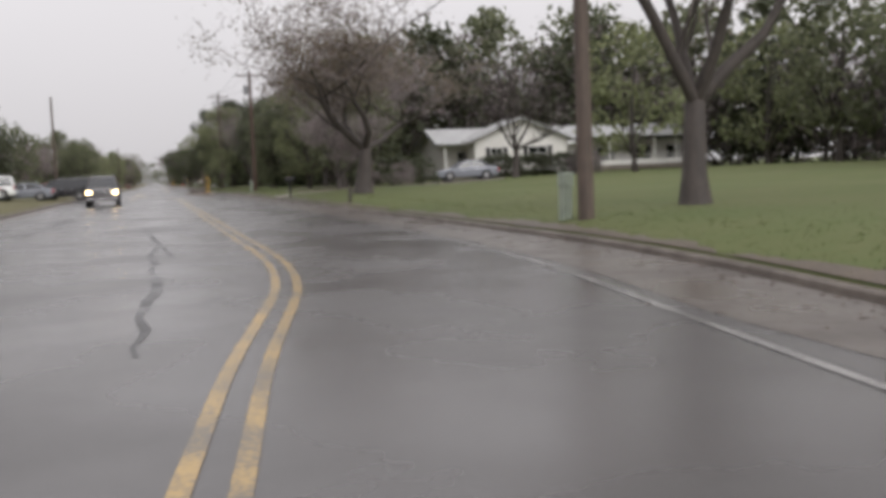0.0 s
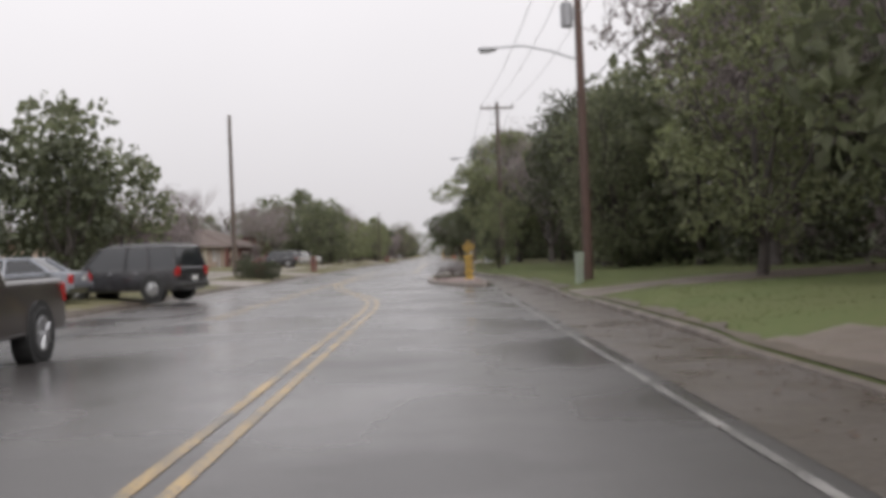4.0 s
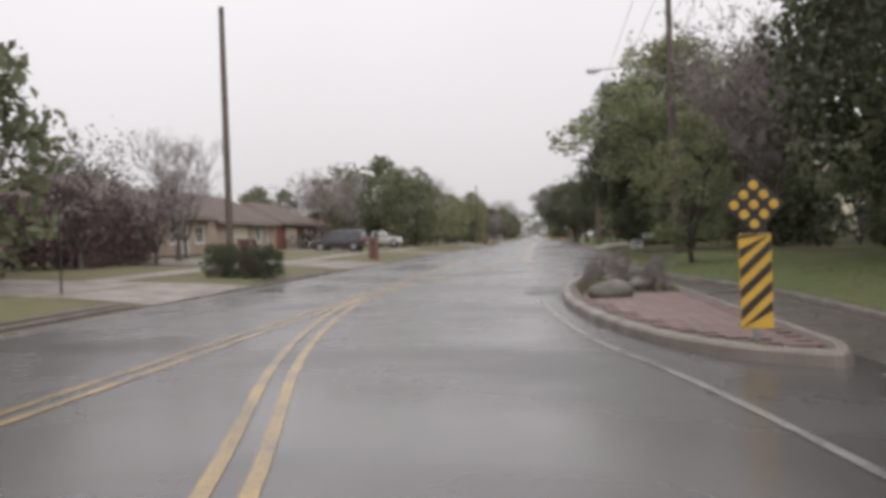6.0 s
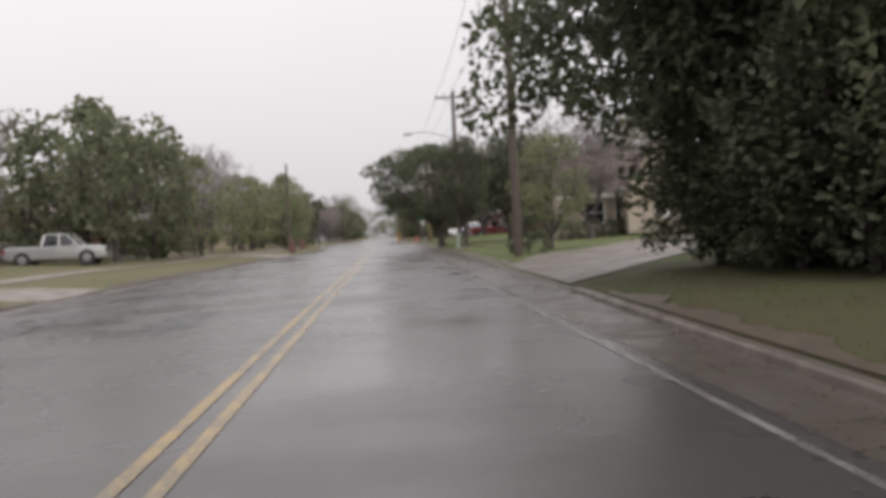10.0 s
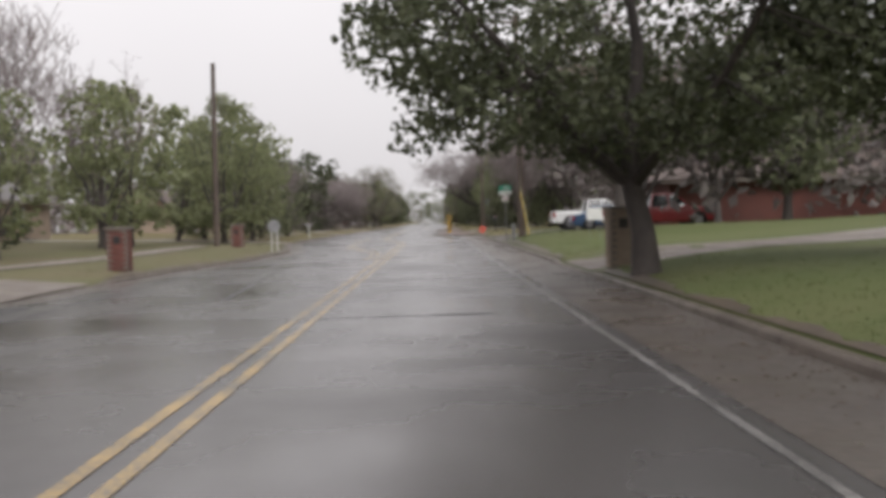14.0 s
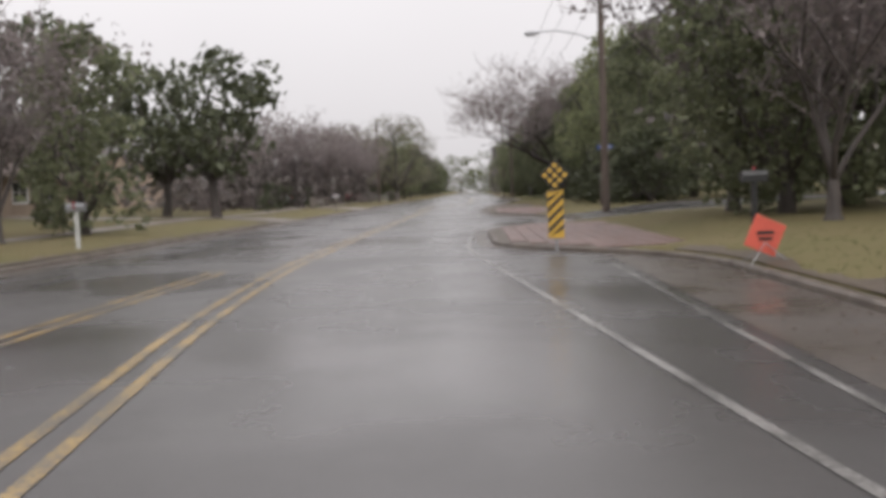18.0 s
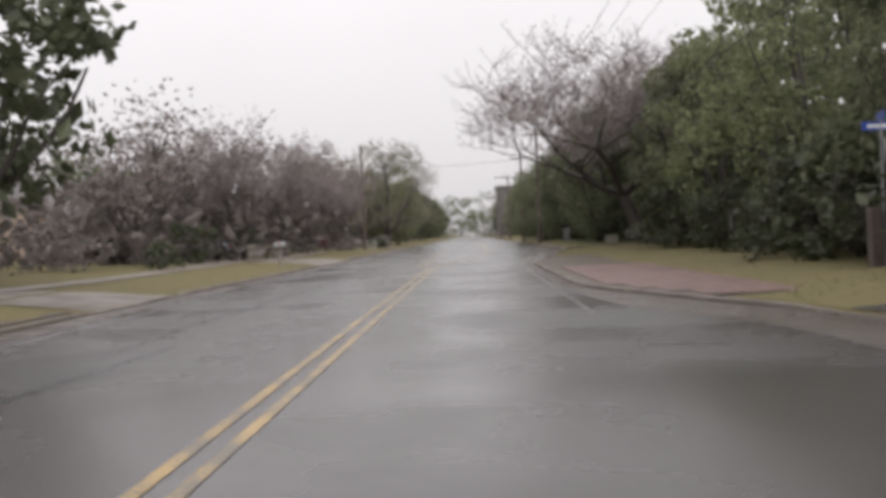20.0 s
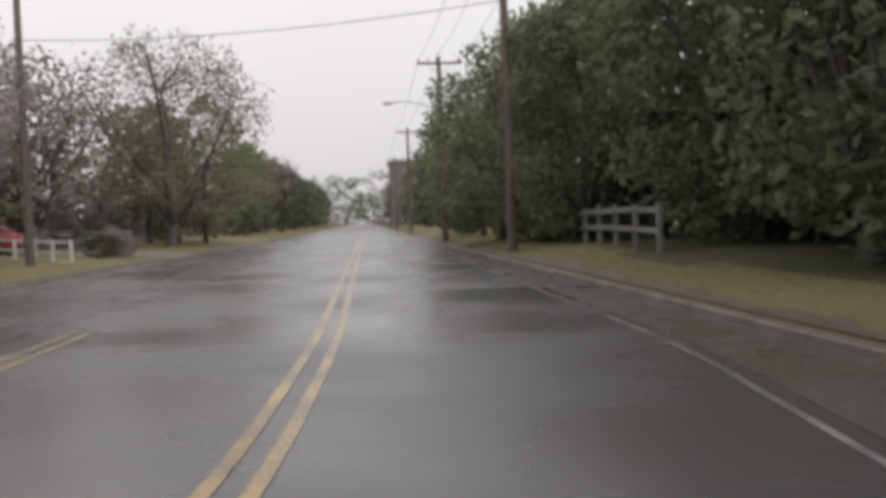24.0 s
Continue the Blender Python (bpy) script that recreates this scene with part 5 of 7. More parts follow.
part("rail", boxmesh(0.1, 0.1, 1.2, 11.4, 0.16, 1.27), TRIM, porch2)
part("skirting", boxmesh(0.1, 0.08, 0.44, 11.4, 0.12, 0.9), TRIM, porch2)

lamps = thing("flood_lamp", "lit twin flood lamp under the white gable", "lamp", pose(27.45, 71.33, 5.0))
part("bracket", boxmesh(-0.12, 0.06, -0.05, 0.12, 0.14, 0.03, bevel=0.01), TRIM, lamps)
for sx in (-1, 1):
    bulb = part("lamp_shell", tubemesh((sx * 0.12, 0.08, -0.02), (sx * 0.16, -0.08, -0.1), 0.03, 0.053, n=10), TRIM, lamps)
    part("lamp_face", tubemesh((sx * 0.16, -0.081, -0.1), (sx * 0.163, -0.093, -0.106), 0.048, 0.048, n=10), HEADLIGHT, bulb, "lit warm lamp face")
vehicle("sedan", pose(20.2, 63.5, ground_z(20, 63) + 0.03, 0, 0, 84), CARGREY, "sedan", "grey sedan parked on the driveway of the white house")
vehicle("pickup", pose(-5.1, 61.8, 0.0, 0, 0, 181), CARBROWN, "pickup_truck", "dark pickup truck with lit headlights on the wet lane", "truck", lit=True)
vehicle("suv", pose(-15.3, 72.0, ground_z(-15.3, 72), 0, 0, 97), CARWHITE, "sport_utility_vehicle", "white sport utility vehicle parked on the grass")
vehicle("suv", pose(-15.2, 79.5, ground_z(-16, 79), 0, 0, 94), CARWHITE, "sport_utility_vehicle", "white sport utility vehicle parked behind another one")
vehicle("sedan", pose(-12.2, 80.5, ground_z(-12, 80), 0, 0, 90), CARGREY, "sedan", "blue-grey sedan parked on the grass")
vehicle("sedan", pose(-22.0, 72.5, ground_z(-22, 72), 0, 0, 95), CARBLACK, "sedan", "dark sedan parked beside a white vehicle")
vehicle("suv", pose(-9.2, 83.2, 0.13, 0, 0, 72), CARBLACK, "off_road_car", "black off-road car standing by the kerb")

tree("veteran", 9.9, 15.5, 11.5, 0.74, turn=0.6, label="old tree with thick dark forked trunk on the lawn")
tree("gnarled", 8.6, 45.6, 11.8, 1.15, turn=4.4, sink=-0.15)
tree("spreading", 23.6, 62.0, 11.5, 0.8, label="dark forked leafless tree before the white house")
tree("spring", 31.5, 58.5, 11, 1.1)
for k in range(10):
    tree("shrub", 22.4 + k * 0.85, 66.0 + 0.1 * (k % 2), 1.65 + 0.1 * (k % 3), 1.05, near=True, label="clipped dark shrub in a hedge along the house wall", group="hedge at the white house")
for k in range(2):
    tree("low", 30.0 + k * 1.3, 64.9 + 0.2 * (k % 2), 1.9, 1.1, near=True, label="rounded reddish-brown shrub before the porch")
WOODS = [(10.2, 61, "bud", 8), (12, 68, "mid", 9.5), (15, 75, "bud", 11), (10.5, 76, "spring", 8.5), (13, 82, "bud", 12), (17, 80, "bud", 13), (14.5, 70, "thicket", 8), (18.5, 88, "bushy", 14), (9.8, 92, "thicket", 9), (12.5, 89, "thicket", 11), (16, 87, "mid", 12), (20, 92, "mid", 14), (10.4, 99, "oak", 9),
         (10.8, 104, "oak", 10), (12, 100, "spring", 10), (12, 109, "mid", 10), (9.8, 118, "bud", 10.5), (11.4, 124, "thicket", 9), (15, 116, "tall", 13), (18, 105, "bushy", 12), (18.6, 149.0, "tall", 14),
         (17.5, 128, "mid", 12), (9.2, 149.4, "bushy", 9), (11.6, 146.2, "bushy", 9.5), (9.4, 144.6, "thicket", 7.5), (12.6, 150.5, "bushy", 11), (16.0, 148.5, "bushy", 11),
         (22, 89, "bud", 16), (26, 92, "bushy", 16), (30, 90, "bud", 16), (34, 93, "mid", 17), (38, 91, "bud", 16), (42, 88, "bushy", 16), (46, 84, "bud", 16), (50, 80, "mid", 16), (27, 98, "bud", 18), (36, 100, "bud", 18), (45, 95, "mid", 18), (54, 74, "bushy", 16), (56, 66, "bud", 15), (58, 58, "mid", 15), (53, 88, "bud", 17)]
for x, y, k, h in WOODS:
    tree(k, x, y, h)
for x, y, k, h in ((8.2, 148.6, "bushy", 5.0), (8.6, 145.6, "bushy", 4.4), (10.6, 144.4, "bushy", 5.2), (12.6, 146.8, "bushy", 6), (10.6, 150.6, "bushy", 6.5), (14.2, 149, "bushy", 7), (9.6, 152.0, "thicket", 4.5), (8.1, 147.2, "bushy", 3.0), (9.6, 146.0, "bushy", 3.0), (7.8, 150.2, "bushy", 3.0), (11.4, 145.4, "bushy", 3.4)):
    tree(k, x, y, h, 1.45)
tree("great", 10.2, 148.2, 13.2, 0.93, label="great dark oak overhanging the lane")
tree("broad", 9.6, 151.0, 9.6, 0.92, 0, turn=2.6, label="broad leafy oak reaching low over the lane")
for i in range(30):
    y = 92 + i * 2.0
    if not 148 < y < 161:
        tree(("shrub", "thicket", "low")[i % 3], 10.5 + 3.5 * rnd_place.random() + (i % 3) * 2, y, rnd_place.uniform(1.6, 3.0), 1.1, far=i % 3 == 2)
for i in range(14):
    tree(("low", "shrub")[i % 2], 13 + 4 * rnd_place.random(), 60 + i * 1.9, rnd_place.uniform(1.4, 2.4), 1.1)
for i in range(30):
    tree(("bud", "mid", "spring", "bud", "bushy")[i % 5], 47 + 8 * rnd_place.random() - (12 if i < 8 else 0), 8 + i * 4.6 + rnd_place.uniform(-2, 2), rnd_place.uniform(10, 14), far=True)

tree("spring", 5.4, 108.2, 4.8, 0.85, 1, label="small many-stemmed tree behind the kerb")
tree("upright", 8.3, 127.2, 10.2, 1.5)

# left side of the first half
for x, y, k, h in ((-17.8, 100, "bushy", 8), (-16.0, 103.5, "thicket", 8), (-20, 105, "mid", 10.5), (-20.5, 108, "bushy", 7.0), (-17, 64, "mid", 10.5), (-21.5, 97, "bushy", 9), (-25, 96, "mid", 9.5), (-23.5, 47, "mid", 9), (-26, 58, "bud", 10), (-22, 40, "thicket", 9), (-23, 112, "bud", 8), (-18, 122.5, "bud", 6.2), (-18.6, 116, "bud", 6.4), (-23, 123, "bud", 7),
                   (-19.4, 129, "bare", 7.6), (-20.5, 133, "bare", 6.5), (-22, 176, "bare", 9.5), (-21, 184, "bare", 9), (-25, 202, "thicket", 11.5), (-20.5, 203, "mid", 11.5), (-15.5, 201, "thicket", 10.8), (-22, 212, "mid", 10), (-16.5, 209, "thicket", 9.5), (-13.2, 207, "spring", 8),
                   (-16, 194, "mid", 9.5), (-15.5, 216, "bud", 9), (-17, 232, "bare", 11.5), (-20, 236, "bare", 12), (-14.8, 239, "bare", 10), (-13.6, 225, "spring", 6.2), (-13.2, 235, "spring", 7.8), (-14.6, 243, "spring", 8.6), (-16.3, 228, "bare", 10), (-16.2, 245, "spring", 9), (-19.5, 228, "bare", 11)):
    tree(k, x, y, h)
for i in range(30):
    tree(("bud", "mid", "bare", "bud", "thicket")[i % 5], -44 - 9 * rnd_place.random() - (i % 3) * 5, 10 + i * 7.2 + rnd_place.uniform(-2, 2), rnd_place.uniform(8, 11), far=True)
for i in range(24):
    tree(("low", "shrub")[i % 2], -19 - 7 * rnd_place.random(), 172 + i * 3.1, rnd_place.uniform(1.4, 2.6), 1.2, far=True)

for x, y, h in ((-21.0, 126.5, 3.0), (-20.6, 123.6, 3.4), (-20.8, 120.4, 3.2), (-20.2, 117.2, 3.4), (-20.5, 114, 3.0), (-21.0, 111.0, 3.2)):
    tree("plum", x, y, h, 1.25, near=True)
house("garage_house", "tan brick house with brown roof and cream garage", -24, 128, 90, 19, 10, 2.6, TANBRICK, ROOFBROWN, front=[("window", 1.5, 3.4, 0.8, 2.1), ("garage", 6.6, 9.4, 0.0, 2.2), ("window", 11.2, 12.4, 0.8, 2.1), ("door", 13.6, 14.6, 0, 2.1), ("window", 16, 17.8, 0.8, 2.1)], pitch=0.5, roof="hip", edge=FENCEWOOD)
house("neighbour_house", "tan brick house with a wide cream garage door", -24.5, 150, 90, 17, 10, 2.6, TANBRICK, ROOFBROWN, front=[("garage", 3.6, 8.4, 0.0, 2.2), ("window", 10.5, 12, 0.8, 2.1), ("door", 13, 14, 0, 2.1)], pitch=0.5, edge=FENCEWOOD)
house("brick_house", "low dark red brick house across the street", -25, 171, 90, 20, 10, 2.6, REDBRICK, ROOFBROWN, front=[("garage", 1.5, 6.3, 0.0, 2.2), ("window", 9, 10.6, 0.8, 2.1), ("door", 12, 13, 0, 2.1), ("window", 15, 17, 0.8, 2.1)], pitch=0.45, roof="hip", edge=FENCEWOOD)
house("red_house", "dark red brick house half hidden by trees", -24, 206, 90, 22, 10, 2.6, REDBRICK, ROOFBROWN, front=[("window", 3, 4.6, 0.8, 2.1), ("door", 8, 9, 0, 2.1), ("window", 12, 14, 0.8, 2.1), ("window", 17, 19, 0.8, 2.1)], pitch=0.45, edge=FENCEWOOD)
house("far_side_house", "brown brick house behind budding trees", -25, 240, 90, 18, 10, 2.6, TANBRICK, ROOFGREY, front=[("window", 3, 4.6, 0.8, 2.1), ("door", 8, 9, 0, 2.1), ("window", 12, 14, 0.8, 2.1)], pitch=0.45, edge=FENCEWOOD)
vehicle("pickup", pose(-18.5, 190.5, ground_z(-18, 190), 0, 0, -86), CARSILVER, "pickup_truck", "grey pickup truck parked on a lawn across the street", "truck")
vehicle("sedan", pose(-19.5, 170, ground_z(-19, 170), 0, 0, 80), CARRED, "sedan", "red sedan parked in a driveway")
vehicle("suv", pose(-17.5, 163, ground_z(-17, 163), 0, 0, 85), CARBLACK, "sport_utility_vehicle", "dark sport utility vehicle parked in a driveway")

# ---- cream house behind the great oak ----
house("cream_house", "cream painted brick house with a brown roof behind trees", 19.0, 158, 0, 15, 9, 3.6, GARAGE, ROOFBROWN, front=[("window", 1.4, 2.5, 1.1, 2.5), ("window", 4.6, 5.8, 1.1, 2.5), ("door", 7.4, 8.4, 0, 2.1), ("window", 10.5, 12.2, 1.1, 2.5)], side=[("window", 3.0, 4.4, 1.1, 2.5)], pitch=0.38, lift=0.3, edge=FENCEWOOD)
for k in range(7):
    tree("shrub", 19.2 + k * 2.0, 156.4 + 0.3 * (k % 3), 1.3 + 0.2 * (k % 2), 1.2, label="rounded dark shrub before the cream house")

# ---- stone house with a steep gable ----
house("tudor_house", "buff stone house with a brown shingle roof", 12.4, 191.0, -4, 13, 8, 2.9, STONE, ROOFBROWN, front=[("window", 1.2, 2.6, 0.9, 2.3), ("window", 3.2, 4.0, 0.9, 2.3), ("window", 9.6, 11.2, 0.9, 2.4)], pitch=0.62, lift=0.0)
house("tudor_gable", "steep stone gable with a tall narrow window", 19.6, 188.0, 86, 3.4, 3.8, 2.9, STONE, ROOFBROWN, side=[("window", 1.4, 2.2, 0.9, 2.7)], pitch=1.38, eave=0.12, lift=0.0)
for k in range(6):
    tree("shrub", 12.4 + k * 0.85, 189.8 - 0.06 * k, 1.15, 1.0, label="clipped dark hedge plant along the stone house")

tree("bud", 13.4, 187.6, 8.4, 1.1, near=True, label="budding tree before the stone house")
tree("spring", 8.2, 171.5, 5.0, 1.05, label="small pale green tree beside a utility pole")
tree("shrub", 6.7, 168.2, 1.5, 1.0, label="dark shrub round the foot of a pole")
# ---- long brick house, parked cars ----
house("long_brick_house", "long low dark red brick house with pale eaves", 15.6, 247.5, 3, 34, 10, 2.5, REDBRICK, ROOFBROWN, front=[("door", 14, 15, 0, 2.1), ("window", 27, 29, 0.9, 2.1)], pitch=0.28, lift=0.1, eave=0.8, roof="hip", edge=FENCEWOOD)
vehicle("pickup", pose(12.5, 255.2, ground_z(12, 255) + 0.03, 0, 0, -88), CARWHITE, "pickup_truck", "white pickup truck parked on the muddy side street", "truck")
vehicle("sedan", pose(12.6, 250.6, ground_z(12.6, 250.6) + 0.03, 0, 0, -90), CARBLUE, "sedan", "blue sedan parked beside a white pickup")
vehicle("pickup", pose(14.0, 243.4, ground_z(14, 243), 0, 0, -86), CARRED, "pickup_truck", "red pickup truck parked before the brick house", "truck")

tree("oak", 6.6, 195.3, 7.4, 0.64, 0, label="leafy tree crowding a utility pole")
tree("broad", 5.7, 209.5, 8.3, 1.03, 0, turn=0.4, label="broad leafy oak overhanging the lane")
tree("oak", 11.4, 208.5, 8.6, 1.15, label="leafy oak beside a broad neighbour")
tree("bud", 15.0, 211, 7.5)
for x, y, k, h in ((19, 206, "bud", 9), (24, 214, "mid", 10), (27, 222, "bud", 10), (9.7, 232.5, "gnarled", 10.5), (15, 236, "bud", 10), (19, 238, "mid", 10), (8.8, 271, "bud", 8.5), (9.6, 276.5, "thicket", 10), (9.4, 281, "bud", 11.5), (12.5, 280, "thicket", 12.5), (14, 275, "bud", 12), (18, 271, "bud", 13), (22, 277, "bushy", 13), (17, 280, "bud", 13),
                   (10.6, 302, "thicket", 9.5), (13.8, 306, "thicket", 11.5), (17, 300, "thicket", 12), (10.9, 312, "spring", 11), (14, 318, "thicket", 12), (10.6, 321, "spring", 9.5), (13, 327, "thicket", 12), (13, 338, "spring", 10.5), (13.5, 341, "thicket", 12),
                   (10.9, 350, "thicket", 9.5), (12.6, 351, "thicket", 11), (9.2, 353, "thicket", 10.5), (13.2, 356, "thicket", 12), (10.2, 360, "thicket", 10.5), (12.2, 363, "thicket", 10), (12.5, 366, "thicket", 12), (8.4, 369.8, "thicket", 8.6), (8.4, 374.5, "thicket", 9.5), (7.2, 381, "thicket", 9.5), (7.4, 390, "spring", 9), (7.6, 399, "thicket", 9), (9.9, 378, "thicket", 10.5), (10.8, 326.5, "mid", 9.5), (13, 377, "thicket", 11.5), (16, 346, "thicket", 13), (17, 333, "thicket", 13), (17, 360, "thicket", 13)):
    tree(k, x, y, h)
tree("leaning", 9.8, 335.5, 12.4, 1.02, 0, turn=0.0)
for i in range(40):
    y = 297 + i * 2.2
    tree("shrub", (12.6 if 325 < y < 372 else 8.9) + 3.5 * rnd_place.random(), y, rnd_place.uniform(2.0, 3.6), 1.2, far=i % 2 == 1)
for x, y, k, h in ((-11.6, 252, "spring", 9.6), (-12.2, 258, "spring", 9.8), (-12, 263, "spring", 9), (-16.2, 258, "spring", 9.5), (-16, 265, "thicket", 9), (-12.5, 270, "thicket", 8), (-12.6, 278, "bud", 7.8), (-18, 278, "mid", 9), (-12.5, 284, "thicket", 7.5), (-16, 290, "bud", 9), (-13.2, 303.5, "oak", 9.5), (-17.5, 308, "oak", 9), (-20, 297, "oak", 10), 
                   (-15.5, 323, "bud", 8.8), (-19, 330, "bud", 9.5), (-14.4, 335, "bud", 8.8), (-18, 340, "bud", 9.6), (-13.8, 346, "bud", 8.8), (-17, 352, "bud", 9.6), (-13.6, 357, "bud", 9), (-17.5, 364, "bud", 9.5), (-13.0, 368, "bud", 8.5), (-21, 346, "bud", 10), (-22, 358, "bud", 10),
                   (-14.5, 374, "bud", 7.5), (-17.4, 372, "bud", 9.5), (-15.5, 381, "bud", 8.5), (-19.6, 389, "spring", 10), (-17, 393, "bud", 12), (-10.8, 410, "spring", 11), (-19, 384, "bud", 11), (-15.5, 408, "bud", 12)):
    tree(k, x, y, h)
for i in range(34):
    tree(("low", "shrub", "low")[i % 3], -14 - 6 * rnd_place.random(), 318 + i * 2.7, rnd_place.uniform(1.3, 2.4), 1.3, far=i % 2 == 1)
for x, y, h in ((12.6, 331, 5), (14, 337, 5.5), (12.8, 322.5, 4.5), (12, 316, 4.5), (12.2, 308, 4.5)):
    tree("bushy", x, y, h, 1.4)
tree("bud", 12.3, 239.8, 11.5, 1.25, label="tall tree with dense brown buds beside a parked pickup")
tree("bud", 16.8, 243.0, 12, 1.2)
tree("round", -17.5, 393.0, 11.5, 1.2, 0, turn=2.0)
for x, y, h in ((11.6, 349, 5), (12.4, 355.5, 5.5), (11.4, 361, 5), (10.8, 369, 4.5), (13, 344, 5)):
    tree("bushy", x, y, h, 1.4)
tree("round", -11.3, 400.0, 13.4, 1.18, 0, label="big round bare tree with olive buds by the street")
for i in range(14):
    if not 4 <= i <= 10:
        tree(("low", "low", "shrub")[i % 3], -12.6 + 0.18 * i + rnd_place.uniform(-0.3, 0.3), 366 + 1.4 * i, rnd_place.uniform(1.1, 1.6), 1.3)
for i in range(30):
    for s in (-1, 1):
        tree(("thicket", "bushy", "bud", "mid")[(i + s) % 4], s * (10.5 + 6 * rnd_place.random()) - 1.5, 408 + i * 8 + rnd_place.uniform(-3, 3), rnd_place.uniform(8.0, 10.5) + (2.0 if i > 5 else 0.0), far=True)
for i in range(28):
    tree(("mid", "bushy", "bud", "tall")[i % 4], 32 + 14 * rnd_place.random(), 160 + i * 9, rnd_place.uniform(10, 14), far=True)
    tree(("bud", "mid", "bud", "thicket")[i % 4], -34 - 14 * rnd_place.random(), 215 + i * 8, rnd_place.uniform(9, 12), far=True)
house("tan_house", "tan brick house behind purple-grey trees", -26, 336, 90, 14, 10, 2.6, TANBRICK, ROOFGREY, front=[("window", 2, 3.6, 0.8, 2.1), ("garage", 6, 10.5, 0, 2.2), ("window", 11.5, 13, 0.8, 2.1)], pitch=0.5, edge=FENCEWOOD)
house("lawn_house", "brown brick house behind oaks on the lawn", -26, 296, 90, 18, 10, 2.6, TANBRICK, ROOFBROWN, front=[("window", 2, 3.6, 0.8, 2.1), ("door", 6, 7, 0, 2.1), ("window", 10, 12, 0.8, 2.1), ("window", 14, 16, 0.8, 2.1)], pitch=0.5, edge=FENCEWOOD)


# ---- far woods that close the view behind lawns and houses ----
def woods(name, mat, count, spots, seed, label):
    rnd = np.random.RandomState(seed)
    tips = []
    for x0, y0, x1, y1, h in spots:
        n = int(math.hypot(x1 - x0, y1 - y0) / 1.1)
        for i in range(n):
            s = rnd.uniform()
            cx, cy = x0 + (x1 - x0) * s, y0 + (y1 - y0) * s
            top = h * (0.72 + 0.38 * noise.noise((cx * 0.09, cy * 0.09, seed)))
            for k in range(5):
                tips.append((cx + rnd.normal(0, 2.5), cy + rnd.normal(0, 2.5), 0.6 + (top - 0.6) * rnd.uniform() ** 0.8))
    me = leaf_mesh(name, [Vector(t) for t in tips], count, 0.42, 1.5, mat, seed)
    return tagged(new(name, me), label, "woods", kind="stuff")


woods("far_woods_green", MIDLEAF, 26000, [(62, -20, 62, 440, 12), (-62, -20, -62, 440, 10), (-60, 640, 60, 640, 11), (20, 440, 24, 640, 10), (-24, 440, -24, 640, 10)], 11, "distant green woods behind the houses")
woods("far_woods_brown", BUDS, 26000, [(56, -20, 56, 440, 11), (-57, -20, -57, 440, 10), (-60, 632, 60, 632, 10), (22, 440, 26, 640, 9), (-22, 440, -26, 640, 9)], 12, "distant brown budding woods behind the houses")

woods("near_woods_east", MIDLEAF, 15000, [(22, 101, 62, 84, 14), (63, 84, 66, 8, 13), (26, 108, 38, 146, 10)], 14, "dense wet green woods behind the white house")
woods("near_woods_brown", DARKBUDS, 25000, [(20, 98, 60, 80, 13), (60, 82, 63, 8, 12), (-21, 316, -20, 402, 5.5), (17, 268, 34, 266, 9), (34, 250, 36, 300, 10), (13, 261, 46, 263, 10), (18, 240, 40, 244, 7), (14, 284, 30, 281, 9), (-19, 330, -18.5, 372, 4.5), (-23, 372, -23, 445, 8)], 15, "dense brown budding woods and undergrowth")
woods("far_woods_end", MIDLEAF, 15000, [(-50, 600, 50, 604, 20), (-50, 592, 50, 594, 11)], 13, "distant hazy woods across the end of the street")
woods("far_hedges", BUDS, 15000, [(-40, 260, -36, 420, 3.5), (-24, 345, -24, 420, 4.5), (24, 262, 24, 420, 4), (-40, 0, -40, 260, 3.5), (34, 104, 34, 240, 4), (22, 96, 50, 90, 6), (48, 92, 62, 50, 6), (60, 50, 62, 10, 5), (-20, 420, -20, 600, 5), (20, 420, 20, 600, 5)], 17, "brown undergrowth between distant trees")


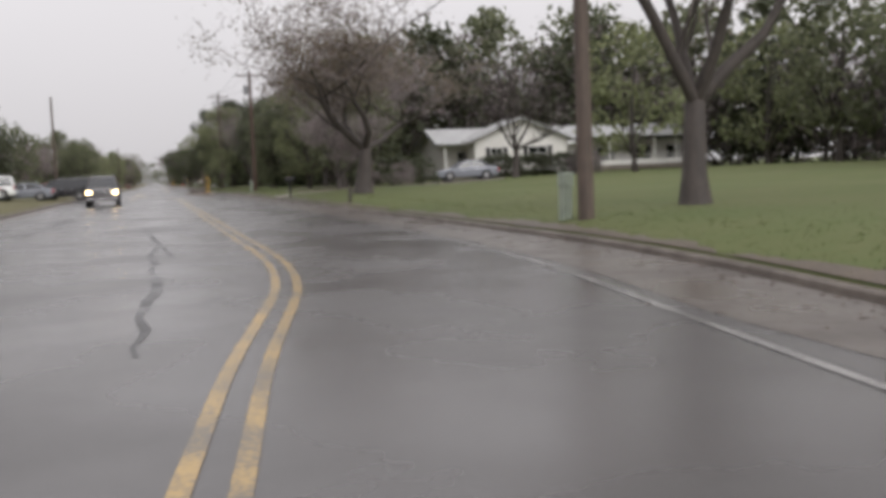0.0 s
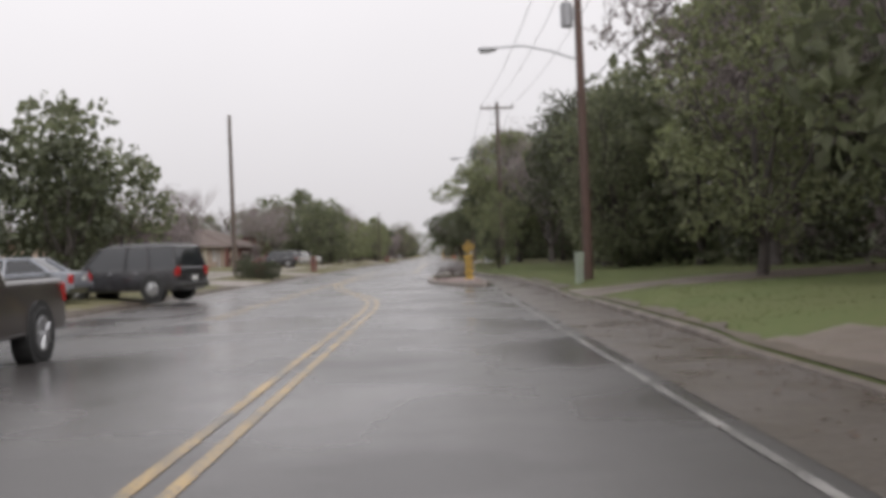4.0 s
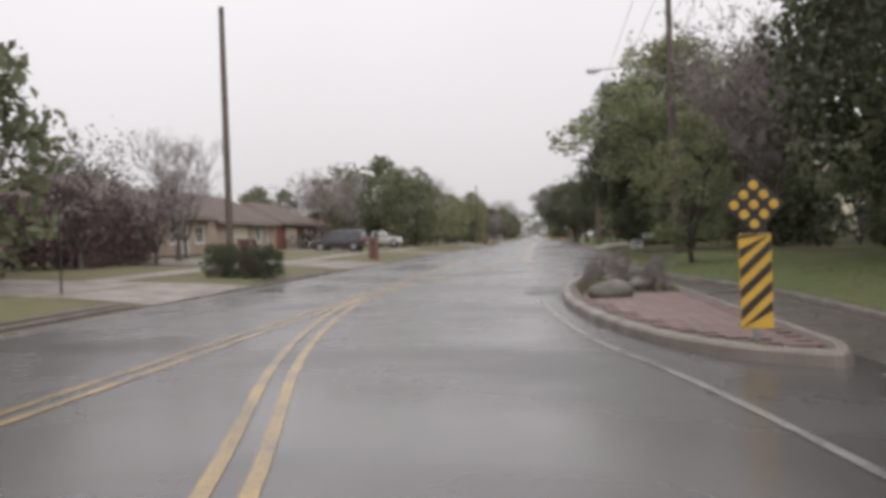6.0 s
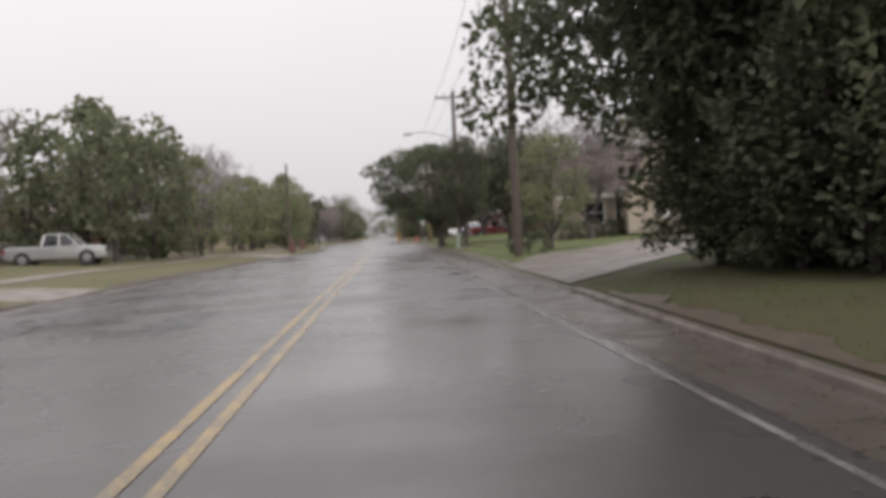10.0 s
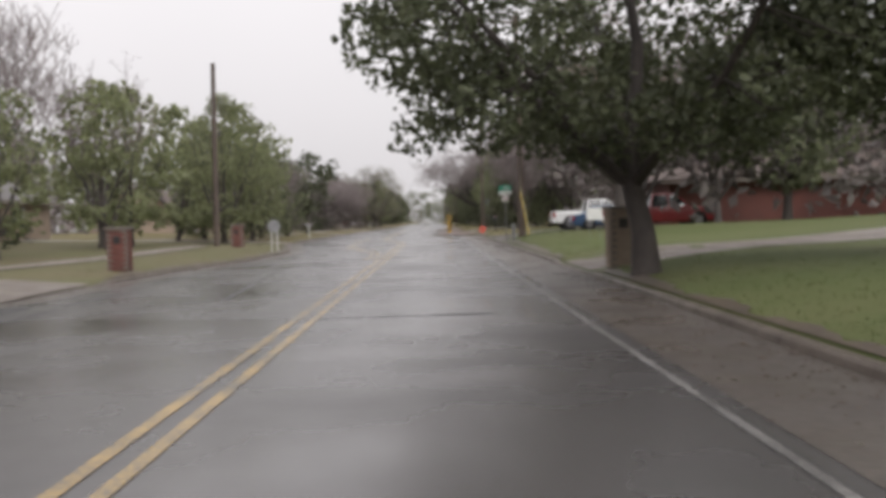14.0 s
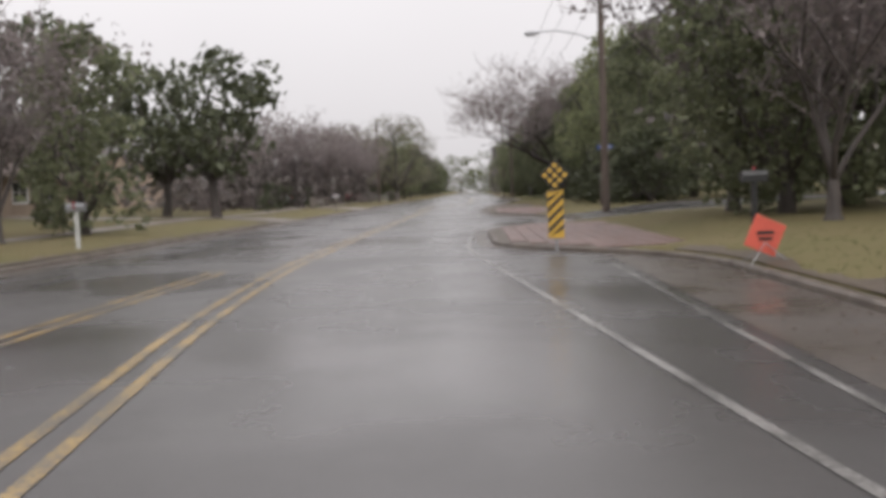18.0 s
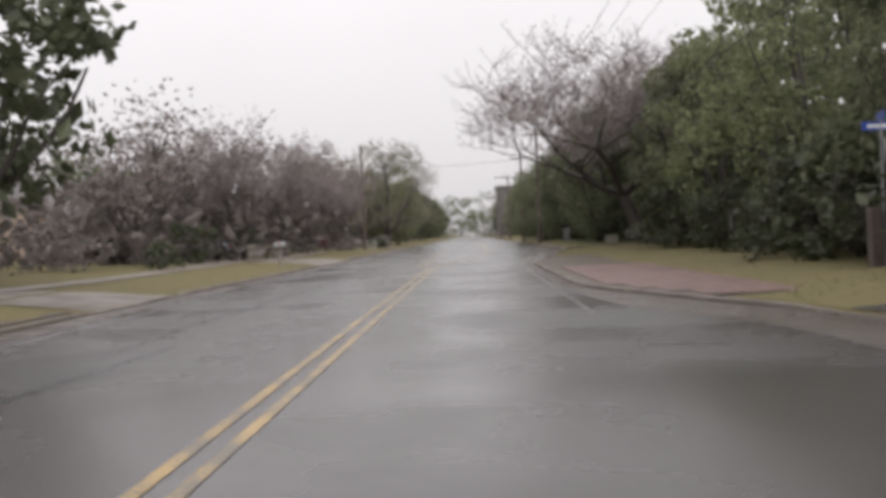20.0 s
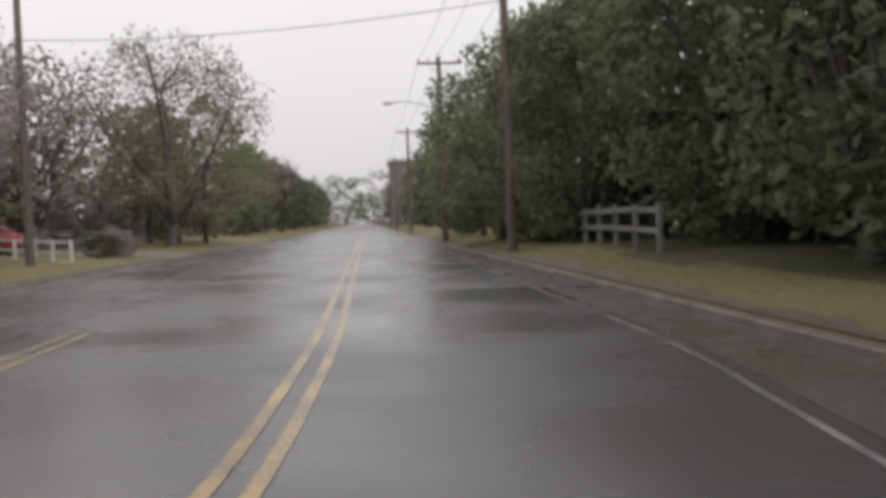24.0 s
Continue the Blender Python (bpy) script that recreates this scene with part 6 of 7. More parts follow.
# ---- roadside furniture ----
def marker(x, y, label):
    """Object marker: a striped panel with a diamond of nine round reflectors above it."""
    z = ground_z(x, y) if x > kerb_r(y) else 0.06
    ob = thing("object_marker", label, "sign", pose(x, y, z, 0, 0, 0), group="striped markers on the kerb islands")
    part("post", boxmesh(-0.03, 0.012, -0.1, 0.03, 0.05, 1.78), GREYMETAL, ob)
    panel = part("panel", boxmesh(-0.165, -0.008, 0.22, 0.165, 0.008, 1.20, bevel=0.006), SIGNYELLOW, ob, "black and yellow striped panel")
    for k in range(6):
        z0 = 0.10 + k * 0.21
        bm = bmesh.new()
        pts = []
        for px, pz in ((-0.16, z0), (0.16, z0 + 0.30), (0.16, z0 + 0.405), (-0.16, z0 + 0.105)):
            pts.append((px, min(max(pz, 0.225), 1.195)))
        area = sum(a[0] * b[1] - b[0] * a[1] for a, b in zip(pts, pts[1:] + pts[:1]))
        if abs(area) > 0.004:
            fr = [bm.verts.new((px, -0.012, pz)) for px, pz in pts]
            bk = [bm.verts.new((px, -0.0085, pz)) for px, pz in pts]
            bm.faces.new(fr), bm.faces.new(bk[::-1])
            for i in range(4):
                j = (i + 1) % 4
                bm.faces.new((fr[i], bk[i], bk[j], fr[j]))
            bmesh.ops.recalc_face_normals(bm, faces=bm.faces)
            part("stripe", bm, BLACKPAINT, panel)
        else:
            bm.free()
    bm = bmesh.new()
    box(bm, -0.225, -0.008, -0.225, 0.225, 0.008, 0.225, bevel=0.005, m=Matrix.Translation((0, 0, 1.50)) @ Matrix.Rotation(radians(45), 4, "Y"))
    plate = part("plate", bm, BLACKPAINT, ob, "black diamond plate with round reflectors")
    for i in (-1, 0, 1):
        for j in (-1, 0, 1):
            px, pz = (i + j) * 0.1, 1.50 + (i - j) * 0.1
            part("reflector", tubemesh((px, -0.009, pz), (px, -0.028, pz), 0.05, 0.044, n=12), SIGNYELLOW, plate)
    return ob


def mailbox(x, y, turn, label, mat=BLACKPAINT, post=BLACKPAINT):
    ob = thing("mailbox", label, "mailbox", pose(x, y, ground_z(x, y), 0, 0, turn), group="mailboxes along the kerb")
    part("post", boxmesh(-0.05, -0.05, -0.1, 0.05, 0.05, 1.0, bevel=0.008), post, ob)
    bm = bmesh.new()
    n = 10
    rows = []
    for yy in (-0.25, 0.25):
        rows.append([bm.verts.new((px, yy, pz)) for px, pz in [(-0.09, 1.0), (0.09, 1.0)] + [(0.09 * math.cos(math.pi * i / n), 1.13 + 0.09 * math.sin(math.pi * i / n)) for i in range(n + 1)]])
    k = len(rows[0])
    for i in range(k):
        j = (i + 1) % k
        bm.faces.new((rows[0][i], rows[0][j], rows[1][j], rows[1][i]))
    bm.faces.new(rows[0][::-1]), bm.faces.new(rows[1])
    bmesh.ops.recalc_face_normals(bm, faces=bm.faces)
    part("box", bm, mat, ob)
    part("flag", boxmesh(0.095, -0.05, 1.08, 0.105, 0.0, 1.3), SIGNRED, ob, "small red flag")
    return ob


def brick_mailbox(x, y, label, w=0.56, h=1.3, bricks=REDBRICK):
    ob = thing("brick_mailbox", label, "mailbox", pose(x, y, ground_z(x, y), 0, 0, 4), group="brick mailboxes along the kerb")
    core = part("pillar", boxmesh(-w / 2 + 0.015, -w / 2 + 0.015, -0.1, w / 2 - 0.015, w / 2 - 0.015, h), CONCRETE, ob, "mortar core of the pillar")
    me = mesh_of("brick", boxmesh(-0.1, -0.045, -0.03, 0.1, 0.045, 0.03, bevel=0.006), bricks)
    n = int(h / 0.072)
    for k in range(n):
        for s in range(4):
            for c in (-1, 0, 1):
                u = c * 0.205 + (0.05 if k % 2 else -0.05)
                if abs(u) > w / 2 - 0.06:
                    continue
                b = part("brick", me, None, ob)
                b.matrix_basis = pose(0, 0, 0, 0, 0, 90 * s) @ pose(u, -w / 2 + 0.03, 0.036 + k * 0.072)
    part("cap", boxmesh(-w / 2 - 0.05, -w / 2 - 0.05, h, w / 2 + 0.05, w / 2 + 0.05, h + 0.07, bevel=0.01), CONCRETE, ob)
    part("mailbox_door", boxmesh(-0.1, -w / 2 - 0.02, h - 0.42, 0.1, -w / 2 + 0.01, h - 0.2, bevel=0.01), BLACKPAINT, ob)
    return ob


def pedestal(x, y, label, h=0.95):
    """Cable pedestal beside a pole."""
    ob = thing("cable_pedestal", label, "utility box", pose(x, y, ground_z(x, y), 0, 2, 10))
    part("casing", boxmesh(-0.11, -0.11, -0.1, 0.11, 0.11, h, bevel=0.02), PLASTIC, ob)
    part("cap", boxmesh(-0.13, -0.13, h - 0.28, 0.13, 0.13, h + 0.03, bevel=0.03), PLASTIC, ob)
    part("lock", tubemesh((0, -0.11, h * 0.4), (0, -0.14, h * 0.4), 0.02, 0.02), GREYMETAL, ob)
    return ob


def yard_sign(x, y, label, w=0.62, h=0.46, lift=0.22, face=SIGNWHITE, printed=True):
    ob = thing("yard_sign", label, "sign", pose(x, y, ground_z(x, y), 0, 0, -6))
    for sx in (-0.2, 0.2):
        part("stake", tubemesh((sx, 0, -0.15), (sx, 0, lift + 0.1), 0.006, 0.006, n=5), GREYMETAL, ob)
    board = part("board", boxmesh(-w / 2, -0.008, lift, w / 2, 0.008, lift + h, bevel=0.004), face, ob)
    for k, (a, b, q) in enumerate(((-0.22, 0.22, 0.34), (-0.25, 0.25, 0.21), (-0.16, 0.16, 0.09)) if printed else ()):
        part("text_bar", boxmesh(a * w / 0.62, -0.012, lift + q * h / 0.46, b * w / 0.62, -0.0085, lift + (q + (0.08 if k < 2 else 0.04)) * h / 0.46), CARGREY if k != 1 else BLACKPAINT, board)
    return ob


def rail_fence(points, label, mat, h=1.0, rails=2, step=2.4, group="rail fences"):
    ob = thing("rail_fence", label, "fence", Matrix.Identity(4), group=group)
    spots = []
    for (x0, y0), (x1, y1) in zip(points, points[1:]):
        n = max(1, round(math.hypot(x1 - x0, y1 - y0) / step))
        spots += [(x0 + (x1 - x0) * i / n, y0 + (y1 - y0) * i / n) for i in range(n)]
    spots.append(points[-1])
    rnd = random.Random(int(points[0][1]))
    for x, y in spots:
        z = ground_z(x, y)
        part("post", boxmesh(x - 0.06, y - 0.06, z - 0.2, x + 0.06, y + 0.06, z + h + rnd.uniform(0, 0.06), bevel=0.01), mat, ob)
    for (x0, y0), (x1, y1) in zip(spots, spots[1:]):
        za, zb = ground_z(x0, y0), ground_z(x1, y1)
        for k in range(rails):
            q = h * (0.9 - k * 0.45)
            bm = bmesh.new()
            a, b = Vector((x0, y0, za + q + rnd.uniform(-0.02, 0.02))), Vector((x1, y1, zb + q))
            d = (b - a).normalized()
            m = Matrix.Translation(a) @ d.to_track_quat("Y", "Z").to_matrix().to_4x4()
            box(bm, -0.025, 0.0, -0.06, 0.025, (b - a).length, 0.06, m=m)
            part("rail", bm, mat, ob)
    return ob


marker(2.84, 87.8, "yellow and black striped object marker on the island")
marker(2.95, 270.3, "yellow and black striped object marker on the island")
closed_island("kerb_island_first", NOSE, "red clay paving on a kerb island")
island("kerb_island_second", 269.8, 284, "red clay paving on a kerb island")
island("kerb_island_late", 297, 328, "red clay paving on a long kerb island")

stub = thing("bollard", "short dark wooden post in the verge", "post", pose(6.0, 36.2, ground_z(6.0, 36.2), 0, 2, 8))
part("post", boxmesh(-0.06, -0.06, -0.15, 0.06, 0.06, 0.62, bevel=0.015), BARK, stub)
part("cap", boxmesh(-0.066, -0.066, 0.62, 0.066, 0.066, 0.65, bevel=0.012), BARK, stub)
mailbox(5.7, 52.5, 90, "black mailbox on a dark post by the kerb")
mailbox(6.7, 269.4, 90, "dark mailbox on a thick post by the kerb")
mailbox(-9.4, 276.0, -90, "grey mailbox on a white post by the kerb", GREYMETAL, FENCEWHITE)
mailbox(-9.3, 322.5, -90, "grey mailbox by the far kerb", GREYMETAL, FENCEWOOD)
brick_mailbox(5.9, 213.0, "tan brick mailbox pillar beside a driveway", bricks=TANBRICK)
brick_mailbox(-9.6, 136.0, "red brick mailbox pillar on the verge")
brick_mailbox(-9.7, 110.6, "red brick mailbox pillar among shrubs")
brick_mailbox(-7.4, 219.2, "red brick mailbox pillar on the verge", 0.6, 1.2)
brick_mailbox(-8.4, 240.5, "dark red brick mailbox pillar beside a pole", 0.6, 1.1)
for x, y, h in ((-10.9, 110.7, 1.2), (-10.4, 109.9, 1.15), (-9.9, 109.7, 1.05), (-9.3, 109.8, 1.1), (-8.9, 110.5, 1.2), (-9.9, 111.6, 1.3), (-9.1, 111.5, 1.2), (-10.6, 111.4, 1.2)):
    tree("shrub", x, y, h, 0.85, label="rounded dark shrub around a brick mailbox")
for x, y in ((6.25, 14.6), (6.15, 80.6), (7.0, 123.5), (5.95, 194.6)):
    pedestal(x, y, "pale green cable pedestal in the grass")
yard_sign(5.92, 130.2, "small white yard sign with grey printed bars", lift=0.08)
# This board takes a grey material that paints in the shade of the tree.
yard_sign(7.6, 140.0, "yard sign under a dark tree, board grey with painted shade", 0.7, 0.3, 0.55, PLASTIC)
yard_sign(7.8, 227.6, "blank white board sign before an old tree", 0.6, 0.46, 0.7, printed=False)

# boulders and low plants on the first island
for x, y, s, seed in ((1.95, 95.4, 0.36, 1), (2.7, 97.6, 0.26, 2), (2.4, 100.6, 0.22, 3)):
    bm = bmesh.new()
    bmesh.ops.create_icosphere(bm, subdivisions=3, radius=s)
    for vert in bm.verts:
        k = 1 + 0.35 * noise.noise(vert.co * 2.2 + Vector((seed * 7.0, 0, 0)))
        vert.co = Vector((vert.co.x * k * 1.25, vert.co.y * k, vert.co.z * k * 0.62))
    rock = tagged(new("boulder", mesh_of("boulder", bm, ROCK)), "rounded grey-brown boulder on the kerb island", "rock", group="boulders on the island")
    rock.matrix_basis = pose(x, y, 0.13 + s * 0.38, 0, 0, seed * 50)
for x, y, h in ((1.9, 101.4, 0.55), (2.6, 102.2, 0.75), (1.65, 98.4, 0.4), (2.95, 97.0, 0.7), (2.2, 104.5, 0.6), (3.1, 99.2, 0.65), (2.3, 98.8, 0.5)):
    tree("low", x, y, h, 1.0, label="low brown bush on the kerb island", sink=-0.13)

vehicle("sedan", pose(-18.2, 338.5, ground_z(-18.2, 338.5), 0, 0, 70), CARGREY, "sedan", "blue-grey sedan parked before a tan house")
vehicle("sedan", pose(-17.6, 385.5, ground_z(-17.6, 385.5), 0, 0, 88), CARRED, "sedan", "red sedan parked behind a white fence")
tag = thing("kerb_number", "dark painted panel with a pale bar on the kerb", "marking", pose(4.78, 336.75, 0.04, 0, 0, -100))
part("panel", boxmesh(-0.2, -0.012, 0.0, 0.2, 0.0, 0.07), BLACKPAINT, tag)
part("text_bar", boxmesh(-0.14, -0.016, 0.02, 0.14, -0.0125, 0.052), SIGNWHITE, tag)

# low eight-sided sign seen from behind, on two white posts
ob = thing("low_sign", "low eight-sided grey sign on two white posts", "sign", pose(-5.75, 236.0, ground_z(-5.75, 236.0)))
for sx in (-0.13, 0.13):
    part("post", boxmesh(sx - 0.035, -0.03, -0.2, sx + 0.035, 0.03, 1.0, bevel=0.008), FENCEWHITE, ob)
part("plate", tubemesh((0, -0.032, 1.2), (0, -0.045, 1.2), 0.31, 0.31, n=8), GREYMETAL, ob, "grey back of an eight-sided plate")

v, f = [], []
rnd_t = random.Random(31)
while len(f) < 2600:
    x, y = rnd_t.uniform(1.0, 3.5), rnd_t.uniform(96.3, 107.5)
    if not inside(inset(NOSE, 0.3), x, y):
        continue
    a, h = rnd_t.uniform(0, 6.28), rnd_t.uniform(0.05, 0.14)
    k = len(v)
    v += [(x - 0.012 * math.cos(a), y - 0.012 * math.sin(a), 0.12), (x + 0.012 * math.cos(a), y + 0.012 * math.sin(a), 0.12), (x + rnd_t.gauss(0, 0.05), y + rnd_t.gauss(0, 0.05), 0.12 + h)]
    f.append((k, k + 1, k + 2))
tagged(new("island_grass", raw_mesh("island_grass", v, f, BROWNBLADE)), "tufts of dull grass on the kerb island", "grass", kind="stuff")

# crumpled orange warning sign on the verge
ob = thing("warning_sign", "tilted orange cloth warning sign on the verge", "sign", pose(5.4, 264.4, ground_z(5.4, 264.4), 0, 0, 5) @ Matrix.Scale(0.62, 4))
bm = bmesh.new()
box(bm, -0.38, -0.012, -0.38, 0.38, 0.012, 0.38, bevel=0.01, m=Matrix.Translation((0, 0, 0.66)) @ Matrix.Rotation(radians(24), 4, "Y"))
cloth = part("cloth", bm, ORANGE, ob)
part("text_bar", boxmesh(-0.2, -0.02, 0.68, 0.2, -0.014, 0.76), BLACKPAINT, cloth)
part("text_bar", boxmesh(-0.16, -0.02, 0.54, 0.16, -0.014, 0.62), BLACKPAINT, cloth)
for sx in (-1, 1):
    part("leg", tubemesh((0, 0.03, 0.5), (sx * 0.45, 0.3, 0.02), 0.012, 0.012, n=6), GREYMETAL, ob)
    part("leg", tubemesh((0, 0.0, 0.5), (sx * 0.45, -0.3, 0.02), 0.012, 0.012, n=6), GREYMETAL, ob)

# street name sign with a parking sign, beside the pole with the yellow guy guards
ob = thing("street_sign", "green bicycle route sign above a no-parking sign", "sign", pose(5.35, 239.6, ground_z(5.35, 239.6) - 0.1, 0, 0, 0))
part("post", tubemesh((0, 0.03, -0.2), (0, 0.03, 2.95), 0.028, 0.028, n=8), GREYMETAL, ob)
g = part("name_plate", boxmesh(-0.31, -0.006, 2.66, 0.31, 0.006, 2.93, bevel=0.005), SIGNGREEN, ob, "green plate with a bicycle")
bm = bmesh.new()
for cx in (-0.11, 0.11):
    for i in range(16):
        a, b = 2 * math.pi * i / 16, 2 * math.pi * (i + 1) / 16
        tube(bm, (cx + 0.06 * math.cos(a), -0.009, 2.765 + 0.06 * math.sin(a)), (cx + 0.06 * math.cos(b), -0.009, 2.765 + 0.06 * math.sin(b)), 0.008, 0.008, 4)
for a, b in (((-0.11, 2.765), (-0.05, 2.85)), ((-0.05, 2.85), (0.07, 2.85)), ((0.07, 2.85), (0.0, 2.765)), ((0.0, 2.765), (-0.11, 2.765)), ((0.0, 2.765), (-0.055, 2.865)), ((0.11, 2.765), (0.06, 2.885)), ((0.06, 2.885), (0.1, 2.885)), ((-0.085, 2.866), (-0.03, 2.866))):
    tube(bm, (a[0], -0.009, a[1]), (b[0], -0.009, b[1]), 0.008, 0.008, 4)
part("bicycle_symbol", bm, SIGNWHITE, g, "white bicycle symbol")
w_ = part("name_strip", boxmesh(-0.31, -0.006, 2.48, 0.31, 0.006, 2.645, bevel=0.005), SIGNWHITE, ob, "white name strip")
part("text_bar", boxmesh(-0.24, -0.01, 2.53, 0.24, -0.0065, 2.59), PLASTIC, w_)
pk = part("parking_plate", boxmesh(-0.15, -0.006, 2.14, 0.15, 0.006, 2.44, bevel=0.005), SIGNWHITE, ob, "white no-parking plate")
bm = bmesh.new()
for i in range(24):
    a, b = 2 * math.pi * i / 24, 2 * math.pi * (i + 1) / 24
    tube(bm, (0.115 * math.cos(a), -0.011, 2.29 + 0.115 * math.sin(a)), (0.115 * math.cos(b), -0.011, 2.29 + 0.115 * math.sin(b)), 0.013, 0.013, 4)
tube(bm, (-0.08, -0.012, 2.37), (0.08, -0.012, 2.21), 0.011, 0.011, 4)
part("red_ring", bm, SIGNRED, pk, "red ring with a slash")
letter = bpy.data.curves.new("letter", "FONT")
letter.body, letter.size, letter.align_x, letter.align_y, letter.extrude = "P", 0.2, "CENTER", "CENTER", 0.002
lo = new("letter", letter)
lo.data.materials.append(BLACKPAINT)
lo.matrix_basis, lo.parent = pose(0, -0.009, 2.29, 90, 0, 0), pk
for dx, y, top, shell in ((0.0, 236.05, 2.0, GUARD), (0.07, 236.2, 2.5, PALEGUARD)):
    g = thing("guy_wire", "yellow plastic guard on a slanting guy wire" if shell is GUARD else "sun-faded pale guard on a slanting guy wire", "cable", pose(6.12 + dx, y, ground_z(6.12 + dx, y), 0, 0, 0), group="guy wires at the pole")
    part("guard", tubemesh((0, 0, 0.0), (-0.145 * top, 0.2 * top, top), 0.021, 0.021, n=8), shell, g)
    part("cable", tubemesh((-0.145 * top, 0.2 * top, top), (-0.12 - dx, 3.0, 8.4 + 0.3 * top), 0.01, 0.01, n=5), WIRE, g)

# telephone pedestal beside the pole
ob = thing("telephone_pedestal", "small grey steel telephone pedestal beside a pole", "pedestal", pose(5.55, 237.6, ground_z(5.55, 237.6), 0, 0, 0))
part("body", boxmesh(-0.075, -0.06, -0.1, 0.075, 0.06, 0.72, bevel=0.015), GREYMETAL, ob)
part("cap", boxmesh(-0.09, -0.075, 0.5, 0.09, 0.075, 0.78, bevel=0.02), GREYMETAL, ob)

# blue street name blades on a wooden post
ob = thing("corner_sign", "crossed blue street name blades on a post", "sign", pose(7.9, 299.2, ground_z(7.9, 299.2), 0, 0, 0))
part("post", tubemesh((0, 0, -0.2), (0, 0, 3.0), 0.03, 0.03, n=8), GREYMETAL, ob)
for z, turn in ((2.86, 0), (3.06, 78)):
    bm = bmesh.new()
    box(bm, -0.38, -0.008, z - 0.09, 0.38, 0.008, z + 0.09, bevel=0.005, m=Matrix.Rotation(radians(turn), 4, "Z"))
    bl = part("blade", bm, SIGNBLUE, ob)
    bm = bmesh.new()
    box(bm, -0.28, -0.012, z - 0.035, 0.28, -0.0085, z + 0.035, m=Matrix.Rotation(radians(turn), 4, "Z"))
    part("text_bar", bm, SIGNWHITE, bl)
bm = bmesh.new()
tube(bm, (0, -0.03, 2.35), (0, -0.036, 2.35), 0.30, 0.30, 8)
part("stop_plate", bm, GREYMETAL, ob, "grey edge-on eight-sided plate").matrix_basis = Matrix.Rotation(radians(76), 4, "Z")
part("wooden_post", boxmesh(-0.32, -0.14, -0.2, -0.08, 0.1, 1.2, bevel=0.02), POLEWOOD, ob, "thick dark wooden post")

# marker posts, fences
for x, y, h in ((9.3, 316.0, 1.5),):
    ob = thing("marker_post", "thin white marker post in the grass", "post", pose(x, y, ground_z(x, y), 0, 1, 0))
    part("post", boxmesh(-0.035, -0.02, -0.2, 0.035, 0.02, h, bevel=0.005), FENCEWHITE, ob)
    part("cap", boxmesh(-0.05, -0.03, h, 0.05, 0.03, h + 0.05, bevel=0.005), FENCEWHITE, ob)
ob = thing("slender_post", "thin dark post at the edge of a lawn", "post", pose(-11.3, 100.4, ground_z(-11.3, 100.4), 0, 0, 0))
part("post", tubemesh((0, 0, -0.2), (0, 0, 1.9), 0.03, 0.025, n=8), BLACKPAINT, ob)
part("bracket", boxmesh(-0.02, -0.15, 1.75, 0.02, 0.15, 1.8), BLACKPAINT, ob)
rail_fence([(10.4, 347.3), (10.9, 344.1), (11.65, 336.9)], "weathered white rail fence below the trees", FENCEGREY, 0.78, 2, 3.2)
rail_fence([(8.0, 370.0), (7.5, 359.0)], "weathered grey-white rail fence below dark trees", FENCEGREY, 1.05, 2, 2.2)

# ground-mounted utility cabinet on the late lawn
ob = thing("utility_cabinet", "low olive-beige steel utility cabinet on the lawn", "cabinet", pose(7.95, 337.9, ground_z(7.95, 337.9), 0, 0, -8))
part("pad", boxmesh(-0.5, -0.46, -0.08, 0.5, 0.46, 0.05, bevel=0.015), KERB, ob, "concrete pad")
part("body", boxmesh(-0.4, -0.36, 0.05, 0.4, 0.36, 0.52, bevel=0.02), CABINET, ob)
part("lid", boxmesh(-0.42, -0.38, 0.52, 0.42, 0.38, 0.57, bevel=0.018), CABINET, ob)
for sx in (-0.2, 0.2):
    d = part("door", boxmesh(sx - 0.185, -0.372, 0.09, sx + 0.185, -0.36, 0.49, bevel=0.005), CABINET, ob)
    part("handle", boxmesh(sx * 0.35 - 0.012, -0.39, 0.24, sx * 0.35 + 0.012, -0.372, 0.34, bevel=0.004), GREYMETAL, d)
rail_fence([(-10.6, 377.2), (-12.6, 379.0), (-14.8, 380.6)], "white rail fence before the budding trees", FENCEWHITE, 0.9, 3, 1.4)
rail_fence([(-12.5, 330), (-13.5, 338), (-13.5, 346)], "low grey wooden fence before the trees", FENCEWOOD, 0.9)
ob = thing("fire_hydrant", "dark fire hydrant on the verge", "hydrant", pose(6.6, 405, ground_z(6.6, 405)))
bm = bmesh.new()
for z0, z1, r0, r1 in ((0, 0.06, 0.17, 0.17), (0.06, 0.5, 0.12, 0.11), (0.5, 0.56, 0.15, 0.15), (0.56, 0.72, 0.13, 0.05)):
    tube(bm, (0, 0, z0), (0, 0, z1), r0, r1, 12)
tube(bm, (-0.2, 0, 0.4), (0.2, 0, 0.4), 0.06, 0.06, 8)
part("barrel", bm, BLACKPAINT, ob)
part("cap_nut", tubemesh((0, 0, 0.72), (0, 0, 0.79), 0.03, 0.03, n=5), BLACKPAINT, ob)
ob = thing("storm_drain", "low brick storm drain cover in the verge", "drain", pose(5.9, 339.5, ground_z(5.9, 339.5)))
part("frame", boxmesh(-0.4, -0.3, -0.1, 0.4, 0.3, 0.07, bevel=0.015), CONCRETE, ob)
for k in range(5):
    part("slot", boxmesh(-0.3 + k * 0.13, -0.2, 0.071, -0.23 + k * 0.13, 0.2, 0.078), BLACKPAINT, ob)
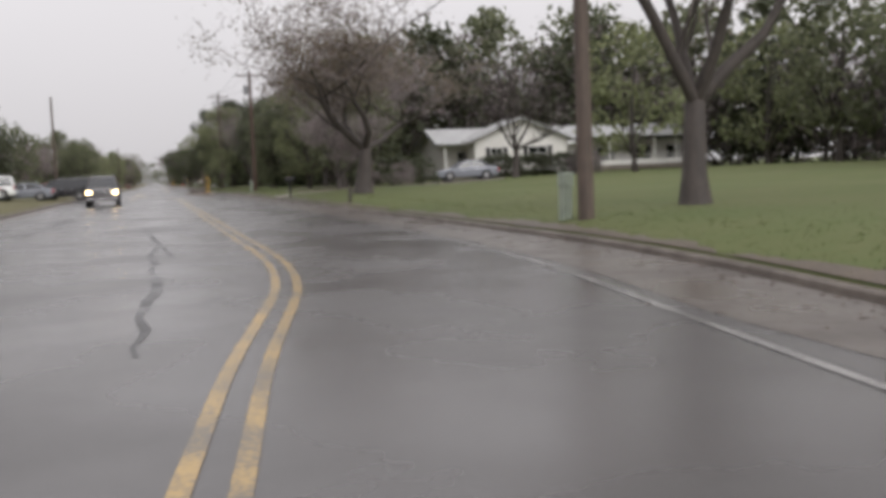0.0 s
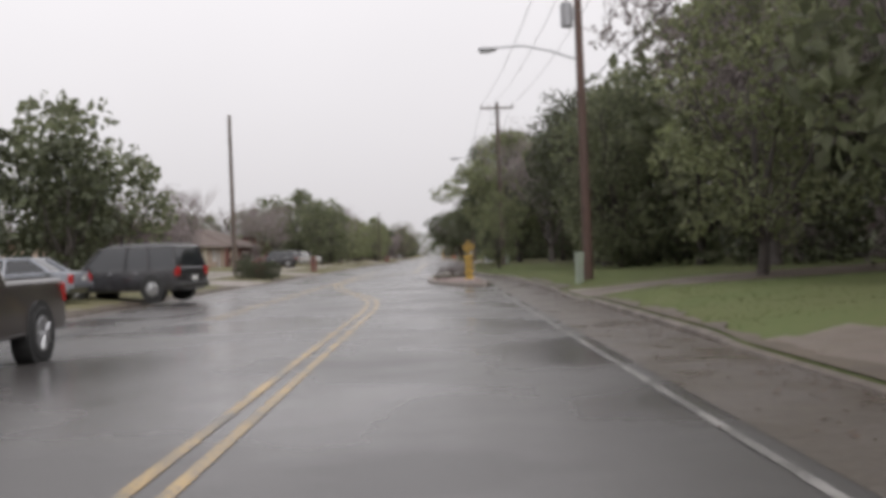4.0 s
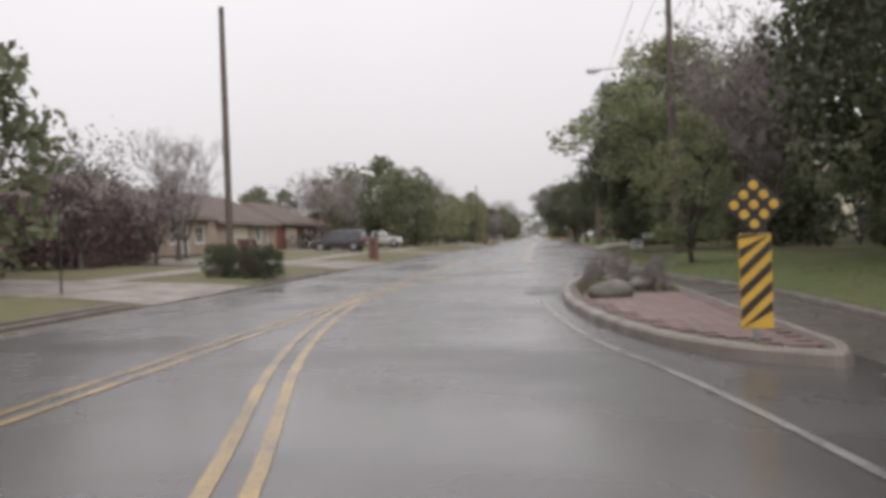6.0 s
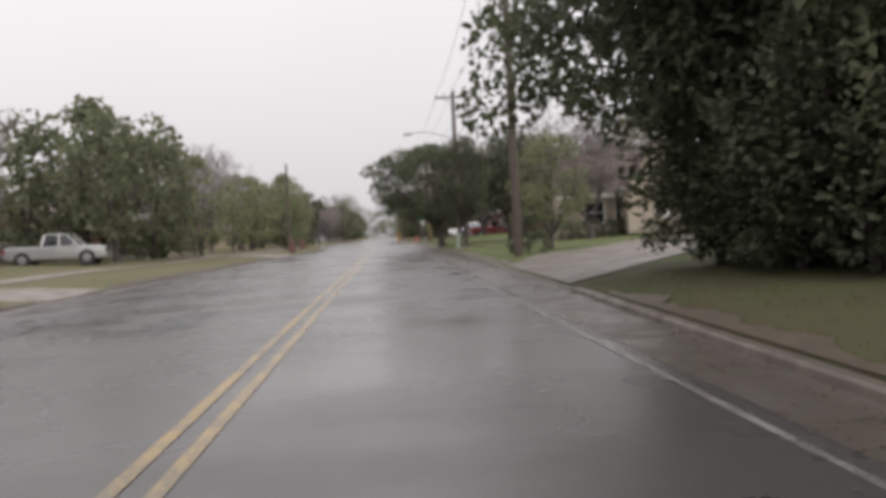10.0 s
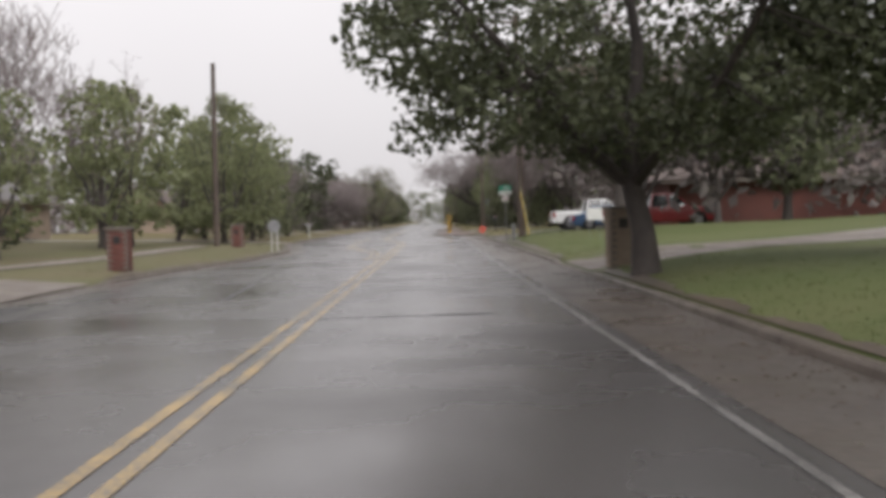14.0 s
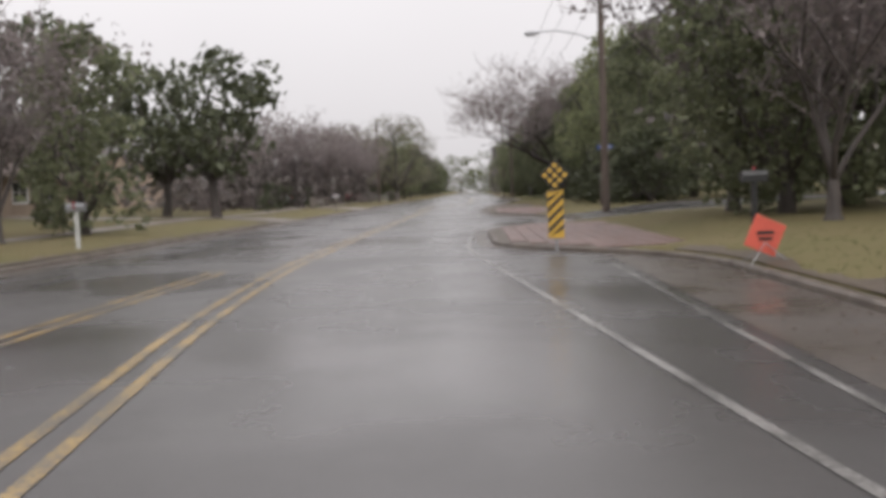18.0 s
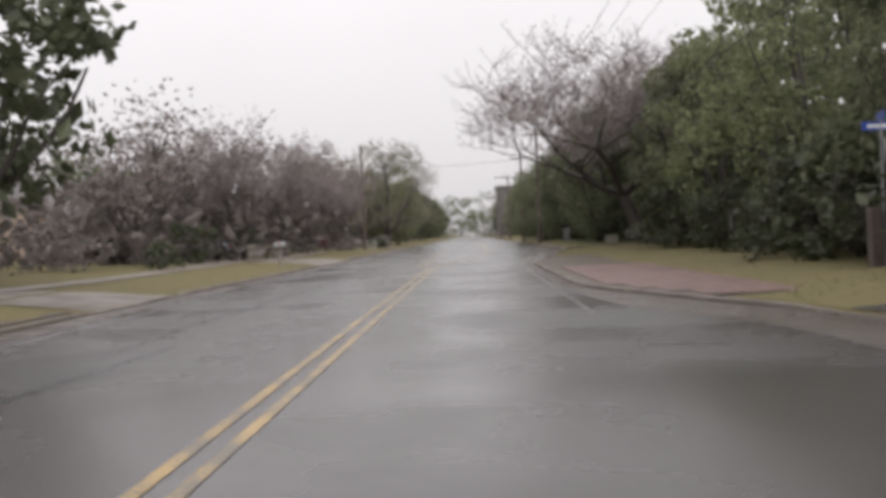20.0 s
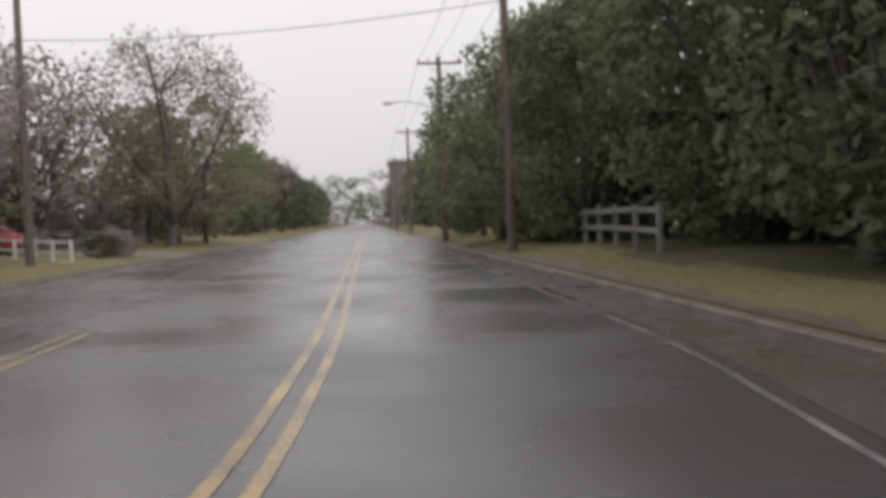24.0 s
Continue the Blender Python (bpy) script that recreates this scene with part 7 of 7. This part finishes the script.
# the far building at the end of the street
house("far_building", "plain grey flat building far down the street", 6.8, 545, 0, 18, 20, 14, ROOFGREY, ROOFGREY, front=[("window", 2, 3.5, 1, 2.6), ("window", 6, 7.5, 1, 2.6), ("window", 10, 11.5, 1, 2.6), ], roof="hip", pitch=0.08)


# ---- cracks, seams and patches in the asphalt ----
rnd_road = random.Random(21)
for i, (x, y, w, l, turn) in enumerate(((-5.6, 60, 0.5, 22, 1), (-5.2, 40, 0.16, 14, -2), (-2.0, 20, 0.14, 12, 3), (1.2, 33, 2.6, 0.22, 0), (0.9, 186, 1.6, 0.5, 0), (-5.0, 145, 0.7, 9, 4), (-4.6, 160, 0.5, 14, -3), (-5.4, 175, 0.5, 18, 2),
                                        (-2.6, 215, 0.16, 12, 4), (-4.6, 240, 0.2, 15, 5), (1.0, 205, 2.8, 0.18, 0), (-5.2, 285, 0.18, 15, -4), (-4.5, 365, 0.16, 14, 3))):
    v, f = [], []
    n = 10
    for j in range(n + 1):
        t = -l / 2 + l * j / n
        k = (0.55 + 0.45 * math.sin(math.pi * j / n)) if l > w else 1
        for s in (-1, 1):
            v.append((s * w / 2 * k * rnd_road.uniform(0.8, 1.15), t, 0))
    for j in range(n):
        f.append((2 * j, 2 * j + 1, 2 * j + 3, 2 * j + 2))
    ob = tagged(new("asphalt_patch_%d" % (i + 1), raw_mesh("asphalt_patch", v, f, PATCH)), "dark wet patch and seam in the asphalt", "road patch", kind="structure")
    ob.matrix_basis = pose(x, y, 0.003 + road_z(x, y), 0, 0, turn)


def seam(name, a, b, width, label, step=0.45):
    """A wandering tarred crack between two places on the street."""
    a, b = Vector(a), Vector(b)
    n = max(3, int((b - a).length / step))
    side = Vector((-(b - a).y, (b - a).x)).normalized()
    v, f, off = [], [], 0.0
    for j in range(n + 1):
        off = off * 0.86 + rnd_road.uniform(-0.06, 0.06)
        c = a.lerp(b, j / n) + side * off
        w = width * (0.35 + 0.65 * min(1.0, 4 * j / n, 4 * (n - j) / n)) * rnd_road.uniform(0.6, 1.3) / 2
        for q in (-1, 1):
            p = c + side * q * w
            v.append((p.x, p.y, road_z(p.x, p.y) + 0.0045))
    for j in range(n):
        f.append((2 * j, 2 * j + 1, 2 * j + 3, 2 * j + 2))
    return tagged(new(name, raw_mesh(name, v, f, PATCH)), label, "road patch", kind="structure")


for i, (a, b, w) in enumerate((((-4.3, 176), (-5.2, 222), 0.13), ((-2.1, 221), (-0.6, 230), 0.14), ((-4.1, 147), (-3.0, 181), 0.12), ((-5.1, 140), (-5.2, 159), 0.16), ((-3.5, 207.5), (-0.3, 212), 0.10),
                               ((-3.9, 351), (-3.3, 360), 0.14), ((-4.6, 70), (-4.3, 84), 0.10), ((-6.4, 94), (-5.6, 104), 0.10), ((-2.1, 4), (-1.9, 18), 0.13), ((-2.0, 239), (-2.6, 258), 0.13),
                               ((-5.6, 24), (-5.0, 52), 0.14), ((-5.4, 292), (-5.0, 326), 0.14), ((-6.2, 262), (-6.4, 290), 0.12))):
    seam("road_seam_%d" % (i + 1), a, b, w, "dark wandering crack in the wet asphalt")
for i, (x, y, rx, ry) in enumerate(((-2.4, 149.2, 0.5, 2.6), (-3.1, 159.0, 0.45, 2.4), (-5.6, 150.5, 0.5, 3.2), (-6.0, 207.0, 0.6, 3.0), (-5.2, 34.0, 0.5, 3.4), (0.9, 100.5, 0.7, 2.0), (-4.8, 331.0, 0.5, 2.6), (-5.8, 228.5, 0.35, 2.4))):
    v, f = [(x, y, road_z(x, y) + 0.0045)], []
    n = 22
    for j in range(n):
        a = 2 * math.pi * j / n
        k = rnd_road.uniform(0.55, 1.15)
        px, py = x + rx * k * math.cos(a), y + ry * k * math.sin(a)
        v.append((px, py, road_z(px, py) + 0.0045))
        f.append((0, 1 + j, 1 + (j + 1) % n))
    tagged(new("worn_spot_%d" % (i + 1), raw_mesh("worn_spot", v, f, PATCH)), "ragged dark worn spot in the asphalt", "road patch", kind="structure")


# ---- grass blades along the verges and leaf litter in the gutter ----
def grass(name, side, count, seed, label, mat):
    rnd = np.random.RandomState(seed)
    v, f = [], []
    drives = DRIVES_R if side > 0 else DRIVES_L
    while len(f) < count:
        y = rnd.uniform(-4, 400)
        d = 0.3 + rnd.exponential(1.8)
        if d > 9 or dip(y, drives) > 0.3:
            continue
        if side > 0 and (269 < y < 294 or 296 < y < 329) and kerb_r(y) + d < 5.7:
            continue
        x = kerb_r(y) + d if side > 0 else kerb_l(y) - d
        z = ground_z(x, y) - 0.01
        for _ in range(3):
            a = rnd.uniform(0, 6.28)
            h, w = rnd.uniform(0.02, 0.05), rnd.uniform(0.006, 0.011)
            bx, by = x + rnd.normal(0, 0.04), y + rnd.normal(0, 0.04)
            k = len(v)
            v += [(bx - w * math.cos(a), by - w * math.sin(a), z), (bx + w * math.cos(a), by + w * math.sin(a), z), (bx + rnd.normal(0, 0.035), by + rnd.normal(0, 0.035), z + h)]
            f.append((k, k + 1, k + 2))
    return tagged(new(name, raw_mesh(name, v, f, mat)), label, "grass", kind="stuff")


grass("verge_grass_near", 1, 66000, 3, "green grass blades along the verge", BLADE)
grass("verge_grass_far", -1, 30000, 4, "dull olive grass blades across the street", BROWNBLADE)
rnd_l = np.random.RandomState(9)
v, f = [], []
for i in range(9000):
    y = rnd_l.uniform(-4, 400)
    x = kerb_r(y) - abs(rnd_l.normal(0, 0.5)) - 0.03
    a, s = rnd_l.uniform(0, 6.28), rnd_l.uniform(0.015, 0.045)
    c, q = math.cos(a) * s, math.sin(a) * s
    k = len(v)
    v += [(x - c, y - q, 0.004), (x + q * 0.5, y - c * 0.5, 0.012), (x + c, y + q, 0.006), (x - q * 0.5, y + c * 0.5, 0.014)]
    f.append((k, k + 1, k + 2, k + 3))
LITTER = material("wet_leaf_litter", (0.11, 0.065, 0.04), (0.05, 0.032, 0.022), rough=0.5, scale=2, bump=0, island=True)
tagged(new("leaf_litter", raw_mesh("leaf_litter", v, f, LITTER)), "brown wet leaf litter along the gutter", "leaves", kind="stuff")
